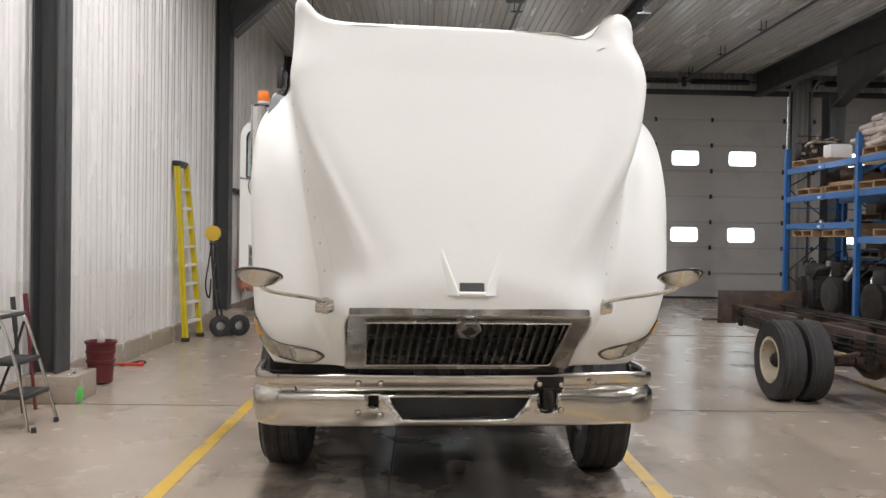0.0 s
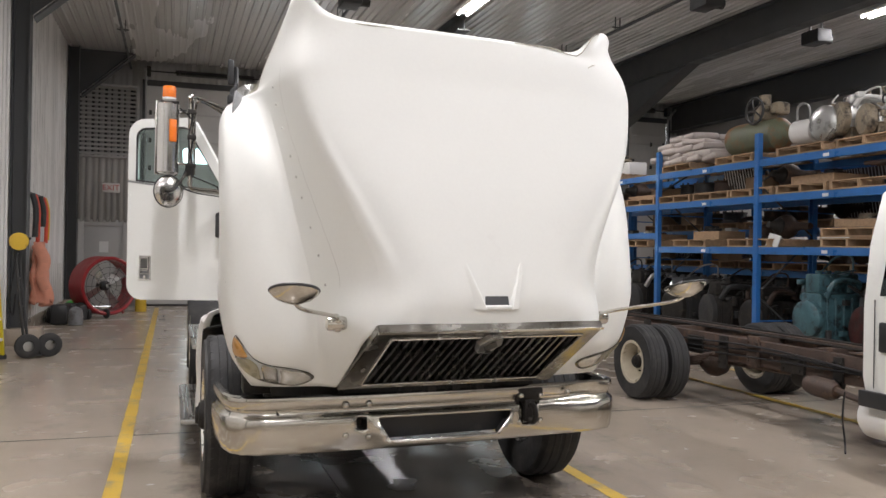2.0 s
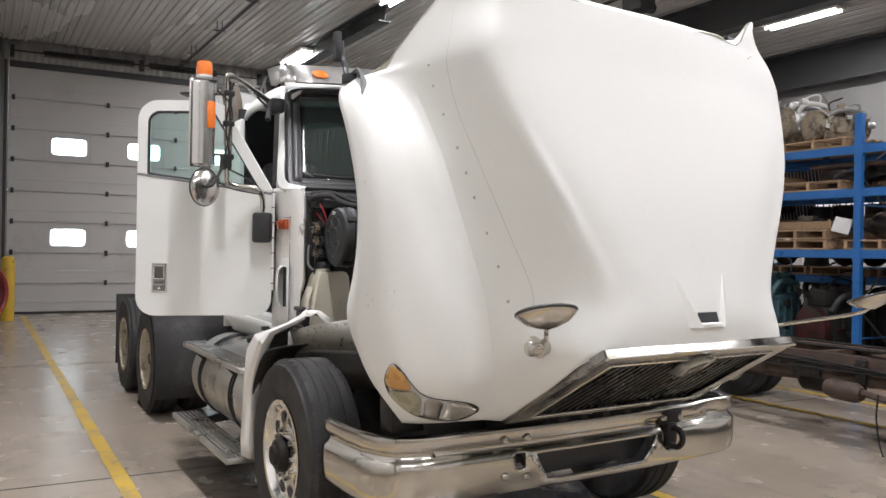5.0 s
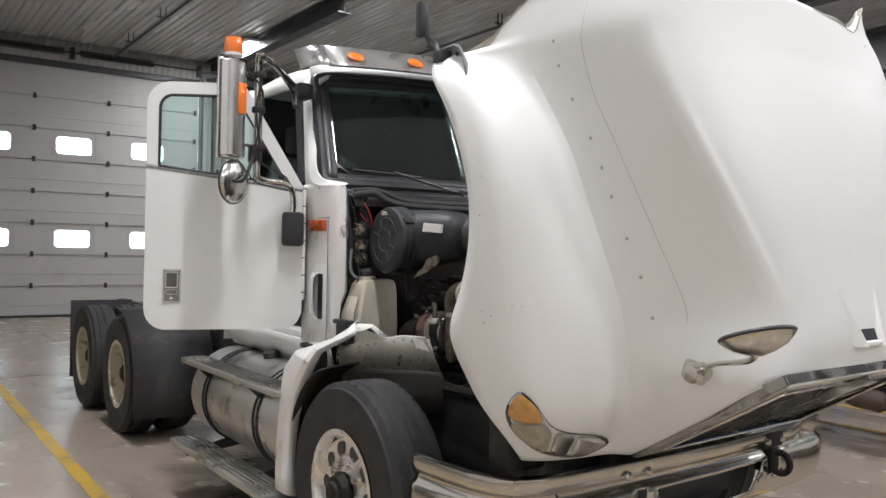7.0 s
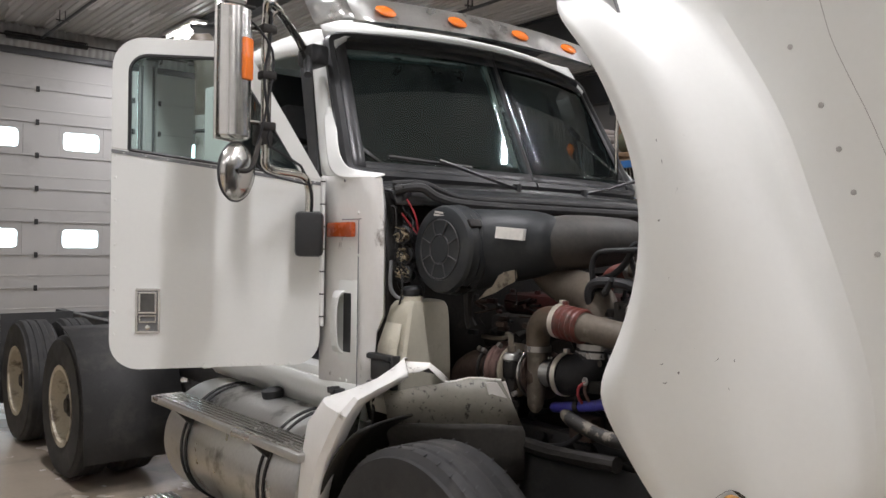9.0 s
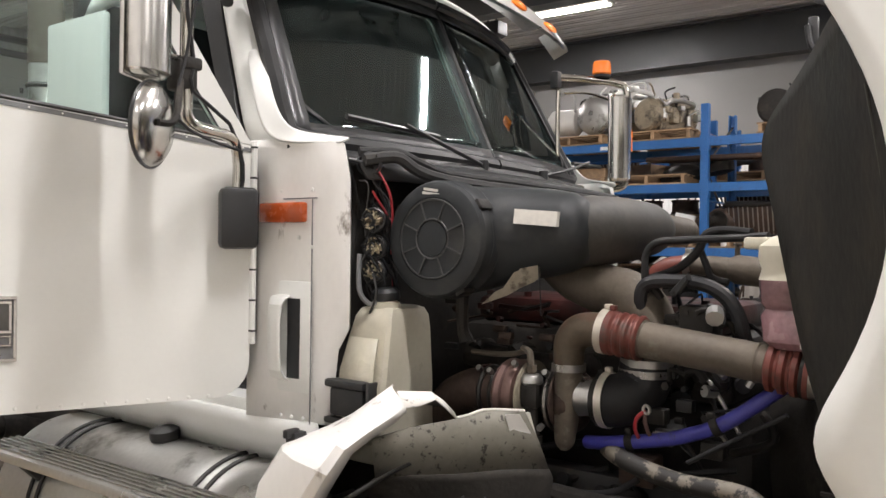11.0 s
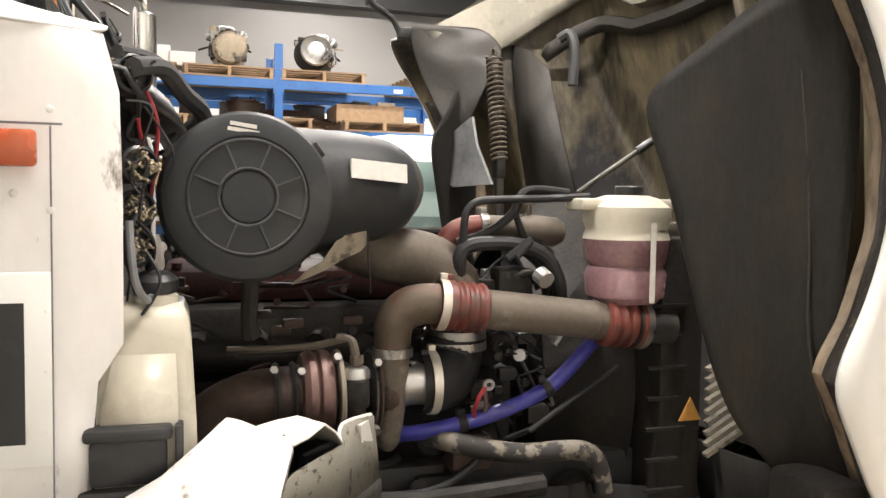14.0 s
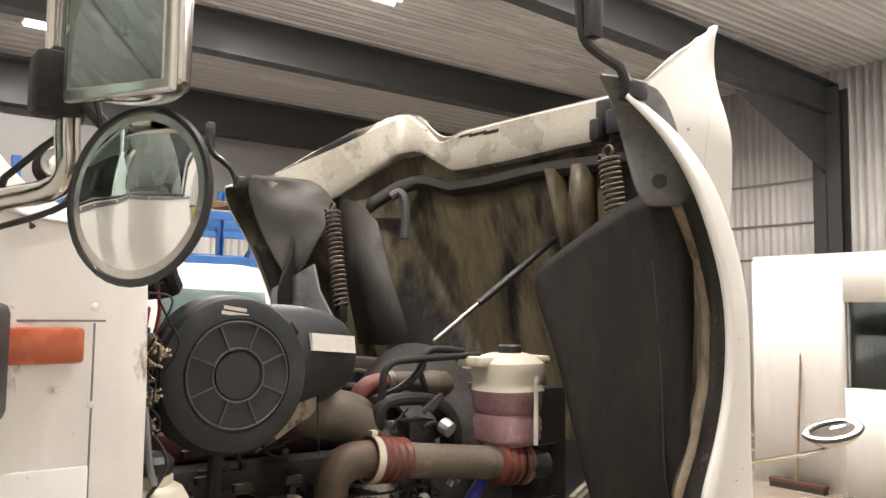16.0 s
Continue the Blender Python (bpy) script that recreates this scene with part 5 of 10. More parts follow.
for a, b in (((.735, .27, 2.33), (.62, .29, 1.88)), ((-.82, .23, 2.38), (-.86, .20, 2.02))):
    bm = BM()
    helix(bm, H(*a), H(*b), .032, .0065, 21, 6, 12)
    for e in (a, b):
        torus(bm, H(*e) + V(0, 0, .012 if e is a else -.012), (0, 1, 0), .02, .006, 14, 6)
    part("hood_spring", bm, PIPE, truck, "dusty coil spring under the hood")
bm = BM()
cyl(bm, H(.62, .29, 1.87), H(.58, .30, 1.45), .02, n=8)
box(bm, (-.03, -.02, -.05), (.03, .02, .05), .008, Matrix.Translation(H(.62, .29, 1.86)))
part("spring_mount", bm, GREASE, truck)
# gusset plates on the far side
bm = BM()
slab(bm, [H(.99, .42, 1.96), H(.73, .36, 2.07), H(.68, .36, 1.95), H(.52, .36, 1.78), H(.78, .42, 1.77), H(.97, .44, 1.84)], H(.0, .012, 0) - H(0, 0, 0))
part("gusset", bm, GREY_PRIMER, truck)
gs0, gs1 = H(-.025, .29, 1.745), H(-.04, -.42, 2.20)
bm = BM()
cyl(bm, gs0, gs0 + (gs1 - gs0) * .36, .010, n=10)
strut_rod = part("gas_strut", bm, STEEL, truck, "gas strut with a bright rod holding the hood")
bm = BM()
cyl(bm, gs0 + (gs1 - gs0) * .33, gs1, .015, n=12)
part("cylinder", bm, BLACK, strut_rod)

# ---- bumper ----
def bumper_line(z):
    """Plan of the bumper, from one end round the front to the other."""
    pts = []
    for s, v in ((1.235, .62), (1.235, .42), (1.23, .26), (1.205, .15), (1.15, .075), (1.05, .035), (.85, .012), (.6, .0), (.3, -.012), (0, -.016)):
        pts.append((s, v))
    return [(-s, v) for s, v in pts] + [(s, v) for s, v in reversed(pts[:-1])]


B_PROF = [(0.80, .06), (0.815, .03), (0.805, .005), (0.775, .0), (0.745, .012), (0.735, .022), (0.715, .022), (0.703, .008), (0.69, -.004), (0.64, -.008), (0.57, -.004), (0.525, .004), (0.505, .014), (0.498, .035)]
SLOT = [(-.425, .676), (.418, .676), (.315, .548), (-.34, .548)]


def in_slot(u, z):
    t = (z - .548) / .128
    return 0 < t < 1 and -.34 - .085 * t < u < .315 + .103 * t


bm = BM()
line = bumper_line(0)
dense = []
for (a, b), (c, d) in zip(line, line[1:]):
    k = max(2, int(math.hypot(c - a, d - b) / 0.03))
    dense += [(a + (c - a) * i / k, b + (d - b) * i / k) for i in range(k)]
dense.append(line[-1])
zs = []
for (z0, o0), (z1, o1) in zip(B_PROF, B_PROF[1:]):
    k = max(1, int(abs(z1 - z0) / 0.018))
    zs += [(z0 + (z1 - z0) * i / k, o0 + (o1 - o0) * i / k) for i in range(k)]
zs.append(B_PROF[-1])
grid = []
for z, o in zs:
    row = []
    for i, (u, v) in enumerate(dense):
        a, b = dense[max(i - 1, 0)], dense[min(i + 1, len(dense) - 1)]
        t = Vector((b[0] - a[0], b[1] - a[1])).normalized()
        n = Vector((-t.y, t.x))
        dent = .03 * math.exp(-((u - .93) / .13) ** 2 - ((z - .76) / .07) ** 2) + .018 * math.exp(-((u + .50) / .12) ** 2 - ((z - .54) / .04) ** 2) + .0018 * noise.noise((u * 4, z * 6, 3.1))
        taper = 0.035 * max(0, abs(u) - 1.1) / .13 * (1 if z < .5 else 0)
        row.append((u + n.x * (o + dent), v + n.y * (o + dent), z + .012 * (u / 1.2) * 0 + taper * .3))
    grid.append(row)
vs = [[bm.verts.new(p) for p in r] for r in grid]
for a, b in zip(vs, vs[1:]):
    for i in range(len(a) - 1):
        c = (a[i].co + a[i + 1].co + b[i].co + b[i + 1].co) / 4
        if c.y < .1 and in_slot(c.x, c.z):
            continue
        if c.y < .1 and ((abs(c.x + .497) < .030 and abs(c.z - .648) < .03) or (abs(c.x - .525) < .035 and abs(c.z - .665) < .065)):
            continue
        bm.faces.new((a[i], a[i + 1], b[i + 1], b[i]))
for v in [v for v in bm.verts if not v.link_faces]:
    bm.verts.remove(v)
# pull the ragged slot rim straight
for v in bm.verts:
    if v.is_boundary and abs(v.co.x) < .47 and .52 < v.co.z < .70 and v.co.y < .1:
        t = min(max((v.co.z - .548) / .128, 0), 1)
        if v.co.z > .66:
            v.co.z = .676
        elif v.co.z < .563:
            v.co.z = .548
        lo, hi = -.34 - .085 * t, .315 + .103 * t
        v.co.x = lo if abs(v.co.x - lo) < .05 else hi if abs(v.co.x - hi) < .05 else v.co.x
for v in bm.verts:
    v.co = H(*v.co)
bumper = part("bumper", bm, CHROME, truck, "dented chrome bumper with an air slot and tow hook", solid=.006, sharp=50)
bm = BM()
slab(bm, [H(u * 1.08, .07, z) for u, z in SLOT], H(0, .05, 0) - H(0, 0, 0))
part("slot_backing", bm, BLACK, bumper)
for u, z in ((-.60, .758), (-.47, .758), (-.60, .59), (-.47, .575), (.47, .755), (.60, .75), (.46, .60), (.60, .60), (.79, .76)):
    bm = BM()
    lathe(bm, [(.02, 0), (.02, .004), (.014, .013), (.004, .016)], H(u, -.004, z), H(0, -1, 0) - H(0, 0, 0), 12)
    part("bolt", bm, CHROME, bumper)
bm = BM()
box(bm, (.44, -.005, .72), (.62, .1, .80), .012)
box(bm, (.49, -.02, .60), (.56, .08, .73), .012)
torus(bm, (.525, -.04, .655), (1, 0, 0), .05, .017, 20, 8)
for v in bm.verts:
    v.co = H(*v.co)
part("tow_hook", bm, GREASE, bumper, "greasy black tow hook behind the bumper")
bm = BM()
box(bm, (-.6, .08, .70), (.6, .2, .84), .015)
for u in (-.25, -.1, .05, .2):
    box(bm, (u - .02, .0, .80), (u + .03, .12, .86), .008)
for v in bm.verts:
    v.co = H(*v.co)
part("crossmember", bm, GREASE, truck)

# ---- chassis ----
for x in (-.28, .60):
    bm = BM()
    box(bm, (x - .04, 5.0, .72), (x + .04, 13.2, 1.0), .008)
    part("frame_rail", bm, FRAME_BLACK, truck)
for y in (8.6, 9.4, 10.6, 12.2, 13.1):
    bm = BM()
    box(bm, (-.25, y, .76), (.57, y + .12, .96), .01)
    part("crossmember", bm, FRAME_BLACK, truck)


def tyre_profile(r, w):
    rim = r * .545
    return [(rim, -.42 * w), (rim + .02, -.47 * w), (rim + .3 * (r - rim), -.5 * w), (r - .14 * (r - rim), -.49 * w), (r - .03, -.44 * w), (r - .004, -.38 * w),
            (r, -.30 * w), (r - .007, -.235 * w), (r - .007, -.215 * w), (r, -.19 * w), (r + .001, -.06 * w), (r - .007, -.035 * w), (r - .007, .035 * w), (r + .001, .06 * w),
            (r, .19 * w), (r - .007, .215 * w), (r - .007, .235 * w), (r, .30 * w), (r - .004, .38 * w), (r - .03, .44 * w), (r - .14 * (r - rim), .49 * w), (rim + .3 * (r - rim), .5 * w), (rim + .02, .47 * w), (rim, .42 * w)]


def wheel(parent, c, r, w, face, rim_mat, style, steer=0.0, label=""):
    """A wheel at c with its outer side towards face (-1 or 1 along x)."""
    ax = Matrix.Rotation(radians(steer), 3, "Z") @ Vector((face, 0, 0))
    bm = BM()
    lathe(bm, tyre_profile(r, w), c, ax, 72, close=False)
    ty = part("wheel", bm, RUBBER, parent, label)
    rim = r * .55
    bm = BM()
    if style == "disc":        # polished disc with hand holes
        prof = [(rim, -.42 * w), (rim * .93, -.38 * w), (rim * .9, .1 * w), (rim * .92, .44 * w), (rim + .012, .475 * w), (rim + .012, .49 * w), (rim * .94, .485 * w), (rim * .90, .42 * w), (rim * .87, .36 * w), (rim * .82, .335 * w), (rim * .56, .365 * w), (rim * .53, .375 * w), (rim * .40, .375 * w), (rim * .36, .40 * w), (.004, .41 * w)]
    else:                      # dished rear wheel
        prof = [(rim, -.42 * w), (rim * .93, -.38 * w), (rim * .9, .1 * w), (rim * .93, .44 * w), (rim + .012, .475 * w), (rim + .012, .49 * w), (rim * .92, .48 * w), (rim * .86, .2 * w), (rim * .82, -.2 * w), (rim * .55, -.26 * w), (rim * .5, -.18 * w), (rim * .3, .2 * w), (.004, .2 * w)]
    lathe(bm, prof, c, ax, 40, close=False)
    rm = part("rim", bm, rim_mat, ty)
    x, y, d = frame_of(ax)
    for i in range(10):
        a = 2 * math.pi * i / 10
        o = x * math.cos(a) + y * math.sin(a)
        if style == "disc":
            bm = BM()
            lathe(bm, [(.036, -.004), (.0365, .0022), (.034, .0026), (.032, .001), (.003, .0008)], V(c) + o * rim * .70 + d * (.353 * w), d + o * .03, 20)
            part("hand_hole", bm, FRAME_BLACK, ty)
        bm = BM()
        cyl(bm, V(c) + o * rim * (.46 if style == "disc" else .5) + d * ((.37 if style == "disc" else -.26) * w), V(c) + o * rim * (.46 if style == "disc" else .5) + d * ((.37 if style == "disc" else -.26) * w + (.028 if style == "disc" else .05)), .013, n=6)
        part("wheel_nut", bm, GREASE if style != "disc" else STEEL, ty)
    bm = BM()
    lathe(bm, [(rim * .34, 0), (rim * .34, .02), (rim * .28, .045), (rim * .2, .05), (rim * .18, .065), (.003, .068)], V(c) + d * (.42 * w if style == "disc" else .1 * w), ax, 20)
    part("hub", bm, GREASE, ty)
    return ty


near_wheel = wheel(truck, (-.93, 5.905, .515), .515, .29, -1, WHEEL_ALU, "disc", 0, "worn front tyre on a polished aluminium wheel")
wheel(truck, (1.25, 5.85, .515), .515, .29, 1, WHEEL_ALU, "disc", 0, "worn front tyre on a polished aluminium wheel")
# tread sipes on the near front tyre
bm = BM()
for x0 in (-1.035, -.98, -.88, -.825):
    for i in range(46):
        a = 2 * math.pi * (i + .5 * (x0 < -.93)) / 46
        m = Matrix.Translation((x0, 5.905 + .5155 * math.cos(a), .515 + .5155 * math.sin(a))) @ Matrix.Rotation(a, 4, "X") @ Matrix.Rotation(.5, 4, "Y")
        box(bm, (-.012, -.004, -.0025), (.012, .0004, .0025), 0, m)
part("tread_pattern", bm, FRAME_BLACK, near_wheel, kind="stuff")
for y in (10.1, 11.5):
    for x, face in ((-.94, -1), (-.61, 1), (1.22, 1), (.89, -1)):
        wheel(truck, (x, y, .52), .52, .27, face, CREAM_RIM, "dish", 0, "dusty dual drive tyre on a cream wheel")
for y in (10.1, 11.5):
    bm = BM()
    cyl(bm, (-.8, y, .52), (1.1, y, .52), .09, n=14)
    lathe(bm, [(.1, -.25), (.2, -.1), (.22, 0), (.2, .1), (.1, .25)], (.16, y, .52), (1, 0, 0), 20)
    part("axle", bm, GREASE, truck)
bm = BM()
cyl(bm, (-.75, 5.9, .46), (1.05, 5.86, .46), .06, n=10)
part("axle", bm, GREASE, truck)
for x in (-.28, .60):
    bm = BM()
    for k in range(3):
        tube(bm, [(x, 5.02 + .05 * k, .66 - .025 * k), (x, 5.5, .57 - .028 * k), (x, 5.9, .545 - .03 * k), (x, 6.35, .58 - .028 * k), (x, 6.78 - .05 * k, .68 - .025 * k)], .022, 6)
    part("front_spring", bm, GREASE, truck, "greasy front leaf spring")
    bm = BM()
    slab(bm, [(x - .05, 4.92, .98), (x - .05, 5.16, .98), (x - .05, 5.12, .66), (x - .05, 5.06, .58), (x - .05, 4.98, .60), (x - .05, 4.92, .72)], (.10, 0, 0))
    part("spring_hanger", bm, GREASE, truck)
bm = BM()
lathe(bm, [(.02, 0), (.075, .01), (.085, .06), (.085, .22), (.06, .26), (.05, .34), (.003, .35)], (-.37, 5.30, .62), (0, .25, 1), 18)
box(bm, (-.42, 5.24, .66), (-.32, 5.44, .86), .02)
tube(bm, [(-.42, 5.34, .68), (-.45, 5.36, .56), (-.46, 5.5, .50), (-.47, 5.84, .50)], .018, 8)
part("steering_gear", bm, GREASE, truck, "greasy black steering gear on the frame")
# added black sheet: stands for the deep shade behind the wheel, hides the floor
bm = BM()
sheet(bm, [[(-.40, 5.06, .90), (-.41, 5.3, .94), (-.42, 5.7, .95), (-.42, 6.2, .95), (-.42, 6.62, .95)], [(-.41, 5.06, .64), (-.42, 5.3, .66), (-.43, 5.7, .66), (-.43, 6.2, .66), (-.42, 6.62, .66)], [(-.40, 5.06, .40), (-.41, 5.3, .38), (-.42, 5.7, .36), (-.42, 6.2, .36), (-.42, 6.62, .38)]])
part("frame_skirt", bm, RUBBER, truck, "black sheet added beside the frame for the darkness behind the wheel", solid=.008)
# black quarter fender ahead of the drive wheels, mud flaps, fifth wheel
for sgn, x in ((-1, -.74), (1, 1.06)):
    bm = BM()
    rows = []
    for a in np.linspace(188, 95, 9):
        rows.append([(x - .34, 10.1 + .62 * math.cos(radians(a)), .50 + .60 * math.sin(radians(a))), (x + .34, 10.1 + .62 * math.cos(radians(a)), .50 + .60 * math.sin(radians(a)))])
    rows.insert(0, [(x - .34, 9.46, .22), (x + .34, 9.46, .22)])
    sheet(bm, rows)
    part("quarter_fender", bm, RUBBER, truck, "black rubber quarter fender ahead of the drive wheels", solid=.012)
    bm = BM()
    box(bm, (x - .32, 12.16, .22), (x + .32, 12.175, 1.05), .004)
    part("mud_flap", bm, RUBBER, truck)
bm = BM()
slab(bm, [(-.3, 10.0, 1.2), (.62, 10.0, 1.2), (.62, 10.6, 1.2), (.35, 11.1, 1.16), (.2, 10.6, 1.2), (.12, 10.6, 1.2), (-.03, 11.1, 1.16), (-.3, 10.6, 1.2)], (0, 0, -.06))
box(bm, (-.3, 10.2, 1.0), (.62, 10.45, 1.16), .02)
part("fifth_wheel", bm, GREASE, truck, "greasy fifth wheel coupling plate")

# fuel tanks with straps, steps
for sgn, cx in ((-1, -.76), (1, 1.08)):
    bm = BM()
    lathe(bm, [(.02, -.012), (.27, -.012), (.298, .004), (.305, .03), (.305, 1.41), (.298, 1.435), (.27, 1.45), (.02, 1.45)], (cx, 6.66, .66), (0, 1, 0), 48)
    tk = part("fuel_tank", bm, ALU, truck, "scratched cylindrical aluminium fuel tank")
    for y in (6.95, 7.80):
        for dy in (-.028, .028):
            bm = BM()
            torus(bm, (cx, y + dy, .66), (0, 1, 0), .308, .009, 48, 6)
            part("strap", bm, RUBBER, tk)
    bm = BM()
    lathe(bm, [(.05, 0), (.055, .02), (.055, .045), (.03, .055), (.003, .056)], (cx - .02, 7.38, .955), (sgn * .15, 0, 1), 18)
    part("filler_cap", bm, BLACK, tk, "black fuel filler cap")
    for z, x0, w in ((.90, cx + sgn * .20, .17), (.36, cx + sgn * .24, .20)):
        bm = BM()
        y0, y1 = 6.52, 8.10
        box(bm, (x0, y0, z - .035), (x0 + sgn * w, y1, z), .006)
        st = part("step", bm, ALU, tk, "ribbed aluminium step")
        for j in range(6):
            bm = BM()
            x = x0 + sgn * (w * (j + .7) / 6.6)
            box(bm, (x - .006, y0 + .02, z), (x + .006, y1 - .02, z + .009), .002, seg=1)
            part("tread_rib", bm, STEEL, st)
    for y in (6.93, 7.78):
        bm = BM()
        slab(bm, [(cx + sgn * .20, y, .865), (cx + sgn * .355, y, .865), (cx + sgn * .33, y, .84), (cx + sgn * .27, y, .78)], (0, .04, 0))
        part("bracket", bm, FRAME_BLACK, tk)
        bm = BM()
        slab(bm, [(cx + sgn * .10, y, .40), (cx + sgn * .42, y, .33), (cx + sgn * .42, y, .30), (cx, y, .34)], (0, .03, 0))
        part("bracket", bm, FRAME_BLACK, tk)

# ---- cab ----
CX, LX, RX_ = 0.27, -0.80, 1.32     # cab middle, its two sides


def cab_quad(name, pts, mat, solid=.03, label="", parent=truck, subsurf=0):
    bm = BM()
    sheet(bm, pts)
    return part(name, bm, mat, parent, label, solid=solid, subsurf=subsurf, sharp=50)


# cowl side panels with a rolled front flange
for sgn, X in ((-1, LX), (1, RX_)):
    i = -sgn
    bm = BM()
    rows = []
    for z, yf, top in ((2.03, 6.60, 1), (2.0, 6.55, 0), (1.9, 6.525, 0), (1.7, 6.52, 0), (1.43, 6.52, 0), (1.36, 6.565, 0), (1.25, 6.575, 0), (1.12, 6.58, 0)):
        inn = .06 if not top else .14
        rows.append([(X, 6.90, z), (X + i * .022, 6.75, z), (X + i * .034, 6.67, z), (X + i * .042, yf + .05, z), (X + i * .050, yf + .014, z), (X + i * .062, yf, z - .01 * top), (X + i * (.060 + inn * .25), yf + .012, z - .02 * top)])
    sheet(bm, rows)
    cs = part("cowl_side", bm, WHITE_GRIMY, truck, "white riveted cowl side panel, scuffed", solid=.012, sharp=50)
    if sgn < 0:
        bm = BM()
        box(bm, (X - .026, 6.62, 1.757), (X - .001, 6.825, 1.822), .008)
        part("marker_lamp", bm, MARKER, cs, "amber side marker lamp")
        bm = BM()
        box(bm, (X - .006, 6.60, 1.215), (X + .002, 6.825, 1.57), .004)
        vp = part("vent_plate", bm, WHITE, cs, "white riveted vent plate")
        bm = BM()
        rows = [[(X - .004, 6.79, z), (X - .03 * f, 6.775, z), (X - .055 * f, 6.73, z), (X - .055 * f, 6.695, z), (X - .05 * f, 6.69, z)] for z, f in ((1.25, .1), (1.265, 1), (1.40, 1), (1.51, 1), (1.525, .1))]
        sheet(bm, rows)
        part("vent_hood", bm, WHITE, vp, solid=.006, subsurf=1)
        bm = BM()
        box(bm, (X - .009, 6.645, 1.26), (X - .004, 6.70, 1.515), 0)
        part("vent_opening", bm, BLACK, vp)
        for y, z in [(6.61, 1.28), (6.61, 1.39), (6.61, 1.50), (6.70, 1.56), (6.80, 1.56), (6.72, 1.225), (6.815, 1.40)] + [(6.845, 1.16 + .09 * k) for k in range(10)] + [(6.63 + .05 * k, 1.135) for k in range(4)] + [(6.60, 1.68), (6.66, 1.71), (6.74, 1.86), (6.60, 1.86)]:
            bm = BM()
            lathe(bm, [(.0075, 0), (.006, .003), (.002, .0045)], (X - .002, y, z), (-1, 0, 0), 8)
            part("rivet", bm, WHITE, cs)
        bm = BM()
        box(bm, (X - .004, 6.58, 1.832), (X - .0005, 6.895, 1.836))
        box(bm, (X - .004, 6.598, 1.12), (X - .0005, 6.601, 1.83))
        part("seam", bm, GREY_PRIMER, cs)

    for ch in cs.children:
        ch.location += V(.013, .025, 0)

# lower cab, sills, pillars, back and roof
for name, lo, hi, bv in (("sill", (LX + .02, 6.90, 1.06), (LX + .14, 8.25, 1.17), .02), ("rear_pillar", (LX + .01, 7.82, 1.175), (LX + .05, 8.25, 2.62), .015), ("sill", (RX_ - .14, 6.90, 1.06), (RX_ - .02, 8.25, 1.17), .02)):
    bm = BM()
    box(bm, lo, hi, bv)
    part(name, bm, WHITE, truck)
cab_quad("cab_skirt", [[(LX + .006, 6.60, 1.12), (LX - .004, 6.9, 1.12), (LX + .0, 7.6, 1.13), (LX + .01, 8.25, 1.14)], [(LX + .025, 6.61, 1.055), (LX + .015, 6.9, 1.055), (LX + .025, 7.6, 1.06), (LX + .035, 8.25, 1.065)],
                         [(LX + .07, 6.64, .96), (LX + .065, 6.9, .955), (LX + .085, 7.6, .965), (LX + .10, 8.25, .97)]], WHITE, .02)
cab_quad("cab_back", [[(LX + .02, 8.25, 1.0), (CX, 8.28, 1.0), (RX_ - .02, 8.25, 1.0)], [(LX + .02, 8.25, 2.3), (CX, 8.28, 2.3), (RX_ - .02, 8.25, 2.3)], [(LX + .16, 8.2, 2.80), (CX, 8.22, 2.86), (RX_ - .16, 8.2, 2.80)]], WHITE, .03)
roof_rows = []
for y, z0, dz in ((7.08, 2.76, .06), (7.2, 2.83, .05), (7.5, 2.87, .05), (7.9, 2.87, .05), (8.15, 2.85, .05), (8.24, 2.78, .04)):
    roof_rows.append([(LX + .13, y, z0 - .16), (LX + .16, y, z0 - .05), (LX + .25, y, z0), (CX, y, z0 + dz), (RX_ - .25, y, z0), (RX_ - .16, y, z0 - .05), (RX_ - .13, y, z0 - .16)])
cab_quad("roof", roof_rows, WHITE, .03, "white cab roof", subsurf=1)
# right-hand side with its window
for q in ([[(RX_, 6.9, 1.15), (RX_, 7.5, 1.15), (RX_, 8.25, 1.15)], [(RX_, 6.9, 2.05), (RX_, 7.5, 2.05), (RX_, 8.25, 2.05)]], [[(RX_, 7.85, 2.05), (RX_, 8.25, 2.05)], [(RX_ - .13, 7.85, 2.70), (RX_ - .13, 8.25, 2.70)]]):
    cab_quad("side_panel", q, WHITE, .03)
bm = BM()
slab(bm, [(RX_ - .01, 6.95, 2.06), (RX_ - .01, 7.84, 2.06), (RX_ - .13, 7.84, 2.66), (RX_ - .13, 7.22, 2.66)], (-.006, 0, 0))
part("side_window", bm, CAB_GLASS, truck).visible_shadow = False
# windscreen pillars
for X, i in ((LX, 1), (RX_, -1)):
    bm = BM()
    rows = []
    for t in np.linspace(0, 1, 5):
        x, y, z = X + i * (.02 + .13 * t), 6.86 + .34 * t, 2.02 + .70 * t
        rows.append([(x, y + .09, z), (x - i * .012, y + .04, z), (x, y - .02, z), (x + i * .05, y - .05, z), (x + i * .06, y - .02, z)])
    sheet(bm, rows)
    part("pillar", bm, WHITE, truck, solid=.02, subsurf=1)
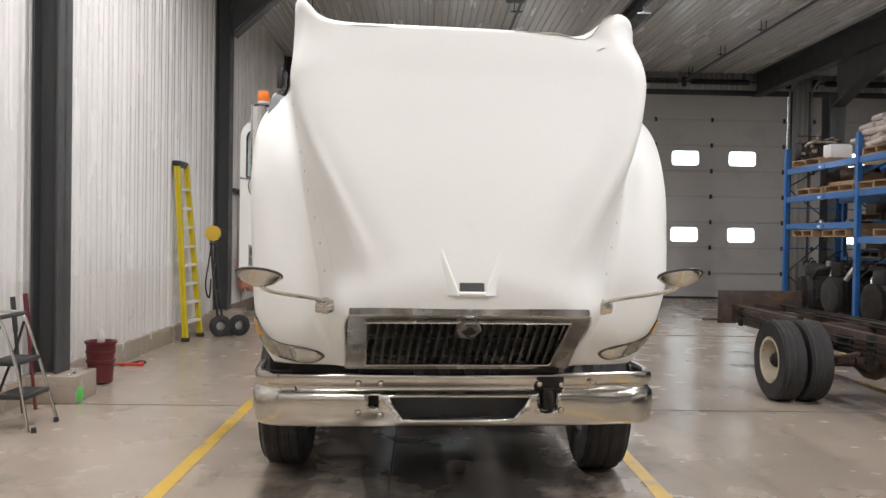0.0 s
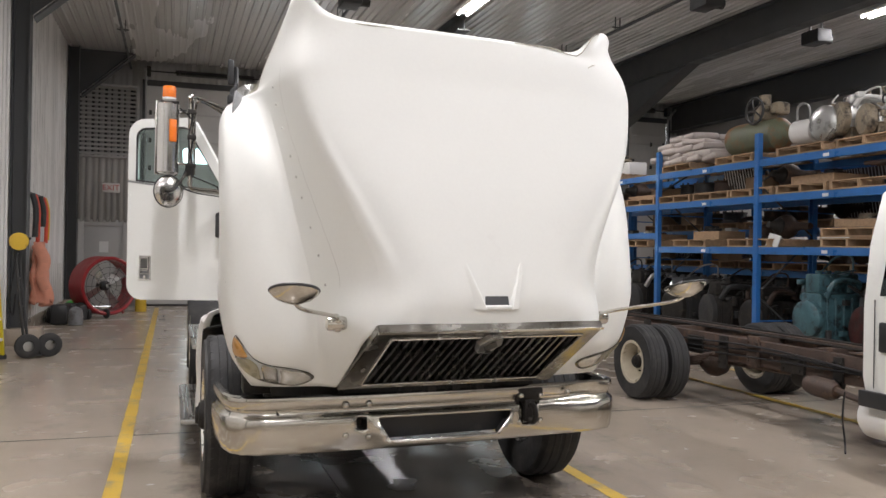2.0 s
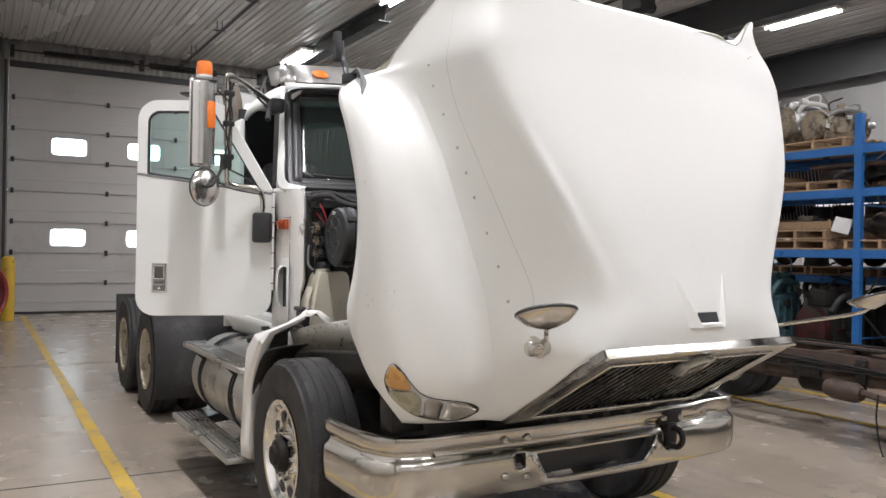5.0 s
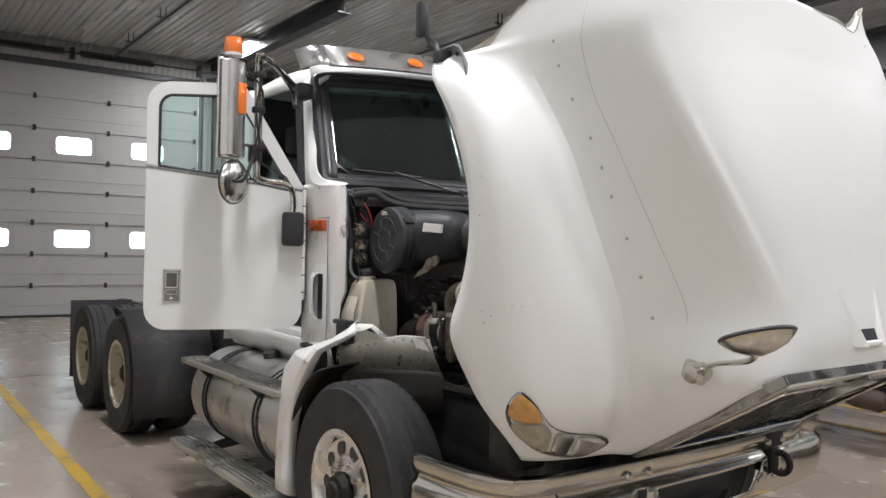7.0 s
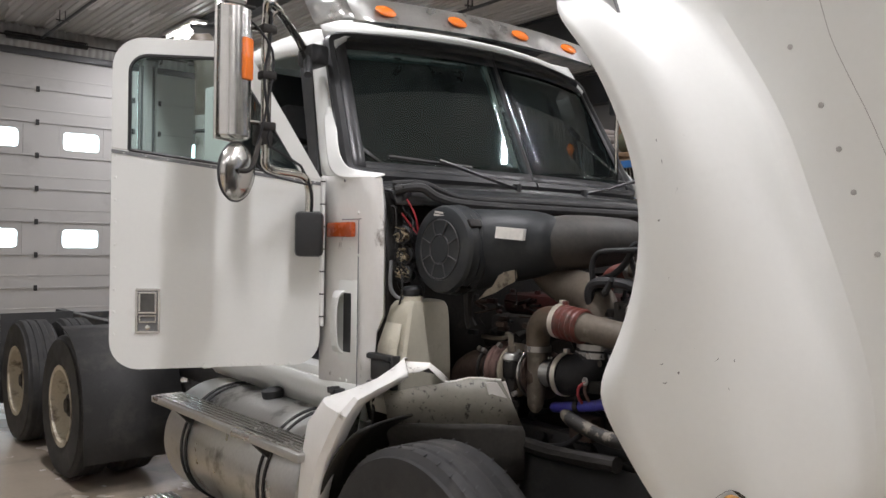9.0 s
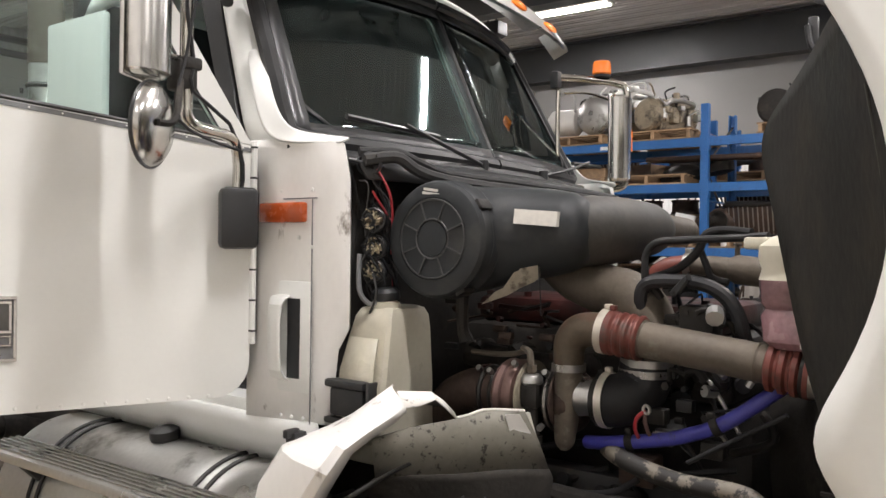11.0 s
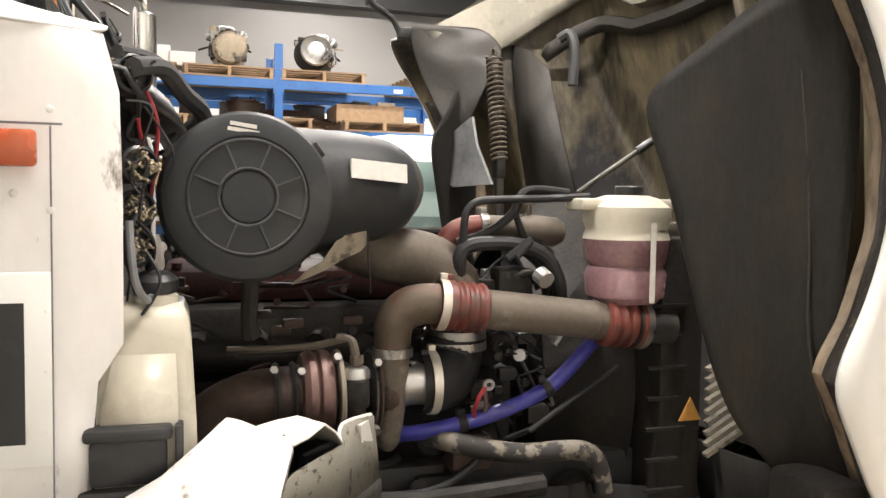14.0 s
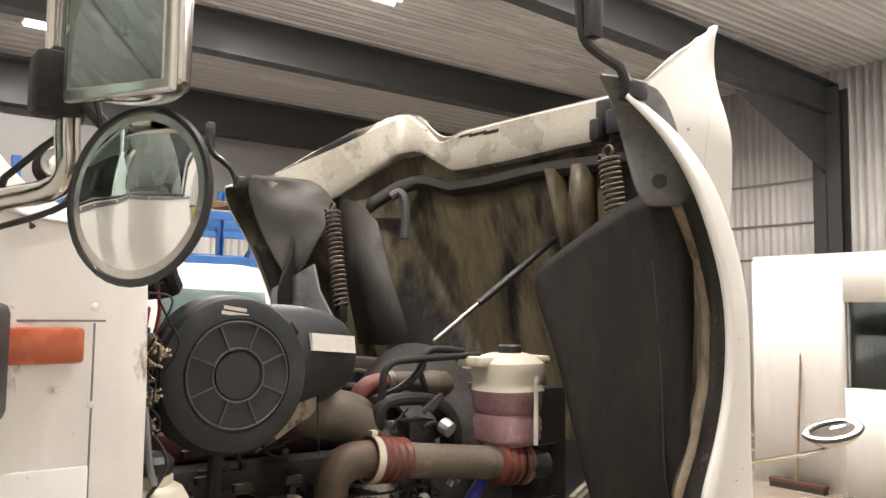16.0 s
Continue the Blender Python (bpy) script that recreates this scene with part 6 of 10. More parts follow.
# white corner sweeping from the pillar into the cowl
for X, i in ((LX, 1), (RX_, -1)):
    bm = BM()
    sheet(bm, [[(X + i * .065, 7.02, 2.36), (X + i * .012, 6.90, 2.16), (X - i * .008, 6.83, 2.035), (X + i * .004, 6.74, 2.012), (X + i * .026, 6.65, 2.010), (X + i * .046, 6.54, 2.002)],
               [(X + i * .085, 6.985, 2.36), (X + i * .014, 6.86, 2.16), (X + i * .006, 6.78, 2.055), (X + i * .022, 6.72, 2.034), (X + i * .048, 6.645, 2.026), (X + i * .068, 6.535, 2.016)],
               [(X + i * .115, 6.975, 2.36), (X + i * .022, 6.825, 2.16), (X + i * .016, 6.757, 2.075), (X + i * .036, 6.708, 2.05), (X + i * .066, 6.638, 2.036), (X + i * .092, 6.53, 2.022)]])
    part("cowl_corner", bm, WHITE, truck, solid=.006, subsurf=2)
# black quarter window behind the pillar
bm = BM()
slab(bm, [(LX + .03, 7.0, 2.06), (LX + .03, 7.07, 2.06), (LX + .14, 7.38, 2.66), (LX + .14, 7.27, 2.66)], (.01, 0, 0))
part("pillar_seal", bm, BLACK, truck)


def screen(x, t):
    """Place on the curved windscreen: x across, t from bottom 0 to top 1."""
    b = 1 - ((x - CX) / 1.06) ** 2
    return Vector((x + (CX - x) * .10 * t, 6.80 - .17 * b + t * (.36 - .02 * b), 2.04 - .01 * b + t * (.69 + .03 * b)))


for x0, x1 in ((LX + .06, CX - .006), (CX + .006, RX_ - .06)):
    bm = BM()
    sheet(bm, [[screen(x0 + (x1 - x0) * i / 10, t) for i in range(11)] for t in np.linspace(.01, .99, 8)])
    part("windscreen", bm, CAB_GLASS, truck, "dark reflecting windscreen pane", solid=.006).visible_shadow = False
    bm = BM()
    o = x0 if x0 < CX - .1 else x1
    c = x1 if o == x0 else x0
    path = [screen(c + (o - c) * i / 10, 0) for i in range(10)] + [screen(c + (o - c) * .985, .02)] + [screen(o, t) for t in (.08, .25, .5, .75, .92)] + [screen(c + (o - c) * .985, .98)] + [screen(o + (c - o) * i / 10, 1) for i in range(1, 11)]
    tube(bm, path, .032, 8, 2)
    part("gasket", bm, BLACK, truck)
for o, c in ((LX + .06, CX - .006), (RX_ - .06, CX + .006)):
    e = (c - o) / abs(c - o)
    out = V(0, -.010, .004)
    bm = BM()
    sheet(bm, [[screen(o + (c - o) * i / 12, t) + out for i in range(13)] for t in (.0, .05, .085)])
    sheet(bm, [[screen(o + (c - o) * i / 12, t) + out for i in range(13)] for t in (.905, .95, 1.0)])
    sheet(bm, [[screen(o + e * w, t) + out * 1.2 for t in np.linspace(.02, .98, 12)] for w in (.0, .04, .075)])
    sheet(bm, [[screen(o + e * .075, t) + out * 1.1, screen(o + e * .075, t + s * .10) + out * 1.1, screen(o + e * .16, t) + out * 1.1] for t, s in ((.085, 1),)] + [[screen(o + e * .078, .10) + out * 1.1, screen(o + e * .08, .15) + out * 1.1, screen(o + e * .14, .085) + out * 1.1]])
    part("black_band", bm, BLACK, truck, "black band round the windscreen", solid=.002)
bm = BM()
tube(bm, [screen(CX, -.02), screen(CX, .5), screen(CX, 1.02)], .016, 8)
part("centre_post", bm, BLACK, truck)
# white surround under the screen, and header above it
cab_quad("cowl_top", [[screen(x, -.02) + V(0, -.015, -.02) for x in np.linspace(LX + .02, RX_ - .02, 13)], [V(x, screen(x, 0).y - .06, 2.01) for x in np.linspace(LX + .01, RX_ - .01, 13)],
                       [V(x, screen(x, 0).y - .09, 1.985) for x in np.linspace(LX + .02, RX_ - .02, 13)]], BLACK, .012)
cab_quad("header", [[screen(x, .98) + V(0, .0, 0) for x in np.linspace(LX + .04, RX_ - .04, 13)], [screen(x, 1.06) + V(0, .03, .03) for x in np.linspace(LX + .04, RX_ - .04, 13)], [V(x + (CX - x) * .1, 7.24, 2.86) for x in np.linspace(LX + .04, RX_ - .04, 13)]], WHITE, .012)
# stainless visor with amber lamps
def visor_at(x, f):
    """f from the roof edge 0 to the drip edge 1 of the visor face."""
    b = 1 - ((x - CX) / 1.06) ** 2
    return V(x, 6.93 - .13 * b - .10 * f, 2.865 + .025 * b - .135 * f)


bm = BM()
xs = list(np.linspace(LX + .10, RX_ - .10, 17))
rows = [[visor_at(x, 0) + V(0, .16, .0) for x in xs], [visor_at(x, 0) + V(0, .012, .004) for x in xs]] + [[visor_at(x, f) for x in xs] for f in (.08, .5, .96)] + [[visor_at(x, 1.02) + V(0, .02, 0) for x in xs]]
sheet(bm, rows)
visor = part("visor", bm, ALU, truck, "brushed steel sun visor with amber lamps", solid=.008, sharp=40)
for x, o in ((LX + .10, -1), (RX_ - .10, 1)):
    bm = BM()
    sheet(bm, [[visor_at(x, f) + V(o * k * .06, (.0, .03, .14)[k], (-.0, -.005, -.02)[k]) for k in (0, 1, 2)] for f in (0, .3, .6, .98)])
    part("visor_end", bm, ALU, visor, solid=.006)
for x in (LX + .27, LX + .66, CX, RX_ - .66, RX_ - .27):
    p = visor_at(x, .5) + V(0, -.008, -.002)
    bm = BM()
    lathe(bm, [(.034, 0), (.034, .006), (.026, .014), (.012, .018), (.001, .019)], p, (0, -.8, .6), 24)
    for v in bm.verts:
        v.co.x = x + (v.co.x - x) * 1.7
    part("marker_lamp", bm, AMBER, visor)

# interior: dark floor, seats, dash, wheel, rear wall lining
bm = BM()
box(bm, (LX + .06, 6.9, 1.1), (RX_ - .06, 8.2, 1.16))
box(bm, (LX + .1, 8.16, 1.1), (RX_ - .1, 8.2, 2.75))
part("cab_lining", bm, BLACK, truck)
bm = BM()
rows = [[(LX + .05, y, z), (CX, y - .10, z), (RX_ - .05, y, z)] for y, z in ((6.80, 2.0), (6.98, 2.03), (7.08, 2.0), (7.12, 1.85), (7.05, 1.5), (7.0, 1.2))]
sheet(bm, rows)
part("dashboard", bm, BLACK, truck, solid=.02)
for x in (-.35, .9):
    bm = BM()
    box(bm, (x - .25, 7.35, 1.5), (x + .25, 7.85, 1.66), .05)
    box(bm, (x - .24, 7.8, 1.6), (x + .24, 7.95, 2.3), .06)
    box(bm, (x - .14, 7.84, 2.32), (x + .14, 7.93, 2.52), .04)
    box(bm, (x - .16, 7.4, 1.16), (x + .16, 7.8, 1.5), .03)
    part("seat", bm, SEAT, truck, "dark cloth cab seat")
bm = BM()
torus(bm, (.9, 7.22, 1.98), (0, -.55, .83), .22, .016, 32, 8)
for a in (90, 210, 330):
    c = Matrix.Rotation(radians(-33.5), 3, "X") @ Vector((math.cos(radians(a)) * .2, math.sin(radians(a)) * .2, 0))
    cyl(bm, (.9, 7.22, 1.98), V(.9, 7.22, 1.98) + c, .014, n=6)
cyl(bm, (.9, 7.22, 1.98), (.9, 7.0, 1.7), .03, n=8)
part("steering_wheel", bm, BLACK, truck)

# ---- open door ----
DH, DE = Vector((LX - .03, 6.865, 0)), Vector((-1.615, 7.27, 0))
_dx = (DE - DH).normalized()
_dn = Vector((_dx.y, -_dx.x, 0))           # outer face, towards the front
if _dn.y > 0:
    _dn = -_dn
DL = (DE - DH).length


def D(a, z, o=0.0):
    """Place on the open door: a from hinge to free edge, z up, o outwards."""
    return DH + _dx * a + _dn * o + Vector((0, 0, z))


bm = BM()
# lower skin and the window frame round it
def corner(cx, cz, r, a0, a1, n=6):
    return [(cx + r * math.cos(radians(a0 + (a1 - a0) * k / n)), cz + r * math.sin(radians(a0 + (a1 - a0) * k / n))) for k in range(n + 1)]


low = corner(.11, 1.30, .11, 180, 270) + corner(DL - .12, 1.30, .12, 270, 360) + [(DL, 2.12), (0, 2.01)]
slab(bm, [D(a, z) for a, z in low], -_dn * .05)
fr_o = [(DL, 2.122)] + corner(DL - .13, 2.465, .13, 0, 90, 8) + [(.40, 2.60), (.33, 2.57), (0, 2.012)]
fr_i = [(DL - .07, 2.114)] + corner(DL - .145, 2.445, .075, 0, 90, 8) + [(.42, 2.525), (.385, 2.51), (.085, 2.022)]
door = part("cab_door", bm, WHITE, truck, "white cab door standing wide open", sharp=50)
bm = BM()
fo = [[bm.verts.new(D(*q, o)) for q in pts] for pts, o in ((fr_o, 0), (fr_i, 0), (fr_i, -.05), (fr_o, -.05))]
for a, b in zip(fo, fo[1:] + fo[:1]):
    for i in range(len(a) - 1):
        bm.faces.new((a[i], a[i + 1], b[i + 1], b[i]))
bm.faces.new([q[0] for q in fo]), bm.faces.new([q[-1] for q in fo])
part("window_frame", bm, WHITE, door, sharp=50)
bm = BM()
slab(bm, [D(a, z, -.02) for a, z in fr_i], -_dn * .005)
part("window", bm, DOOR_GLASS, door, "greenish door glass").visible_shadow = False
bm = BM()
tube(bm, [D(a, b, -.005) for a, b in fr_i + fr_i[:1]], .009, 6, 1)
part("seal", bm, BLACK, door)
def door_ring(a0, a1, z0, z1, w, o, deep):
    """A rectangular raised rim on the door face."""
    bm = BM()
    for p0, p1 in (((a0, z0), (a1, z0 + w)), ((a0, z1 - w), (a1, z1)), ((a0, z0 + w), (a0 + w, z1 - w)), ((a1 - w, z0 + w), (a1, z1 - w))):
        slab(bm, [D(p0[0], p0[1], o), D(p1[0], p0[1], o), D(p1[0], p1[1], o), D(p0[0], p1[1], o)], -_dn * deep)
    bmesh.ops.bevel(bm, geom=list(bm.edges), offset=.0015, segments=1, affect="EDGES")
    return bm


hd = part("handle", door_ring(DL - .205, DL - .105, 1.335, 1.525, .010, .008, .010), STEEL, door, "chrome paddle handle in a recess")
bm = BM()
slab(bm, [D(DL - .196, 1.344, .002), D(DL - .114, 1.344, .002), D(DL - .114, 1.516, .002), D(DL - .196, 1.516, .002)], -_dn * .004)
part("recess", bm, GREY_PRIMER, hd)
part("paddle", door_ring(DL - .192, DL - .118, 1.418, 1.512, .009, .016, .014), STEEL, hd)
bm = BM()
slab(bm, [D(DL - .184, 1.426, .010), D(DL - .126, 1.426, .010), D(DL - .126, 1.504, .013), D(DL - .184, 1.504, .013)], -_dn * .006)
part("paddle_face", bm, DARK_METAL, hd)
part("lock_plate", door_ring(DL - .190, DL - .120, 1.380, 1.412, .006, .012, .010), STEEL, hd)
bm = BM()
lathe(bm, [(.011, 0), (.011, .003), (.007, .005), (.001, .005)], D(DL - .155, 1.358, .003), _dn, 14)
part("lock", bm, STEEL, hd)
for k in range(30):
    if k < 11:
        a, z = .13 + (DL - .27) * k / 10, 1.197
    elif k < 20:
        a, z = DL - .018, 1.33 + .76 * (k - 11) / 8
    else:
        a, z = .03 + (DL - .08) * (k - 20) / 9, 2.0 + .1 * (k - 20) / 9
    bm = BM()
    lathe(bm, [(.006, 0), (.005, .0025), (.0015, .0035)], D(a, z), _dn, 6)
    part("rivet", bm, WHITE, door)
bm = BM()
slab(bm, [D(.0, 1.985, .003), D(DL, 2.10, .003), D(DL, 2.115, .003), D(.0, 2.0, .003)], -_dn * .004)
part("belt_line", bm, GREY_PRIMER, door)
bm = BM()
cyl(bm, (LX - .025, 6.86, 1.36), (LX - .025, 6.86, 2.02), .011, n=8)
part("hinge", bm, WHITE, door)
for z in np.arange(1.40, 2.0, .1):
    bm = BM()
    cyl(bm, (LX - .025, 6.86, z), (LX - .025, 6.86, z + .006), .0125, n=8)
    part("hinge_gap", bm, FRAME_BLACK, door)
bm = BM()
box(bm, (-.06, -.04, -.098), (.062, .04, .098), .020)
for v in bm.verts:
    v.co = Vector((-.905, 6.84, 1.768)) + Matrix.Rotation(radians(-33), 3, "Z") @ v.co
mb = part("mirror_mount", bm, BLACK, door, "black plastic mirror arm mount")

# ---- mirrors and beacons on both sides ----
def mirror_assembly(sgn, c, lo, hi):
    """Chrome mirror head on looped tubes, round mirror under it and an amber beacon on top; sgn towards the outside."""
    c, lo, hi = V(c), V(lo), V(hi)
    turn = Matrix.Translation(c) @ Matrix.Rotation(radians(-30 * sgn), 4, "Z") @ Matrix.Translation(-c)

    def turned(bm):
        for v in bm.verts:
            v.co = turn @ v.co
        return bm
    bm = BM()
    post = c + V(-sgn * .165, .03, 0)
    tube(bm, [lo, lo + V(0, 0, .10), lo + V(sgn * .05, -.02, .16), c + V(-sgn * .185, .03, -.36), c + V(-sgn * .166, .03, -.27), post + V(0, 0, .0), post + V(0, 0, .26), post + V(-sgn * .03, .0, .32), hi + V(sgn * .05, 0, .02), hi], .018, 12)
    tube(bm, [post + V(-sgn * .028, .02, -.26), post + V(-sgn * .028, .02, .0), post + V(-sgn * .03, .02, .24), post + V(-sgn * .09, .02, .29), hi + V(sgn * .04, 0, -.05)], .009, 8)
    for dz in (-.18, .2):
        tube(bm, [c + V(-sgn * .05, .02, dz), post + V(0, 0, dz)], .009, 8)
    mt = part("mirror", bm, CHROME, truck, "chrome truck mirror on looped tubes with an amber beacon")
    bm = BM()
    rows = []
    for z, f in ((-.265, .2), (-.262, .8), (-.25, 1), (.25, 1), (.262, .8), (.265, .2)):
        rows.append([c + V(.085 * math.cos(a) * f, -.075 * math.sin(a) * f, z) for a in np.linspace(0, math.pi, 15)])
    sheet(bm, rows)
    hsg = part("housing", turned(bm), STEEL, mt, "polished curved mirror housing", solid=.004)
    bm = BM()
    box(bm, c + V(-.09, .004, -.27), c + V(.09, .018, .27), .005)
    part("rim", turned(bm), STEEL, mt)
    bm = BM()
    box(bm, c + V(-.078, .0185, -.255), c + V(.078, .021, .255))
    part("mirror_glass", turned(bm), MIRROR, mt)
    bm = BM()
    box(bm, c + V(-.028, -.088, -.03), c + V(.028, -.066, .135), .008)
    part("reflector", turned(bm), AMBER, mt, "amber marker on the mirror housing")
    # round convex mirror below
    rc = c + V(0, -.04, -.39)
    bm = BM()
    lathe(bm, [(.003, -.026), (.06, -.023), (.098, -.012), (.114, .004), (.118, .012)], rc, (0, 1, .05), 32)
    part("round_shell", turned(bm), STEEL, mt)
    bm = BM()
    lathe(bm, [(.003, .026), (.06, .022), (.09, .015), (.112, .008)], rc, (0, 1, .05), 32)
    part("round_glass", turned(bm), MIRROR, mt)
    bm = BM()
    torus(bm, rc + V(0, .010, 0), (0, 1, .05), .115, .006, 36, 6)
    part("round_gasket", turned(bm), BLACK, mt)
    bm = BM()
    tube(bm, [rc + V(0, -.04, 0), rc + V(-sgn * .06, -.03, .02), post + V(0, .02, -.2)], .010, 8)
    box(bm, post + V(-.035, -.02, -.27), post + V(.03, .05, -.18), .012)
    part("clamp", bm, GREASE, mt)
    # beacon
    bc = c + V(.01, .0, .27)
    bm = BM()
    lathe(bm, [(.035, 0), (.04, .012), (.048, .015), (.048, .030), (.03, .032)], bc, (0, 0, 1), 20)
    part("beacon_base", bm, SIGN_WHITE, mt)
    bm = BM()
    lathe(bm, [(.046, .030), (.05, .04), (.048, .095), (.045, .112), (.03, .118), (.003, .119)], bc, (0, 0, 1), 20)
    part("beacon", bm, AMBER, mt, "amber warning beacon")
    bm = BM()
    box(bm, bc + V(-.06, -.05, -.012), bc + V(.07, .05, 0), .004)
    part("bracket", bm, GREASE, mt)
    bm = BM()
    tube(bm, [bc + V(.02, .02, 0), post + V(.02, -.02, .12), post + V(-.01, -.02, -.15), c + V(-sgn * .12, 0, -.36), lo + V(0, -.02, .12)], .005, 6)
    tube(bm, [post + V(.012, -.02, .28)] + [post + V(.014 * math.cos(k), -.018, .22 - .07 * k) for k in range(8)] + [lo + V(sgn * .06, -.03, .20), lo + V(.0, -.025, .08), lo + V(0, -.02, 0)], .006, 6, 2)
    part("wire", bm, HOSE, mt)
    for dz in (-.19, .02, .21):
        bm = BM()
        box(bm, post + V(-.024, -.026, dz - .018), post + V(.040, .030, dz + .018), .007)
        part("tube_clamp", bm, GREASE, mt)


mirror_assembly(-1, (-1.325, 6.74, 2.395), (-.905, 6.845, 1.86), (-.72, 7.12, 2.62))


def far_mirror(c):
    """Mirror of the far door: a chrome tube looped over and under the head, beacon on the top run."""
    c = V(c)
    bm = BM()
    tube(bm, [c + V(-.235, .24, .31), c + V(-.10, .15, .315), c + V(.03, .03, .30), c + V(.065, -.01, .25), c + V(.07, -.01, .0), c + V(.065, -.01, -.20), c + V(.03, .02, -.255), c + V(-.10, .16, -.26), c + V(-.18, .23, -.24)], .019, 12)
    mt = part("mirror", bm, CHROME, truck, "chrome truck mirror in a looped tube with an amber beacon")
    bm = BM()
    rows = []
    for z, f in ((-.225, .2), (-.222, .8), (-.21, 1), (.21, 1), (.222, .8), (.225, .2)):
        rows.append([c + V(.075 * math.cos(a) * f - .01, -.065 * math.sin(a) * f, z) for a in np.linspace(-.2, math.pi + .2, 15)])
    sheet(bm, rows)
    part("housing", bm, STEEL, mt, "polished curved mirror housing", solid=.004)
    bm = BM()
    box(bm, c + V(-.085, .012, -.23), c + V(.065, .024, .23), .005)
    part("rim", bm, STEEL, mt)
    bm = BM()
    box(bm, c + V(-.078, .0245, -.22), c + V(.058, .027, .22))
    part("mirror_glass", bm, MIRROR, mt)
    bm = BM()
    box(bm, c + V(.062, -.04, -.06), c + V(.088, .0, .06), .008)
    part("reflector", bm, AMBER, mt, "amber marker on the mirror")
    bc = c + V(-.03, .09, .325)
    bm = BM()
    lathe(bm, [(.035, 0), (.045, .004), (.045, .016), (.03, .018)], bc, (0, 0, 1), 20)
    part("beacon_base", bm, GREASE, mt)
    bm = BM()
    lathe(bm, [(.044, .016), (.05, .024), (.048, .07), (.044, .086), (.03, .092), (.003, .093)], bc, (0, 0, 1), 20)
    part("beacon", bm, AMBER, mt, "amber warning beacon")
    bm = BM()
    tube(bm, [c + V(-.20, .22, .23), c + V(-.10, .14, .24), c + V(-.02, .05, .21)], .007, 6)
    tube(bm, [c + V(-.22, .24, .30), c + V(-.23, .24, .1), c + V(-.22, .24, -.2)], .012, 8)
    part("stay", bm, CHROME, mt)
    bm = BM()
    box(bm, c + V(-.27, .22, .25), c + V(-.22, .27, .34), .012)
    part("mount", bm, BLACK, mt)


far_mirror((1.39, 6.58, 2.265))
bm = BM()
box(bm, (-.80, 7.02, 2.56), (-.70, 7.16, 2.66), .02)
tube(bm, [(-.75, 7.1, 2.62), (-.80, 7.05, 2.58), (-.83, 7.0, 2.5)], .02, 8)
part("arm_bracket", bm, BLACK, truck)
# horn-shaped sun strip on the door edge
bm = BM()
slab(bm, [(-1.42, 6.93, 2.60), (-1.20, 6.86, 2.62), (-1.16, 6.90, 2.615), (-1.36, 7.02, 2.60)], (0, 0, .012))
part("bracket_plate", bm, BLACK, truck)

# wipers
for x, dirx in ((-.25, .55), (.95, -.50)):
    bm = BM()
    p0 = screen(x + .35 * (1 if dirx > 0 else -1), -.04) + V(0, -.05, .01)
    tube(bm, [p0, p0 + V(-dirx * .4, -.01, .04), p0 + V(-dirx * .9, .0, .10)], .008, 6)
    tube(bm, [p0 + V(-dirx * .55, -.0, .08), p0 + V(-dirx * 1.35, .05, .10)], .010, 6)
    cyl(bm, p0 + V(0, .0, -.04), p0 + V(0, 0, .02), .02, n=8)
    part("wiper", bm, BLACK, truck)

# exhaust stacks behind the cab
for sgn, x in ((-1, -.66), (1, 1.18)):
    bm = BM()
    lathe(bm, [(.115, 1.15), (.12, 1.18), (.12, 2.1), (.10, 2.16), (.072, 2.2), (.072, 2.52)], (x, 8.5, 0), (0, 0, 1), 24)
    sk = part("exhaust_stack", bm, ALU, truck, "chrome exhaust stack behind the cab")
    bm = BM()
    tube(bm, [(x, 8.5, 2.50), (x, 8.5, 2.72), (x, 8.53, 2.86), (x, 8.62, 2.98)], .078, 16)
    part("tip", bm, PIPE, sk)
    for z in (1.5, 2.15, 2.4):
        bm = BM()
        torus(bm, (x, 8.5, z), (0, 0, 1), .122 if z < 2.2 else .076, .012, 24, 6)
        part("clamp", bm, FRAME_BLACK, sk)
# rear part of the front fender, fixed to the cab: outer face, rolled shoulder, inner lip round the arch
FOOT = [(6.475, .36, 6.615, .38), (6.48, .45, 6.615, .47), (6.475, .62, 6.605, .63), (6.445, .77, 6.585, .78), (6.40, .89, 6.56, .91), (6.34, .99, 6.525, 1.02)]
rows = []
for k, (yi, zi, yo, zo) in enumerate(FOOT):
    w = .005 * math.sin(4 * k)
    rows.append([(-1.03, yi - .005, zi - .012), (-1.075 + w, yi, zi), (-1.095 + w, yi + .02, zi + .010), (-1.10 + w, yi * .4 + yo * .6, zi * .4 + zo * .6), (-1.085, yo - .004, zo + .002), (-1.05, yo + .014, zo + .010), (-.94, yo + .02, zo + .014), (-.82, yo + .02, zo + .014)])
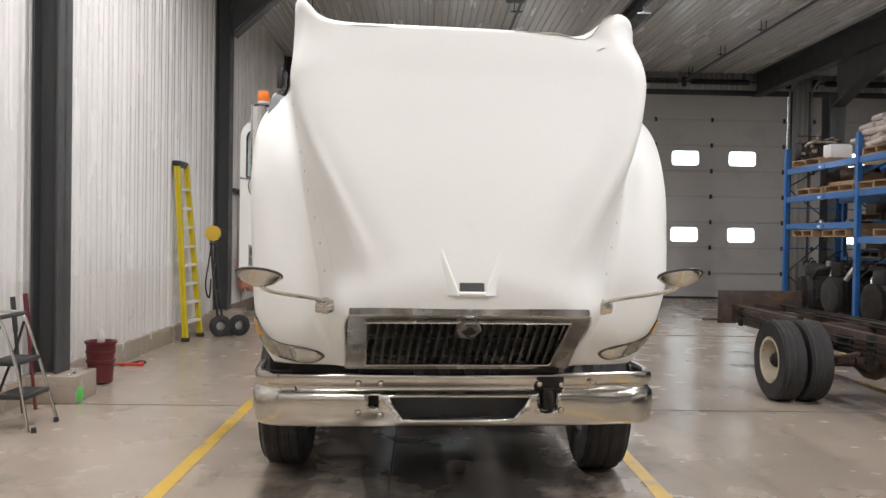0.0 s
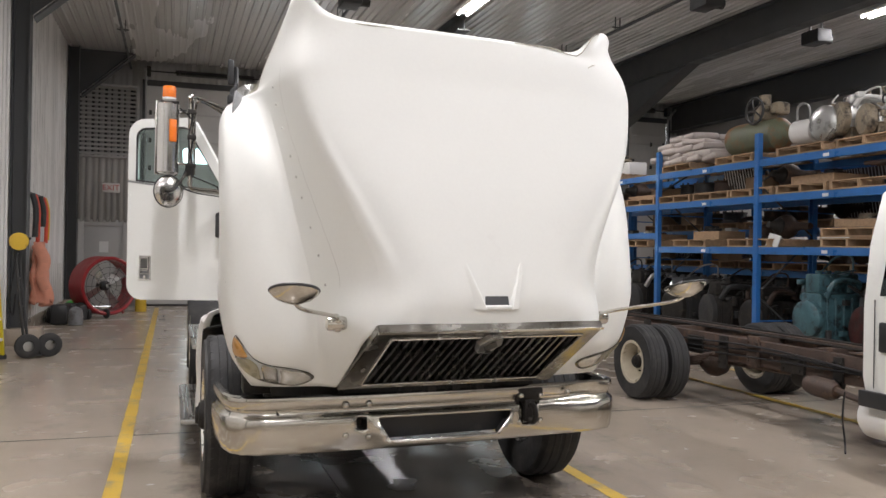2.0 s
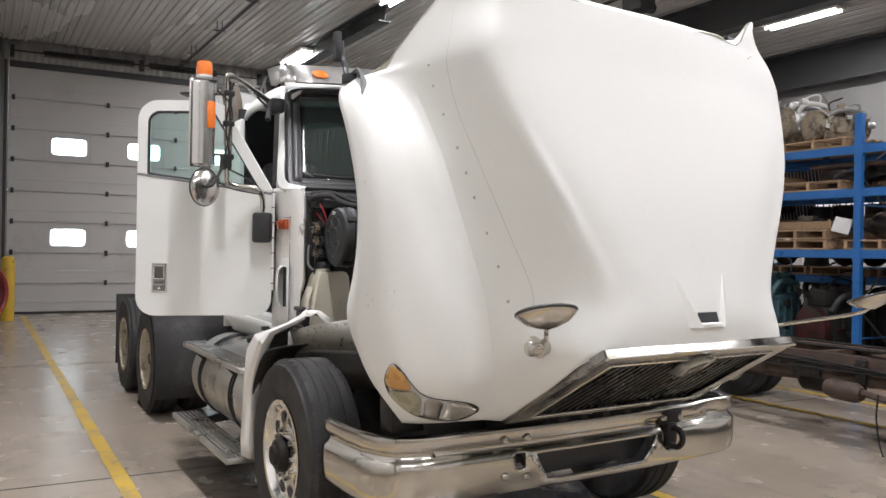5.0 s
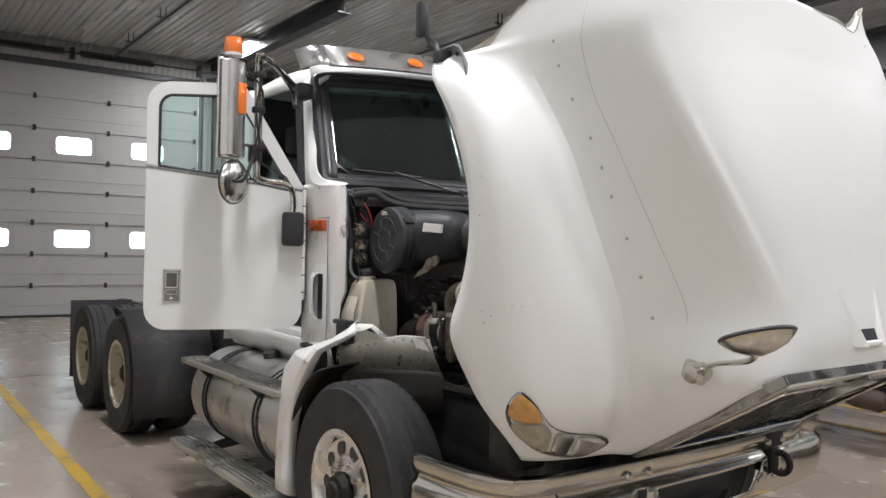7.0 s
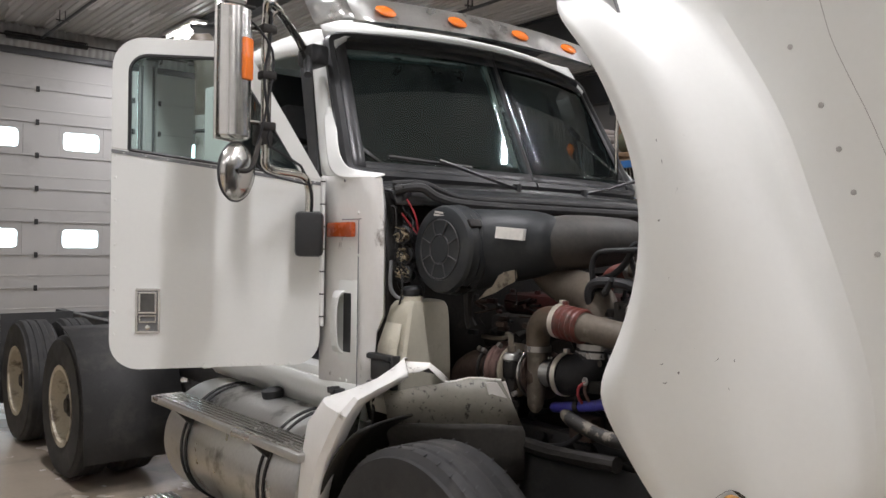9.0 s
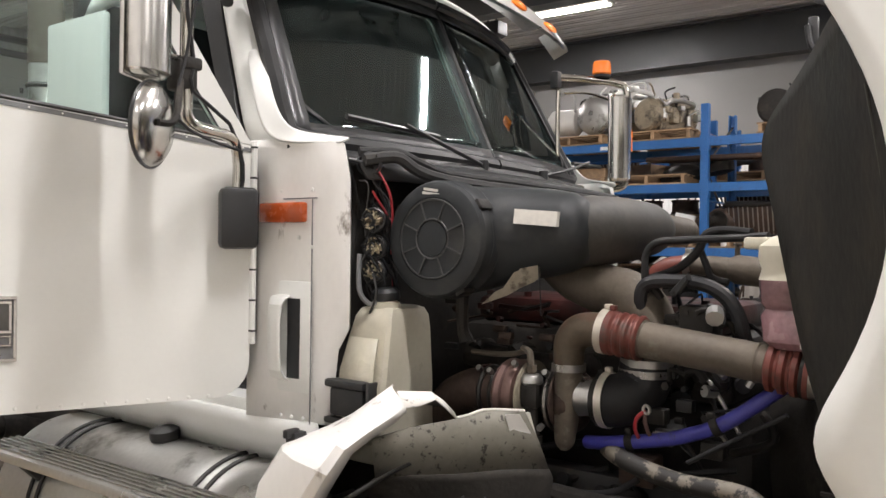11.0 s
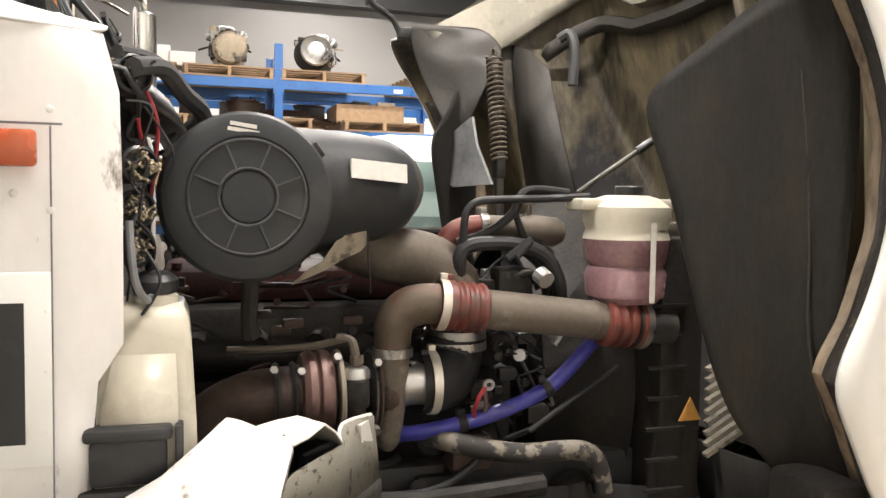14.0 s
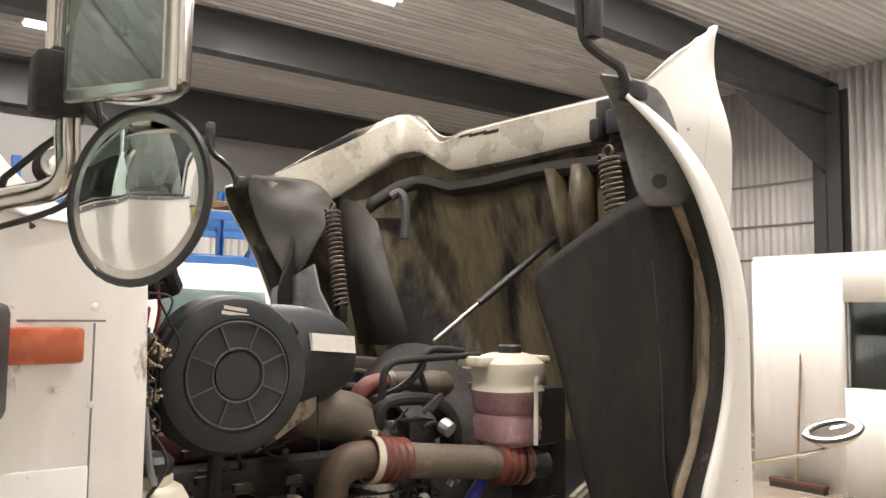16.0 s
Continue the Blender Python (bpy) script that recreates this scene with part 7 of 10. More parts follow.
rows += [[(-1.02, 6.285, 1.06), (-1.06, 6.285, 1.078), (-1.08, 6.30, 1.092), (-1.075, 6.40, 1.105), (-1.055, 6.46, 1.115), (-1.02, 6.50, 1.118), (-.93, 6.55, 1.112), (-.80, 6.60, 1.105)],
         [(-1.00, 6.25, 1.128), (-1.03, 6.25, 1.145), (-1.025, 6.285, 1.152), (-1.0, 6.35, 1.150), (-.97, 6.41, 1.150), (-.93, 6.45, 1.148), (-.87, 6.49, 1.142), (-.80, 6.53, 1.135)],
         [(-.93, 6.232, 1.165), (-.945, 6.234, 1.183), (-.94, 6.262, 1.185), (-.915, 6.31, 1.186), (-.89, 6.35, 1.190), (-.86, 6.38, 1.190), (-.83, 6.41, 1.188), (-.79, 6.44, 1.182)],
         [(-.87, 6.212, 1.195), (-.88, 6.214, 1.213), (-.87, 6.238, 1.220), (-.85, 6.27, 1.226), (-.835, 6.295, 1.234), (-.82, 6.32, 1.238), (-.80, 6.34, 1.240), (-.77, 6.37, 1.236)],
         [(-.832, 6.198, 1.222), (-.838, 6.20, 1.238), (-.825, 6.22, 1.250), (-.812, 6.25, 1.262), (-.80, 6.275, 1.272), (-.79, 6.29, 1.277), (-.775, 6.305, 1.279), (-.75, 6.32, 1.276)]]
bm = BM()
sheet(bm, rows)
part("fender_rear", bm, [WHITE_GRIMY, SPOTTED], truck, "white rear half of the front fender, torn at its upper end", solid=.006, solid_mat=1, sharp=32)
bm = BM()
rows = []
for s in np.linspace(0, 1, 12):
    a = radians(64 - 76 * s)
    y, z = 5.905 + .60 * math.cos(a), .52 + .60 * math.sin(a)
    rows.append([(-1.07, y, z), (-.9, y + .03, z + .02), (-.62, y + .05, z + .02)])
sheet(bm, rows)
part("wheel_well", bm, LINER, truck, "black wheel-arch liner", solid=.01, subsurf=1, sharp=60)
bm = BM()
box(bm, (-.98, 6.49, 1.10), (-.93, 6.53, 1.145), .006)
box(bm, (-1.0, 6.50, 1.13), (-.95, 6.52, 1.155), .004)
part("fender_clip", bm, BLACK, truck, "broken black clip on the fender")

# ---- engine bay ----
bm = BM()
sheet(bm, [[(LX + .06, 6.58, .9), (CX, 6.66, .9), (RX_ - .06, 6.58, .9)], [(LX + .06, 6.58, 1.97), (CX, 6.60, 1.98), (RX_ - .06, 6.58, 1.97)]])
part("firewall", bm, GREASE, truck, solid=.02)
# black cowl tray with its rubber seal
cab_quad("cowl_tray", [[V(x, screen(x, 0).y - .08, 1.99) for x in np.linspace(LX + .10, RX_ - .1, 11)], [V(x, 6.52 - .1 * (1 - ((x - CX) / 1.06) ** 2), 1.955) for x in np.linspace(LX + .10, RX_ - .1, 11)],
                        [V(x, 6.49 - .1 * (1 - ((x - CX) / 1.06) ** 2), 1.90) for x in np.linspace(LX + .10, RX_ - .1, 11)]], BLACK, .012)
bm = BM()
tube(bm, [(LX + .10, 6.49, 1.955), (LX + .2, 6.44, 1.97), (LX + .26, 6.40, 1.93), (LX + .38, 6.36, 1.905), (0, 6.35, 1.90), (.5, 6.34, 1.90), (1.1, 6.45, 1.91)], .02, 8)
tube(bm, [(LX + .11, 6.52, 1.985), (LX + .22, 6.46, 1.99), (LX + .3, 6.41, 1.955), (LX + .42, 6.38, 1.93), (.1, 6.37, 1.93), (1.1, 6.47, 1.94)], .014, 8)
part("cowl_seal", bm, RUBBER, truck)

# air cleaner
ac = Vector((-.62, 6.27, 1.71))
bm = BM()
tube(bm, [ac + V(.06, 0, 0), ac + V(.14, -.02, .0), ac + V(.20, -.10, .01), ac + V(.225, -.23, .022), ac + V(.235, -.33, .026), ac + V(.24, -.39, .026), ac + V(.245, -.425, .026)], .13, 32, 5, [.176, .174, .164, .149, .136, .120, .095, .02])
aircl = part("air_cleaner", bm, BLACK_CAN, truck, "black plastic air cleaner with a round spoked cover")
bm = BM()
lathe(bm, [(.180, -.10), (.186, -.08), (.177, -.06), (.184, -.048), (.177, -.032), (.181, -.012), (.173, .004), (.158, .012), (.128, .013), (.1265, .009), (.121, .009), (.119, .012), (.062, .013), (.060, .009), (.055, .009), (.053, .014), (.003, .0155)], ac, (-1, 0, .02), 56)
cover = part("cover", bm, BLACK_CAN, aircl)
x_, y_, d_ = frame_of((-1, 0, .02))
for i in range(8):
    a = radians(22.5 + 45 * i)
    o = x_ * math.cos(a) + y_ * math.sin(a)
    t = d_.cross(o)
    bm = BM()
    slab(bm, [ac + d_ * .0125 + o * .060 + t * .002, ac + d_ * .0125 + o * .121 + t * .002, ac + d_ * .0125 + o * .121 - t * .002, ac + d_ * .0125 + o * .060 - t * .002], d_ * .0055)
    part("spoke", bm, WORN_BLACK, cover)
for a in (35, 150, -60):
    o = x_ * math.cos(radians(a)) + y_ * math.sin(radians(a))
    bm = BM()
    m = Matrix.Translation(ac + o * .178 - d_ * .04) @ Matrix((o, d_.cross(o), d_)).transposed().to_4x4()
    box(bm, (-.006, -.018, -.03), (.012, .018, .03), .004, m)
    part("clip", bm, GREASE, cover)
# paint-marker scrawl that cannot be read: plain pale bars
for k, (dz, w) in enumerate(((.150, .055), (.138, .065))):
    bm = BM()
    box(bm, (-.0015, -w / 2, -.004), (.0015, w / 2, .004), 0, Matrix.Translation(ac + V(-.0085, .01, dz)) @ Matrix.Rotation(radians(8), 4, "X"))
    part("marker_scrawl", bm, LABEL, cover)
bm = BM()
slab(bm, [(-.540, 6.035, 1.802), (-.524, 5.90, 1.792), (-.531, 5.90, 1.748), (-.547, 6.035, 1.758)], (.016, .0, 0))
part("label", bm, LABEL, aircl, "faded paper label")
bm = BM()
tube(bm, [(-.40, 5.94, 1.735), (-.28, 5.905, 1.742), (-.12, 5.885, 1.75), (.06, 5.872, 1.756), (.15, 5.868, 1.757)], .1, 28, 4, [.10, .112, .106, .092, .066])
part("outlet_boot", bm, DUSTY_CAN, aircl, "dust-covered outlet section")
bm = BM()
tube(bm, [(.12, 5.868, 1.757), (.27, 5.864, 1.757), (.41, 5.86, 1.757)], .05, 18, 3, [.062, .056, .050])
part("snout", bm, PIPE, aircl, "dusty tan outlet snout")
for a, z in ((-95, .0),):
    bm = BM()
    tube(bm, [(-.49, 6.25, 1.57), (-.487, 6.255, 1.50), (-.48, 6.258, 1.43), (-.47, 6.25, 1.39)], .02, 8, 4, [.026, .02, .019, .024])
    part("hanger_strap", bm, GREASE, aircl)
bm = BM()
slab(bm, [(-.51, 6.168, 1.510), (-.505, 6.12, 1.552), (-.502, 6.095, 1.563), (-.498, 6.06, 1.612), (-.494, 6.045, 1.618), (-.492, 6.014, 1.662), (-.488, 5.995, 1.662), (-.484, 5.984, 1.645), (-.474, 5.983, 1.602), (-.478, 6.0, 1.585), (-.482, 6.036, 1.570), (-.49, 6.09, 1.54)], (.004, 0, 0))
part("heat_shield", bm, TAN_SHIELD, truck, "torn dusty metal shield")
bm = BM()
tube(bm, [(-.485, 5.985, 1.65), (-.48, 5.98, 1.57), (-.482, 5.974, 1.486)], .0022, 5)
part("wire", bm, HOSE, truck)

# wiring sockets on the firewall: black rings crowded with cut wires
rnd = random.Random(11)
for k, (x, y, z) in enumerate(((-.66, 6.50, 1.945), (-.647, 6.49, 1.768), (-.634, 6.496, 1.682), (-.634, 6.50, 1.604))):
    c = Vector((x, y, z))
    ax = Vector((-1, -.55, .05)).normalized()
    sx_, sy_, sd_ = frame_of(ax)
    bm = BM()
    lathe(bm, [(.034, -.05), (.036, 0), (.040, .004), (.040, .02), (.034, .024), (.031, .008), (.003, .008)], c, ax, 18)
    so = part("socket", bm, BLACK, truck, "wiring socket with cut wires")
    for j in range(34 if k else 6):
        a, q = rnd.uniform(0, 6.28), .028 * math.sqrt(rnd.random())
        p = c + sx_ * q * math.cos(a) + sy_ * q * math.sin(a) + sd_ * .008
        bend = V(rnd.uniform(-.008, .008), rnd.uniform(-.010, .010), rnd.uniform(-.012, .012))
        bm = BM()
        tube(bm, [p, p + sd_ * .018 + bend * .4, p + sd_ * rnd.uniform(.026, .04) + bend], .003, 5, 2)
        part("wire_end", bm, CABLE_TAN if k else FRAME_BLACK, so)
for k in range(7):
    bm = BM()
    z0 = 1.95 - .045 * k
    p = [(-.672 + .004 * k, 6.485, z0)]
    for j in range(3):
        p.append((-.60 + rnd.uniform(-.01, .05), 6.47 + rnd.uniform(-.01, .02), z0 - .10 * (j + 1) + rnd.uniform(-.03, .03)))
    tube(bm, p, rnd.choice((.003, .004, .006)), 6)
    part("wire", bm, CABLE_RED if k in (2,) else HOSE, truck)
bm = BM()
tube(bm, [(-.705, 6.50, 1.66), (-.715, 6.49, 1.55), (-.69, 6.47, 1.505), (-.66, 6.46, 1.51)], .008, 8)
part("washer_hose", bm, GREY_PRIMER, truck)
bm = BM()
tube(bm, [(-.655, 6.475, 1.93), (-.625, 6.45, 1.86), (-.60, 6.455, 1.78), (-.585, 6.47, 1.66)], .0045, 6)
part("red_cable", bm, CABLE_RED, truck)
for k in range(9):
    bm = BM()
    p = V(-.70 + rnd.uniform(-.015, .05), 6.50 + rnd.uniform(-.03, .02), rnd.uniform(1.58, 1.98))
    tube(bm, [p, p + V(rnd.uniform(-.02, .03), rnd.uniform(-.05, -.01), rnd.uniform(-.05, .02)), p + V(rnd.uniform(-.01, .05), rnd.uniform(-.06, .0), rnd.uniform(-.14, -.05)), p + V(rnd.uniform(.0, .06), rnd.uniform(-.03, .01), rnd.uniform(-.2, -.1))], rnd.choice((.0025, .004, .0055)), 6)
    part("wire", bm, rnd.choice((HOSE, HOSE, HOSE, HOSE, FRAME_BLACK, FRAME_BLACK)), truck)

# washer tank: boxy blow-moulded body with a raised neck and a stepped front
bm = BM()
rows = []
for z, y0, y1, x0, x1 in ((1.02, 6.375, 6.60, -.735, -.475), (1.05, 6.37, 6.605, -.74, -.47), (1.25, 6.375, 6.585, -.728, -.47), (1.42, 6.385, 6.55, -.695, -.472), (1.465, 6.39, 6.54, -.685, -.475), (1.488, 6.40, 6.53, -.67, -.485), (1.495, 6.42, 6.515, -.655, -.50)):
    c = .012
    rows.append([(x0 + c, y0, z), (x0, y0 + c, z), (x0, y1 - c, z), (x0 + c, y1, z), (x1 - c, y1, z), (x1, y1 - c, z), (x1, y0 + c, z), (x1 - c, y0, z), (x0 + c, y0, z)])
sheet(bm, rows)
bmesh.ops.remove_doubles(bm, verts=bm.verts, dist=.0005)
for zz in (1.495, 1.02):
    bm.faces.new(sorted((v for v in bm.verts if abs(v.co.z - zz) < .001), key=lambda v: math.atan2(v.co.y - 6.475, v.co.x + .58)))
wt = part("washer_tank", bm, CREAM, truck, "yellowed translucent washer fluid tank", sharp=40)
bm = BM()
sheet(bm, [[(-.742, 6.41, 1.08), (-.742, 6.565, 1.08)], [(-.739, 6.41, 1.30), (-.734, 6.55, 1.30)], [(-.712, 6.415, 1.40), (-.708, 6.53, 1.40)]])
part("front_panel", bm, CREAM, wt, solid=.006)
bm = BM()
lathe(bm, [(.045, 0), (.045, .02), (.036, .024), (.036, .03)], (-.626, 6.455, 1.488), (0, 0, 1), 20)
part("neck", bm, CREAM, wt)
bm = BM()
lathe(bm, [(.042, 0), (.046, .008), (.045, .026), (.032, .038), (.003, .041)], (-.626, 6.455, 1.515), (-.1, 0, 1), 20)
part("cap", bm, BLACK, wt, "black filler cap")
tray = BM()
box(tray, (-.765, 6.415, 1.13), (-.70, 6.59, 1.15), .006)
box(tray, (-.765, 6.40, 1.13), (-.72, 6.415, 1.27), .004)
bkt = part("relay_bracket", tray, FRAME_BLACK, truck)
tray = BM()
box(tray, (-.76, 6.43, 1.155), (-.712, 6.57, 1.245), .010)
part("relay_box", tray, BLACK, truck, "black plastic relay box on a bracket")
tray = BM()
box(tray, (-.775, 6.42, 1.245), (-.708, 6.58, 1.27), .008)
part("relay_lid", tray, BLACK, truck)

# torn inner fender: white flange sweeping up to a fold, a crumpled tab, then the thin upper edge
bm = BM()
sheet(bm, [[(-.838, 6.20, 1.236), (-.812, 6.165, 1.243), (-.790, 6.130, 1.262), (-.775, 6.105, 1.240), (-.745, 6.085, 1.205)],
           [(-.800, 6.262, 1.270), (-.770, 6.225, 1.270), (-.745, 6.180, 1.270), (-.725, 6.15, 1.246), (-.70, 6.13, 1.212)],
           [(-.735, 6.29, 1.240), (-.71, 6.25, 1.225), (-.69, 6.20, 1.222), (-.675, 6.17, 1.215), (-.665, 6.15, 1.195)]])
fl = part("torn_fender", bm, [WHITE_WORN, SPOTTED], truck, "crumpled torn white fender edge speckled with grease", solid=.005, solid_mat=1, sharp=20)
bm = BM()
P = [[(-.90, 6.27, 1.150), (-.815, 6.19, 1.180), (-.745, 6.09, 1.205), (-.69, 6.085, 1.205), (-.64, 6.07, 1.214), (-.59, 6.03, 1.212), (-.548, 5.985, 1.208)],
     [(-.88, 6.28, 1.10), (-.81, 6.20, 1.12), (-.75, 6.11, 1.13), (-.685, 6.075, 1.135), (-.625, 6.045, 1.14), (-.565, 6.005, 1.14), (-.505, 5.965, 1.12)],
     [(-.86, 6.29, 1.03), (-.80, 6.21, 1.04), (-.74, 6.12, 1.045), (-.675, 6.07, 1.045), (-.61, 6.03, 1.045), (-.54, 5.985, 1.04), (-.468, 5.95, 1.03)],
     [(-.86, 6.31, 1.015), (-.79, 6.22, 1.02), (-.73, 6.125, 1.02), (-.665, 6.07, 1.02), (-.60, 6.025, 1.02), (-.53, 5.98, 1.015), (-.458, 5.945, 1.005)],
     [(-.80, 6.36, .93), (-.765, 6.25, .93), (-.72, 6.14, .93), (-.66, 6.08, .93), (-.595, 6.03, .93), (-.525, 5.985, .93), (-.455, 5.95, .93)],
     [(-.765, 6.40, .82), (-.75, 6.27, .82), (-.715, 6.15, .82), (-.655, 6.085, .82), (-.59, 6.035, .82), (-.52, 5.99, .82), (-.45, 5.955, .82)]]
sheet(bm, P[:3])
part("inner_fender", bm, SPOTTED, fl, "spotted grey-white inner fender panel", solid=.006, sharp=25)
# lower part: road dirt and the hood's shade both put into the dark colour
bm = BM()
sheet(bm, [[V(p) + V(-.002, -.003, 0) for p in r] for r in P[2:]])
part("lower_fender", bm, DIRT_SHADE, fl, "lower inner fender panel, darkened by road dirt and painted shade", solid=.006, sharp=25)
bm = BM()
slab(bm, [(-.60, 6.02, 1.200), (-.535, 5.975, 1.203), (-.49, 5.955, 1.06), (-.55, 6.0, 1.05)], (.012, .012, 0))
part("plate", bm, WHITE_WORN, fl)
bm = BM()
tube(bm, [(-.745, 6.09, 1.207), (-.69, 6.085, 1.207), (-.64, 6.07, 1.216), (-.59, 6.03, 1.214), (-.548, 5.985, 1.210)], .0045, 6, 2)
part("rolled_edge", bm, WHITE_WORN, fl)
for q in (.0605, .1205):
    bm = BM()
    torus(bm, ac + d_ * .0135, d_, q, .0028, 48, 6)
    part("cover_ring", bm, WORN_BLACK, cover)
# charge-air pipe: elbow, red couplings, long pipe to the cooler
def clamp(c, axis, r, parent, mat=None):
    bm = BM()
    x, y, d = frame_of(axis)
    rr = [ring(bm, V(c) + d * h, x, y, q, 28) for h, q in ((-.011, r), (-.011, r + .004), (.011, r + .004), (.011, r))]
    for a, b in zip(rr, rr[1:]):
        bridge(bm, a, b)
    box(bm, V(c) + y * (r + .01) - V(.01, .01, .008), V(c) + y * (r + .01) + V(.01, .01, .008), .003)
    part("hose_clamp", bm, mat or CLAMP, parent)


pr = .051
bm = BM()
tube(bm, [(-.43, 5.906, 1.33), (-.43, 5.906, 1.375), (-.431, 5.90, 1.41), (-.433, 5.875, 1.438), (-.435, 5.84, 1.450), (-.435, 5.79, 1.451)], pr, 24, 6, [.044, .046, .049, .051, .051, .051])
cp = part("charge_pipe", bm, RUSTY_PIPE, truck, "dusty aluminium charge-air pipe with red couplings")
bm = BM()
L0, L1 = V(-.435, 5.80, 1.450), V(-.43, 5.17, 1.375)
dd = (L1 - L0)
prof = []
for k in range(20):
    prof.append((pr + .008 + .006 * (k % 4 in (1, 2)), .004 + .125 * k / 19))
lathe(bm, prof, L0, dd, 28)
part("coupling", bm, RED_RUBBER, cp, "red ribbed silicone coupling")
bm = BM()
cyl(bm, L0 + dd * .20, L0 + dd * .78, pr, n=28)
part("pipe", bm, PIPE, cp)
bm = BM()
lathe(bm, [(pr + .007 + .010 * (k % 5 in (1, 2, 3)), .0 + .115 * k / 19) for k in range(20)], L0 + dd * .74, dd, 28)
part("coupling", bm, RED_RUBBER, cp, "red ribbed silicone coupling")
for t, r, m_ in ((.022, pr + .011, BRIGHT_CLAMP), (.045, pr + .010, RED_RUBBER), (.895, pr + .012, GREASE), (.925, pr + .012, CLAMP)):
    clamp(L0 + dd * t, dd, r, cp, m_)
for t in (.205, .70):
    bm = BM()
    torus(bm, L0 + dd * t, dd, pr, .004, 28, 6)
    part("bead", bm, PIPE, cp)
bm = BM()
cyl(bm, L0 + dd * .9, L0 + dd * 1.08, pr - .004, n=24)
part("pipe_end", bm, FRAME_BLACK, cp)

# turbocharger: exhaust elbow, turbine, bearing housing, compressor with its upright outlet, inlet boot
bm = BM()
tube(bm, [(-.41, 6.41, 1.05), (-.41, 6.385, 1.12), (-.41, 6.335, 1.185), (-.41, 6.26, 1.222), (-.41, 6.20, 1.228), (-.41, 6.135, 1.228)], .07, 22, 5, [.062, .064, .068, .070, .072, .078])
tb = part("turbocharger", bm, CAST, truck, "rusty turbocharger with heat-tinted housing")
bm = BM()
for y in (6.15, 6.19):
    torus(bm, (-.41, y, 1.228), (0, 1, 0), .078, .008, 28, 6)
part("v_band", bm, GREASE, tb)
bm = BM()
lathe(bm, [(.07, 0), (.100, .004), (.110, .018), (.106, .034), (.098, .040), (.108, .046), (.110, .062), (.104, .074), (.09, .080), (.06, .084)], (-.41, 6.135, 1.230), (0, -1, 0), 36)
part("turbine_housing", bm, PINK_CAST, tb)
bm = BM()
lathe(bm, [(.085, 0), (.108, .002), (.110, .010), (.104, .014), (.085, .014)], (-.41, 6.048, 1.230), (0, -1, 0), 36)
part("turbine_band", bm, TAN_SHIELD, tb)
bm = BM()
lathe(bm, [(.06, 0), (.075, .006), (.07, .02), (.055, .03), (.055, .055), (.08, .065), (.095, .072)], (-.405, 6.032, 1.235), (0, -1, 0), 28)
box(bm, (-.50, 5.975, 1.205), (-.44, 6.035, 1.285), .014)
cyl(bm, (-.475, 6.005, 1.12), (-.475, 6.005, 1.21), .024, n=12)
cyl(bm, (-.475, 6.005, 1.10), (-.475, 6.005, 1.125), .034, n=12)
bh_ = part("bearing_housing", bm, GREASE, tb)
bm = BM()
lathe(bm, [(.003, .034), (.026, .032), (.033, .022), (.033, .008), (.026, .0)], (-.475, 6.005, 1.275), (0, 0, 1), 16)
part("oil_cap", bm, ALU, tb)
bm = BM()
tube(bm, [(-.475, 6.005, 1.305), (-.475, 6.01, 1.345), (-.468, 6.02, 1.372), (-.455, 6.05, 1.378)], .011, 8)
cyl(bm, (-.475, 6.005, 1.315), (-.475, 6.006, 1.335), .017, n=6)
tube(bm, [(-.46, 6.03, 1.375), (-.43, 6.10, 1.355), (-.40, 6.19, 1.345), (-.36, 6.30, 1.34)], .009, 8)
part("oil_line", bm, PIPE, tb)
for y, r_, m_ in ((5.962, .098, CLAMP), (5.948, .092, CAST)):
    bm = BM()
    lathe(bm, [(.05, 0), (r_, .001), (r_ + .004, .005), (r_, .010), (.05, .012)], (-.395, y, 1.232), (0, -1, 0), 36)
    part("back_plate", bm, m_, tb)
bm = BM()
torus(bm, (-.375, 5.915, 1.225), (0, 1, 0), .062, .036, 36, 14)
part("compressor_scroll", bm, CAST, tb)
bm = BM()
tube(bm, [(-.43, 5.918, 1.085), (-.43, 5.916, 1.11), (-.43, 5.913, 1.17), (-.43, 5.908, 1.26), (-.43, 5.906, 1.335)], .04, 20, 5, [.012, .030, .037, .041, .043])
part("compressor_outlet", bm, PIPE, tb)
bm = BM()
lathe(bm, [(.055, 0), (.060, .010), (.056, .030), (.056, .062), (.064, .068), (.064, .078)], (-.40, 5.885, 1.246), (0, -1, 0), 28)
part("compressor_inlet", bm, ALU, tb)
for k, (p, q) in enumerate((((-.49, 6.14, 1.30), (-.505, 6.14, 1.31)), ((-.485, 6.155, 1.17), (-.50, 6.155, 1.165)), ((-.49, 5.96, 1.16), (-.51, 5.96, 1.155)), ((-.47, 5.955, 1.31), (-.49, 5.955, 1.32)), ((-.485, 6.055, 1.33), (-.50, 6.055, 1.34)), ((-.46, 6.20, 1.30), (-.475, 6.20, 1.31)))):
    bm = BM()
    cyl(bm, p, q, .010, n=6)
    part("bolt", bm, CLAMP, tb)
bm = BM()
tube(bm, [(-.39, 5.83, 1.24), (-.37, 5.76, 1.245), (-.33, 5.72, 1.28), (-.31, 5.71, 1.36)], .078, 24)
part("inlet_boot", bm, HOSE, tb, "black rubber inlet boot")
bm = BM()
tube(bm, [(-.31, 5.705, 1.34), (-.30, 5.71, 1.47), (-.29, 5.77, 1.54), (-.27, 5.88, 1.565), (-.25, 5.98, 1.60), (-.25, 6.05, 1.66)], .078, 24)
ip = part("intake_pipe", bm, PIPE, truck, "thick dusty intake pipe")
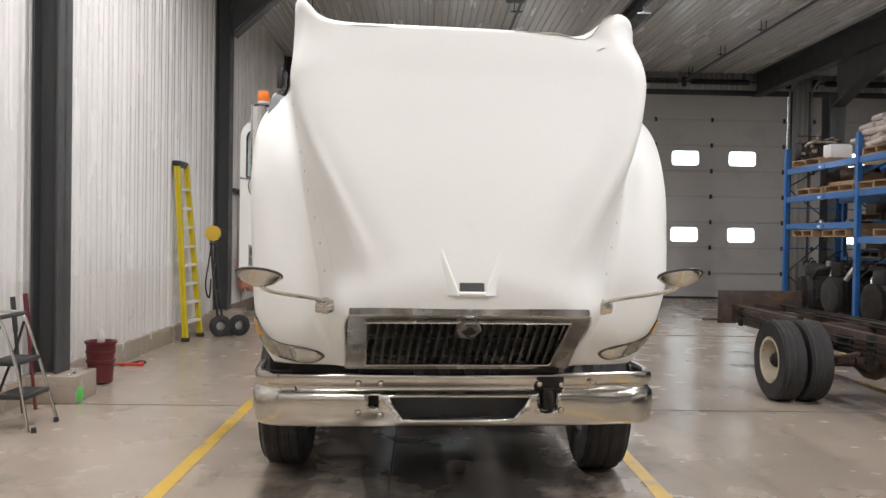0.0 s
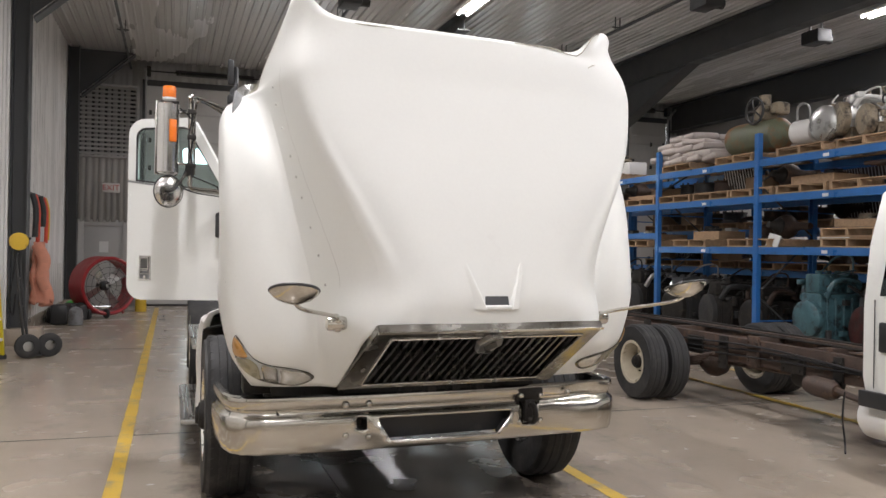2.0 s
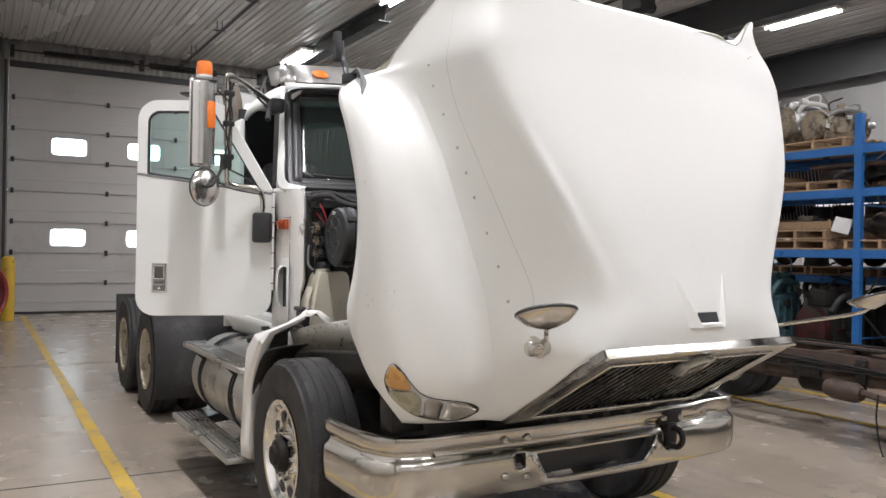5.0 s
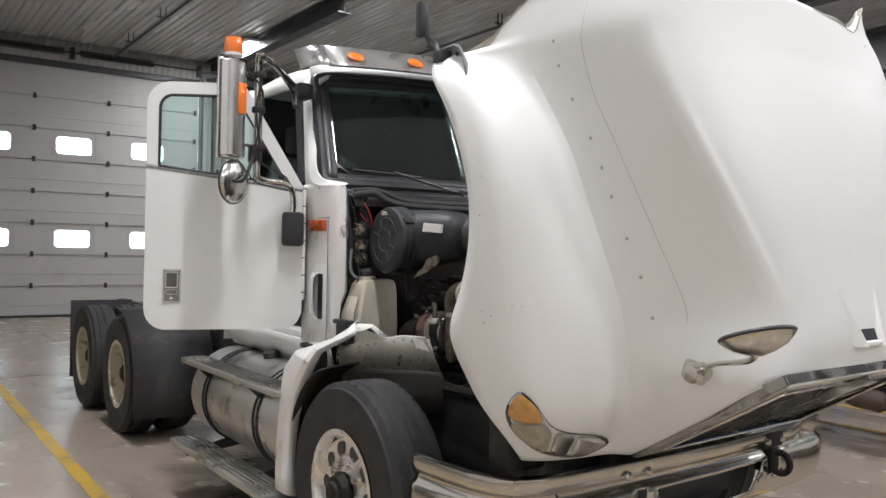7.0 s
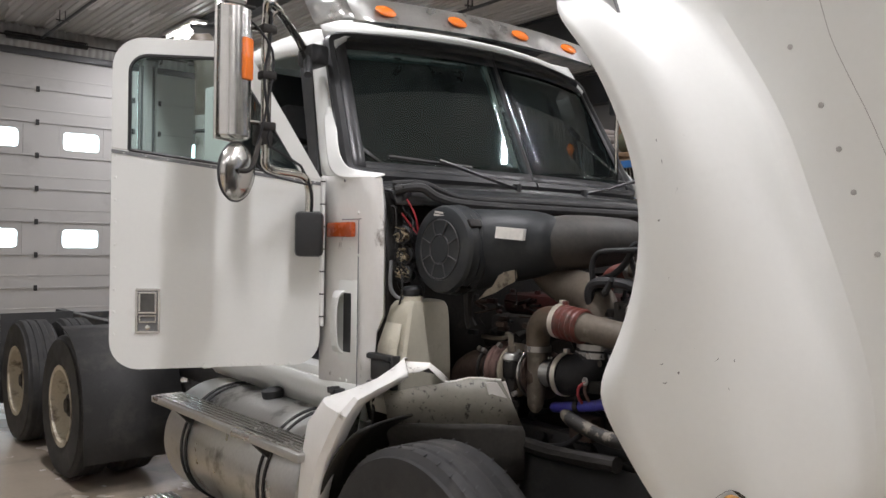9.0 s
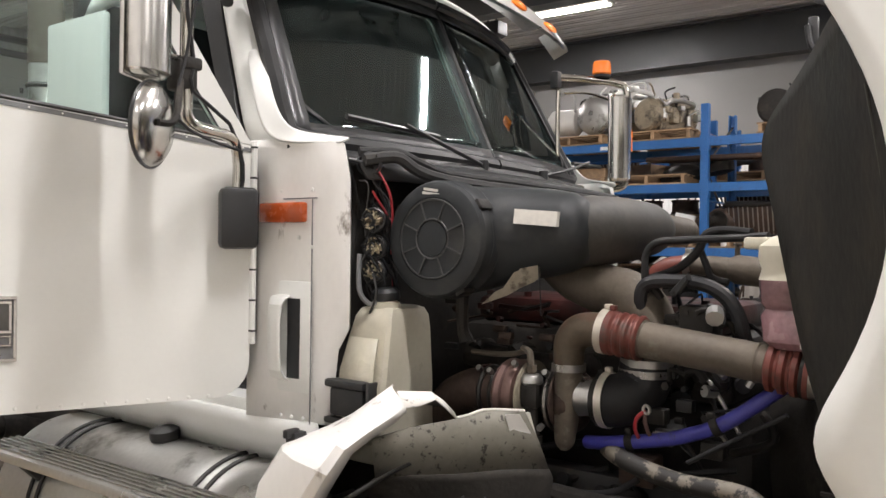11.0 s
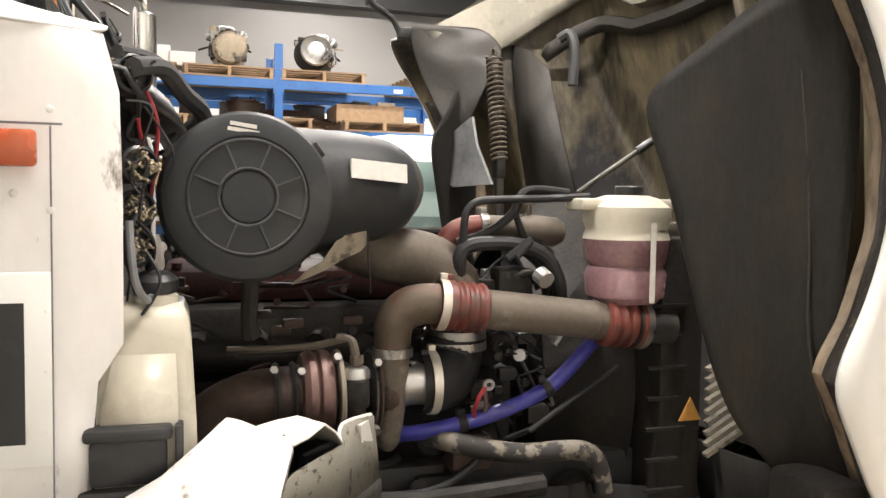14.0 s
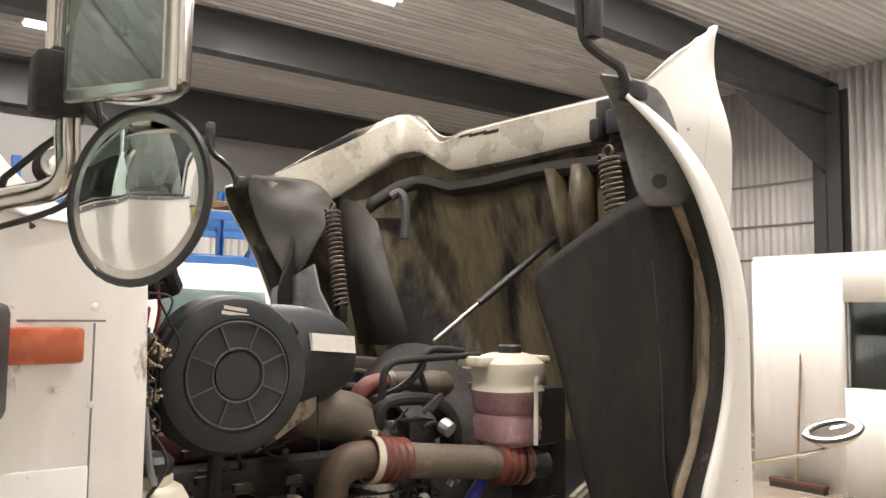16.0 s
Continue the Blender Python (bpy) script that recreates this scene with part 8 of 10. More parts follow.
clamp((-.31, 5.705, 1.355), (0, 0, 1), .08, ip)
clamp((-.31, 5.707, 1.325), (0, 0, 1), .083, ip)
clamp((-.43, 5.906, 1.333), (0, 0, 1), .047, ip)
clamp((-.395, 5.815, 1.243), (0, 1, 0), .068, ip, GREASE)
clamp((-.39, 5.795, 1.243), (0, 1, 0), .079, ip, BRIGHT_CLAMP)

# engine block, head, covers
bm = BM()
box(bm, (-.12, 5.45, .62), (.45, 6.50, 1.22), .04)
box(bm, (-.16, 5.50, 1.22), (.42, 6.48, 1.42), .03)
for k in range(6):
    cyl(bm, (-.18, 5.56 + .16 * k, 1.30), (-.14, 5.56 + .16 * k, 1.30), .05, n=12)
box(bm, (-.10, 5.5, .40), (.4, 6.2, .64), .05)
eng = part("engine", bm, GREASE, truck, "greasy dark diesel engine block")
bm = BM()
box(bm, (-.10, 5.55, 1.42), (.36, 6.46, 1.515), .03)
for k in range(6):
    cyl(bm, (-.07, 5.62 + .16 * k, 1.515), (-.07, 5.62 + .16 * k, 1.53), .014, n=8)
part("valve_cover", bm, RED_IRON, eng, "grimy red valve cover")
bm = BM()
tube(bm, [(-.20, 5.62, 1.30), (-.20, 5.9, 1.31), (-.20, 6.1, 1.29), (-.20, 6.42, 1.31)], .045, 14)
man = part("exhaust_manifold", bm, GREASE, eng)
for k in range(6):
    bm = BM()
    tube(bm, [(-.14, 5.56 + .16 * k, 1.33), (-.20, 5.57 + .16 * k, 1.335), (-.23, 5.60 + .155 * k, 1.325)], .032, 10)
    part("exhaust_runner", bm, GREASE, eng)
rnd = random.Random(5)
for k in range(26):
    bm = BM()
    c = Vector((rnd.uniform(-.42, -.18), rnd.uniform(5.45, 6.45), rnd.uniform(.75, 1.12)))
    if k % 3 == 0:
        box(bm, c - V(.04, .06, .04), c + V(.04, .05, .05), .012)
    elif k % 3 == 1:
        cyl(bm, c, c + V(-.05, rnd.uniform(-.03, .03), .02), rnd.uniform(.02, .05), n=12)
    else:
        tube(bm, [c, c + V(-.04, rnd.uniform(-.15, .15), .06), c + V(.02, rnd.uniform(-.25, .25), .12)], rnd.uniform(.008, .018), 8)
    part("engine_fitting", bm, rnd.choice([GREASE, GREASE, HOSE, CAST]), eng)
for k in range(22):
    bm = BM()
    c = Vector((rnd.uniform(-.42, -.20), rnd.uniform(5.36, 5.72), rnd.uniform(1.15, 1.58)))
    if k % 2:
        tube(bm, [c, c + V(rnd.uniform(-.05, .05), rnd.uniform(-.06, .06), .05), c + V(rnd.uniform(-.03, .1), rnd.uniform(-.1, .1), rnd.uniform(-.1, .12))], rnd.uniform(.005, .014), 7)
    else:
        cyl(bm, c, c + V(-.03, rnd.uniform(-.02, .02), rnd.uniform(-.02, .03)), rnd.uniform(.012, .03), n=10)
    part("engine_fitting", bm, rnd.choice([GREASE, BLACK, HOSE, ALU]), eng)
# black oil-stained lower parts
bm = BM()
tube(bm, [(-.42, 6.52, 1.0), (-.40, 6.2, .98), (-.44, 5.9, .95), (-.45, 5.5, .97)], .03, 10)
part("frame_pipe", bm, GREASE, truck)
for q, r, mt_ in (([(-.35, 5.70, 1.56), (-.36, 5.701, 1.639), (-.36, 5.694, 1.68), (-.36, 5.665, 1.707), (-.36, 5.60, 1.714), (-.36, 5.454, 1.720), (-.38, 5.35, 1.727)], .011, HOSE),
                  ([(-.36, 5.40, 1.735), (-.34, 5.478, 1.743), (-.34, 5.529, 1.731), (-.34, 5.557, 1.678), (-.335, 5.621, 1.628), (-.33, 5.71, 1.598)], .0125, HOSE),
                  ([(-.33, 5.55, 1.69), (-.33, 5.53, 1.64), (-.33, 5.515, 1.61), (-.33, 5.47, 1.598)], .010, HOSE),
                  ([(-.35, 5.71, 1.50), (-.36, 5.713, 1.548), (-.36, 5.70, 1.582), (-.36, 5.654, 1.597), (-.36, 5.545, 1.594), (-.36, 5.473, 1.566), (-.36, 5.435, 1.517), (-.355, 5.419, 1.46), (-.33, 5.41, 1.38)], .020, HOSE),
                  ([(-.33, 5.53, 1.585), (-.33, 5.473, 1.544), (-.33, 5.449, 1.487), (-.32, 5.44, 1.40)], .015, HOSE),
                  ([(-.44, 5.538, 1.11), (-.44, 5.412, 1.191), (-.44, 5.283, 1.272)], .007, HOSE),
                  ([(-.44, 6.0, .972), (-.44, 5.93, .972), (-.44, 5.828, .972), (-.44, 5.746, .995), (-.435, 5.68, 1.04)], .010, HOSE),
                  ([(-.42, 6.02, .95), (-.42, 5.8, .945), (-.42, 5.6, .95)], .010, HOSE)):
    bm = BM()
    tube(bm, q, r, 10)
    part("hose", bm, mt_, truck)
bm = BM()
tube(bm, [(-.25, 5.735, 1.53), (-.25, 5.725, 1.565), (-.25, 5.711, 1.604), (-.25, 5.674, 1.633), (-.25, 5.60, 1.644)], .030, 14)
part("coolant_elbow", bm, RED_RUBBER, truck, "faded red coolant hose elbow")
bm = BM()
tube(bm, [(-.25, 5.62, 1.643), (-.25, 5.538, 1.640), (-.25, 5.45, 1.628)], .030, 14, 4, [.028, .031, .036])
lathe(bm, [(.003, 0), (.03, .004), (.042, .03), (.042, .11), (.03, .13), (.003, .135)], (-.25, 5.50, 1.636), (0, -1, -.1), 18)
cyl(bm, (-.25, 5.47, 1.67), (-.25, 5.47, 1.70), .008, n=8)
box(bm, (-.275, 5.465, 1.70), (-.225, 5.475, 1.708), .002)
up = part("upper_coolant_pipe", bm, PIPE, truck, "tan coolant pipe with a bleed valve")
clamp((-.25, 5.61, 1.643), (0, 1, 0), .031, up)
bm = BM()
tube(bm, [(-.1, 5.95, 1.60), (-.1, 5.886, 1.606), (-.1, 5.784, 1.615), (-.1, 5.657, 1.616), (-.12, 5.55, 1.60)], .016, 10)
part("breather_pipe", bm, GREASE, truck)
# fuel filter block, sensors, wire looms behind the pipes
for lo, hi in (((-.36, 5.50, 1.44), (-.27, 5.60, 1.53)), ((-.34, 5.60, 1.40), (-.25, 5.68, 1.50)), ((-.38, 5.47, 1.36), (-.30, 5.55, 1.42))):
    bm = BM()
    box(bm, lo, hi, .008)
    for k in range(3):
        cyl(bm, (lo[0] - .006, lo[1] + .02 + .028 * k, hi[2] - .02), (lo[0] + .01, lo[1] + .02 + .028 * k, hi[2] - .02), .008, n=6)
    part("fuel_block", bm, GREASE, eng, "greasy fuel filter block")
rnd = random.Random(21)
for k in range(46):
    bm = BM()
    c = Vector((rnd.uniform(-.40, -.27), rnd.uniform(5.42, 5.72), rnd.uniform(1.12, 1.56)))
    kind = k % 4
    if kind == 0:
        cyl(bm, c, c + V(-.018, 0, 0), rnd.uniform(.006, .013), n=6)
    elif kind == 1:
        d1, d2 = V(rnd.uniform(-.03, .02), rnd.uniform(-.06, .06), rnd.uniform(-.05, .03)), V(rnd.uniform(-.02, .04), rnd.uniform(-.10, .10), rnd.uniform(-.12, .02))
        tube(bm, [c, c + d1, c + d2], rnd.uniform(.003, .008), 6)
    elif kind == 2:
        s_ = rnd.uniform(.008, .022)
        box(bm, c - V(s_, s_ * 1.4, s_), c + V(s_, s_ * 1.4, s_), .003)
    else:
        tube(bm, [c, c + V(-.01, .02, .03), c + V(0, .05, .02)], rnd.uniform(.008, .014), 7)
    part("engine_fitting", bm, rnd.choice([GREASE, HOSE, BLACK, CLAMP, FRAME_BLACK, GREASE, ALU if kind == 0 else HOSE]), eng)
for k in range(26):
    bm = BM()
    c = Vector((rnd.uniform(-.40, -.24), rnd.uniform(5.98, 6.42), rnd.uniform(1.30, 1.52)))
    if k % 3 == 0:
        box(bm, c - V(.012, .02, .01), c + V(.012, .03, .012), .004)
    elif k % 3 == 1:
        tube(bm, [c, c + V(rnd.uniform(-.02, .02), rnd.uniform(-.1, .1), rnd.uniform(-.03, .03)), c + V(.02, rnd.uniform(-.2, .2), rnd.uniform(-.08, .04))], rnd.uniform(.004, .010), 7)
    else:
        cyl(bm, c, c + V(-.02, 0, .004), rnd.uniform(.006, .016), n=6)
    part("engine_fitting", bm, rnd.choice([GREASE, HOSE, RED_IRON, CAST]), eng)
for q, m_ in (([(-.44, 5.66, 1.235), (-.45, 5.68, 1.215), (-.44, 5.69, 1.18), (-.42, 5.685, 1.15)], CABLE_RED), ([(-.43, 5.665, 1.235), (-.44, 5.66, 1.20), (-.42, 5.655, 1.165)], PINK_CAST)):
    bm = BM()
    tube(bm, q, .006, 7)
    part("starter_cable", bm, m_, eng)
bm = BM()
torus(bm, (-.445, 5.655, 1.24), (-1, .3, 0), .011, .005, 14, 6)
part("cable_eye", bm, ALU, eng)
bm = BM()
tube(bm, [(-.37, 5.87, 1.105), (-.40, 5.80, 1.118), (-.41, 5.72, 1.134), (-.405, 5.60, 1.160), (-.40, 5.485, 1.204), (-.39, 5.42, 1.245), (-.37, 5.345, 1.305), (-.35, 5.29, 1.35)], .0205, 14)
bh = part("blue_hose", bm, BLUE_HOSE, truck, "blue silicone coolant hose")
for p, ax in (((-.41, 5.715, 1.135), (0, -1, .2)), ((-.40, 5.475, 1.21), (.1, -1, .55))):
    clamp(p, ax, .022, bh, GREASE)
bm = BM()
tube(bm, [(-.38, 5.80, 1.10), (-.43, 5.74, 1.092), (-.44, 5.664, 1.072), (-.44, 5.551, 1.052), (-.44, 5.44, 1.052), (-.44, 5.37, 1.042), (-.44, 5.333, 1.0), (-.44, 5.318, .93)], .027, 16)
part("coolant_pipe", bm, FLAKED, truck, "flaking lower coolant pipe")

# radiator, shroud, surge tank
bm = BM()
box(bm, (-.45, 5.02, .62), (.85, 5.16, 1.62), .02)
rad = part("radiator", bm, GREASE, truck, "black radiator and charge-air cooler pack")
for k in range(9):
    bm = BM()
    z = .75 + .085 * k
    box(bm, (-.462, 5.08 + .02 * (k % 2), z), (-.448, 5.20, z + .008), 0, Matrix.Translation((0, 0, 0)))
    part("side_rib", bm, GREASE, rad)
bm = BM()
# round fan shroud
cen = Vector((.20, 5.33, 1.18))
rr0 = [ring(bm, cen + V(0, dy, 0), Vector((1, 0, 0)), Vector((0, 0, 1)), r, 48) for dy, r in ((-.15, .56), (-.02, .42), (.06, .40), (.06, .385), (-.02, .40))]
for a, b in zip(rr0, rr0[1:]):
    bridge(bm, a, b)
part("fan_shroud", bm, GREASE, rad)
for k in range(8):
    bm = BM()
    a = 2 * math.pi * k / 8
    m = Matrix.Translation(cen) @ Matrix.Rotation(a, 4, "Y") @ Matrix.Translation((0, 0, .2)) @ Matrix.Rotation(.5, 4, "Z")
    box(bm, (-.055, -.006, -.16), (.055, .006, .16), .004, m)
    part("fan_blade", bm, BLACK, rad)
bm = BM()
cyl(bm, cen + V(0, -.05, 0), cen + V(0, .1, 0), .1, n=20)
part("fan_hub", bm, BLACK, rad)
bm = BM()
box(bm, (-.40, 5.06, 1.60), (.80, 5.14, 1.66), .015)
for k in range(14):
    box(bm, (-.34 + .08 * k, 5.14, 1.60), (-.30 + .08 * k, 5.20, 1.615), .003)
part("top_support", bm, PIPE, rad)
def tank_rings(bm, prof, c=(-.405, 5.25, 1.44)):
    """A blow-moulded tank: rounded-square rings stacked up."""
    rings = []
    for r, h in prof:
        ring_ = []
        for k in range(32):
            a = 2 * math.pi * k / 32
            q = (abs(math.cos(a)) ** 4 + abs(math.sin(a)) ** 4) ** -.25
            q = .45 + .55 * q
            ring_.append(bm.verts.new((c[0] + r * q * 1.02 * math.cos(a), c[1] + r * q * 1.12 * math.sin(a), c[2] + h)))
        rings.append(ring_)
    for a, b in zip(rings, rings[1:]):
        bridge(bm, a, b)
    bm.faces.new(rings[0]), bm.faces.new(rings[-1])


bm = BM()
rows = []
for z, r in ((1.38, .07), (1.40, .085), (1.47, .09), (1.49, .082), (1.505, .09), (1.57, .094), (1.60, .088), (1.63, .096), (1.665, .094), (1.69, .07), (1.70, .045)):
    rows.append((r * 1.06, (z - 1.38) * .91))
tank_rings(bm, [q for q in rows if q[1] < .19])
sg = part("surge_tank", bm, COOLANT, truck, "translucent surge tank half full of red coolant")
bm = BM()
tank_rings(bm, [q for q in rows if q[1] > .165])
box(bm, (-.44, 5.32, 1.69), (-.33, 5.40, 1.722), .008)
box(bm, (-.47, 5.12, 1.695), (-.40, 5.19, 1.722), .008)
part("upper_half", bm, CREAM, sg)
bm = BM()
lathe(bm, [(.036, 0), (.038, .006), (.038, .026), (.034, .03), (.003, .031)], (-.415, 5.25, 1.727), (0, 0, 1), 24)
part("cap", bm, BLACK, sg)
bm = BM()
box(bm, (-.521, 5.226, 1.45), (-.513, 5.238, 1.66))
part("sight_strip", bm, LABEL, sg)
bm = BM()
slab(bm, [(-.466, 5.035, 1.115), (-.466, 5.105, 1.115), (-.466, 5.07, 1.18)], (.004, 0, 0))
ws_ = part("warning_label", bm, AMBER_OLD, rad, "yellow triangular warning label")
# corrugated cooler fins seen through the splash panel gap
for k in range(9):
    bm = BM()
    box(bm, (-.01, -.075, -.006), (.01, .075, .006), 0, Matrix.Translation((-.47, 4.955, 1.05 + .03 * k)) @ Matrix.Rotation(radians(-28), 4, "X"))
    part("fin", bm, TAN_SHIELD, rad)
# lower hood hinge behind the nose
bm = BM()
box(bm, (-.10, -.07, -.16), (.10, .07, .10), .03)
for v in bm.verts:
    v.co = H(-1.03, .20, .97) + v.co
part("hinge_block", bm, GREASE, truck, "greasy hood hinge block")

# ---- pallet racks ----
RF, RB = 7.2, 8.25                      # front and back of the rack
RF2, RB2 = 8.55, 9.6                    # the second row behind it
POSTS = [0.0, 2.7, 5.4, 8.1, 10.8, 13.5, 16.2]
LEVELS = [1.73, 2.51, 3.06]             # top of the beams
SHARED = {}


def shared(name, make, mat):
    """One mesh for alike pieces."""
    if name not in SHARED:
        bm = BM()
        make(bm)
        bmesh.ops.recalc_face_normals(bm, faces=bm.faces)
        me = bpy.data.meshes.new(name)
        bm.to_mesh(me)
        bm.free()
        me.materials.append(mat)
        SHARED[name] = me
    return SHARED[name]


def piece(name, mesh, parent, at, rot=(0, 0, 0)):
    ob = new(name, mesh)
    ob.parent = parent
    ob.matrix_parent_inverse = parent.matrix_world.inverted() if parent.parent is None and parent.type == "EMPTY" else Matrix.Identity(4)
    ob.matrix_basis = pose(*at, *rot)
    return ob


def make_post(bm):
    box(bm, (-.04, -.045, 0), (.04, -.03, 3.46))
    box(bm, (-.04, .03, 0), (.04, .045, 3.46))
    box(bm, (-.04, -.03, 0), (-.028, .03, 3.46))
    box(bm, (-.08, -.08, 0), (.08, .08, .012))
    for k in range(44):
        box(bm, (-.042, -.018, .12 + .075 * k), (-.0395, .018, .15 + .075 * k))


def make_beam(bm):
    box(bm, (-.025, .05, -.11), (.025, 2.65, 0), .006, seg=1)
    box(bm, (-.032, .045, -.16), (.032, .06, .03))
    box(bm, (-.032, 2.64, -.16), (.032, 2.655, .03))


def rack_upright(xf, xb, y):
    fr = thing("rack_frame", (xf, y, 0), "blue steel pallet rack upright frame with braces", "pallet rack", "rack uprights")
    for x in (xf, xb):
        piece("post", shared("rack_post", make_post, RACK_BLUE), fr, (x, y, 0), (0, 0, 0 if x == xf else 180))
    for j, (z0, z1) in enumerate(((.2, 1.0), (1.0, 1.9), (1.9, 2.7), (2.7, 3.3))):
        bm = BM()
        a, b = ((xf, y, z0), (xb, y, z1)) if j % 2 else ((xb, y, z0), (xf, y, z1))
        cyl(bm, a, b, .014, n=6)
        part("brace", bm, PORTAL, fr)
    for z in (.6, 1.5, 2.3, 3.1):
        bm = BM()
        cyl(bm, (xf, y, z), (xb, y, z), .012, n=6)
        part("tie", bm, RACK_BLUE, fr)


def rack_shelf(x, y, z, tagged_face):
    bt = thing("rack_beam", (x, y, z - .1), "blue steel pallet rack beam with a small white tag" if tagged_face else "blue steel pallet rack beam", "rack beam", "rack beams")
    piece("beam", shared("rack_beam_mesh", make_beam, RACK_BLUE), bt, (x, y, z))
    if tagged_face:
        bm = BM()
        box(bm, (x - .0275, y + 1.25, z - .085), (x - .0255, y + 1.36, z - .04))
        part("tag", bm, PAPER, bt, "white paper tag")


for y in POSTS:
    rack_upright(RF, RB, y)
    rack_upright(RF2, RB2, y + .35)
for y in POSTS[:-1]:
    for z in ([1.98] if y > 13 else [LEVELS[0]]) + LEVELS[1:]:
        rack_shelf(RF, y, z, True)
        rack_shelf(RB, y, z, False)
    for z in (1.35, 2.06, 2.62, 3.06):
        rack_shelf(RF2, y + .35, z, False)
        rack_shelf(RB2, y + .35, z, False)


def make_slat(bm):
    box(bm, (-.5, -.045, 0), (.5, .045, .018))


def make_stringer(bm):
    box(bm, (-.02, -.55, 0), (.02, .55, .09))


def pallet(x, y, z, turn=0.0, label="weathered wooden pallet with bare planks"):
    p = thing("pallet", (x, y, z), label, "pallet", "pallets")
    p.rotation_euler = (0, 0, radians(turn))
    for dx in (-.46, 0, .46):
        s = new("stringer", shared("pallet_stringer", make_stringer, WOOD))
        s.parent, s.location = p, (dx, 0, .018)
    for dz in (0, .108):
        for j in range(7 if dz else 3):
            s = new("board", shared("pallet_board", make_slat, WOOD))
            s.parent, s.location = p, (0, -.5 + (1.0 * j / 6 if dz else .5 * j), dz)
    return p


def scrap_engine(x, y, z, size, mats, seed, label, category="engine", turn=0):
    """A used engine or gearbox: block, head, cover, pulleys, pipes and fittings."""
    r = random.Random(seed)
    e = thing("used_engine", (x, y, z), label, category, "used engines on the racks")
    w, d, h = size
    rot = Matrix.Translation((x, y, z)) @ Matrix.Rotation(radians(turn), 4, "Z")

    def fin(name, bm, m):
        for v in bm.verts:
            v.co = rot @ v.co
        return part(name, bm, m, e)
    a, b, c = (mats * 3)[:3]
    bm = BM()
    box(bm, (-w * .32, -d * .45, h * .22), (w * .32, d * .42, h * .66), .03)
    fin("block", bm, a)
    for k in range(5):
        bm = BM()
        box(bm, (-w * .36, -d * .4 + d * .17 * k, h * .26), (w * .36, -d * .36 + d * .17 * k, h * .62), .008, seg=1)
        fin("rib", bm, a)
    bm = BM()
    slab(bm, [(-w * .25, -d * .4, h * .02), (w * .25, -d * .4, h * .02), (w * .3, -d * .4, h * .24), (-w * .3, -d * .4, h * .24)], (0, d * .78, 0))
    fin("sump", bm, b)
    bm = BM()
    box(bm, (-w * .22, -d * .43, h * .66), (w * .22, d * .4, h * .84), .03)
    for k in range(4):
        cyl(bm, (0, -d * .33 + d * .2 * k, h * .84), (0, -d * .33 + d * .2 * k, h * .87), w * .07, n=10)
    fin("head", bm, a)
    bm = BM()
    lathe(bm, [(w * .1, 0), (w * .27, .01), (w * .27, .035), (w * .2, .04), (w * .18, .02), (w * .08, .03), (w * .07, .06), (.003, .06)], (0, -d * .45, h * .36), (0, -1, 0), 24)
    fin("pulley", bm, b)
    bm = BM()
    lathe(bm, [(w * .05, 0), (w * .14, .01), (w * .14, .05), (.003, .055)], (w * .12, -d * .45, h * .64), (0, -1, 0), 18)
    fin("pump", bm, c)
    bm = BM()
    lathe(bm, [(.02, 0), (w * .42, .02), (w * .42, .10), (w * .36, .13), (w * .2, .14), (.003, .14)], (0, d * .40, h * .42), (0, 1, 0), 24)
    fin("bell_housing", bm, b)
    for sgn in (-1, 1):
        bm = BM()
        tube(bm, [(sgn * w * .3, -d * .35, h * .7), (sgn * w * .42, -d * .25, h * .76), (sgn * w * .44, d * .2, h * .78), (sgn * w * .34, d * .34, h * .62)], w * .06, 10)
        fin("manifold", bm, c)
    for k in range(24):
        bm = BM()
        p = Vector((r.choice((-1, 1)) * w * r.uniform(.3, .42), d * r.uniform(-.42, .4), h * r.uniform(.2, .85)))
        if k % 3 == 0:
            cyl(bm, p, p + V(0, 0, r.uniform(.05, .16)), r.uniform(.015, .05), n=12)
        elif k % 3 == 1:
            q = r.uniform(.35, 1)
            box(bm, p - V(.05, .06, .04) * q, p + V(.05, .06, .05) * q, .012 * q)
        else:
            tube(bm, [p, p + V(r.uniform(-.05, .05), r.uniform(-.2, .2), r.uniform(.0, .15)), p + V(r.uniform(-.1, .1), r.uniform(-.3, .3), r.uniform(-.1, .2))], .012, 7)
        fin("fitting", bm, r.choice([a, b, c, FRAME_BLACK]))
    bm = BM()
    tube(bm, [(-w * .2, -d * .3, h * .84), (-w * .2, -d * .28, h * 1.0), (w * .15, -d * .2, h * 1.0), (w * .2, d * .1, h * .84)], .014, 8)
    fin("pipe", bm, c)
    return e


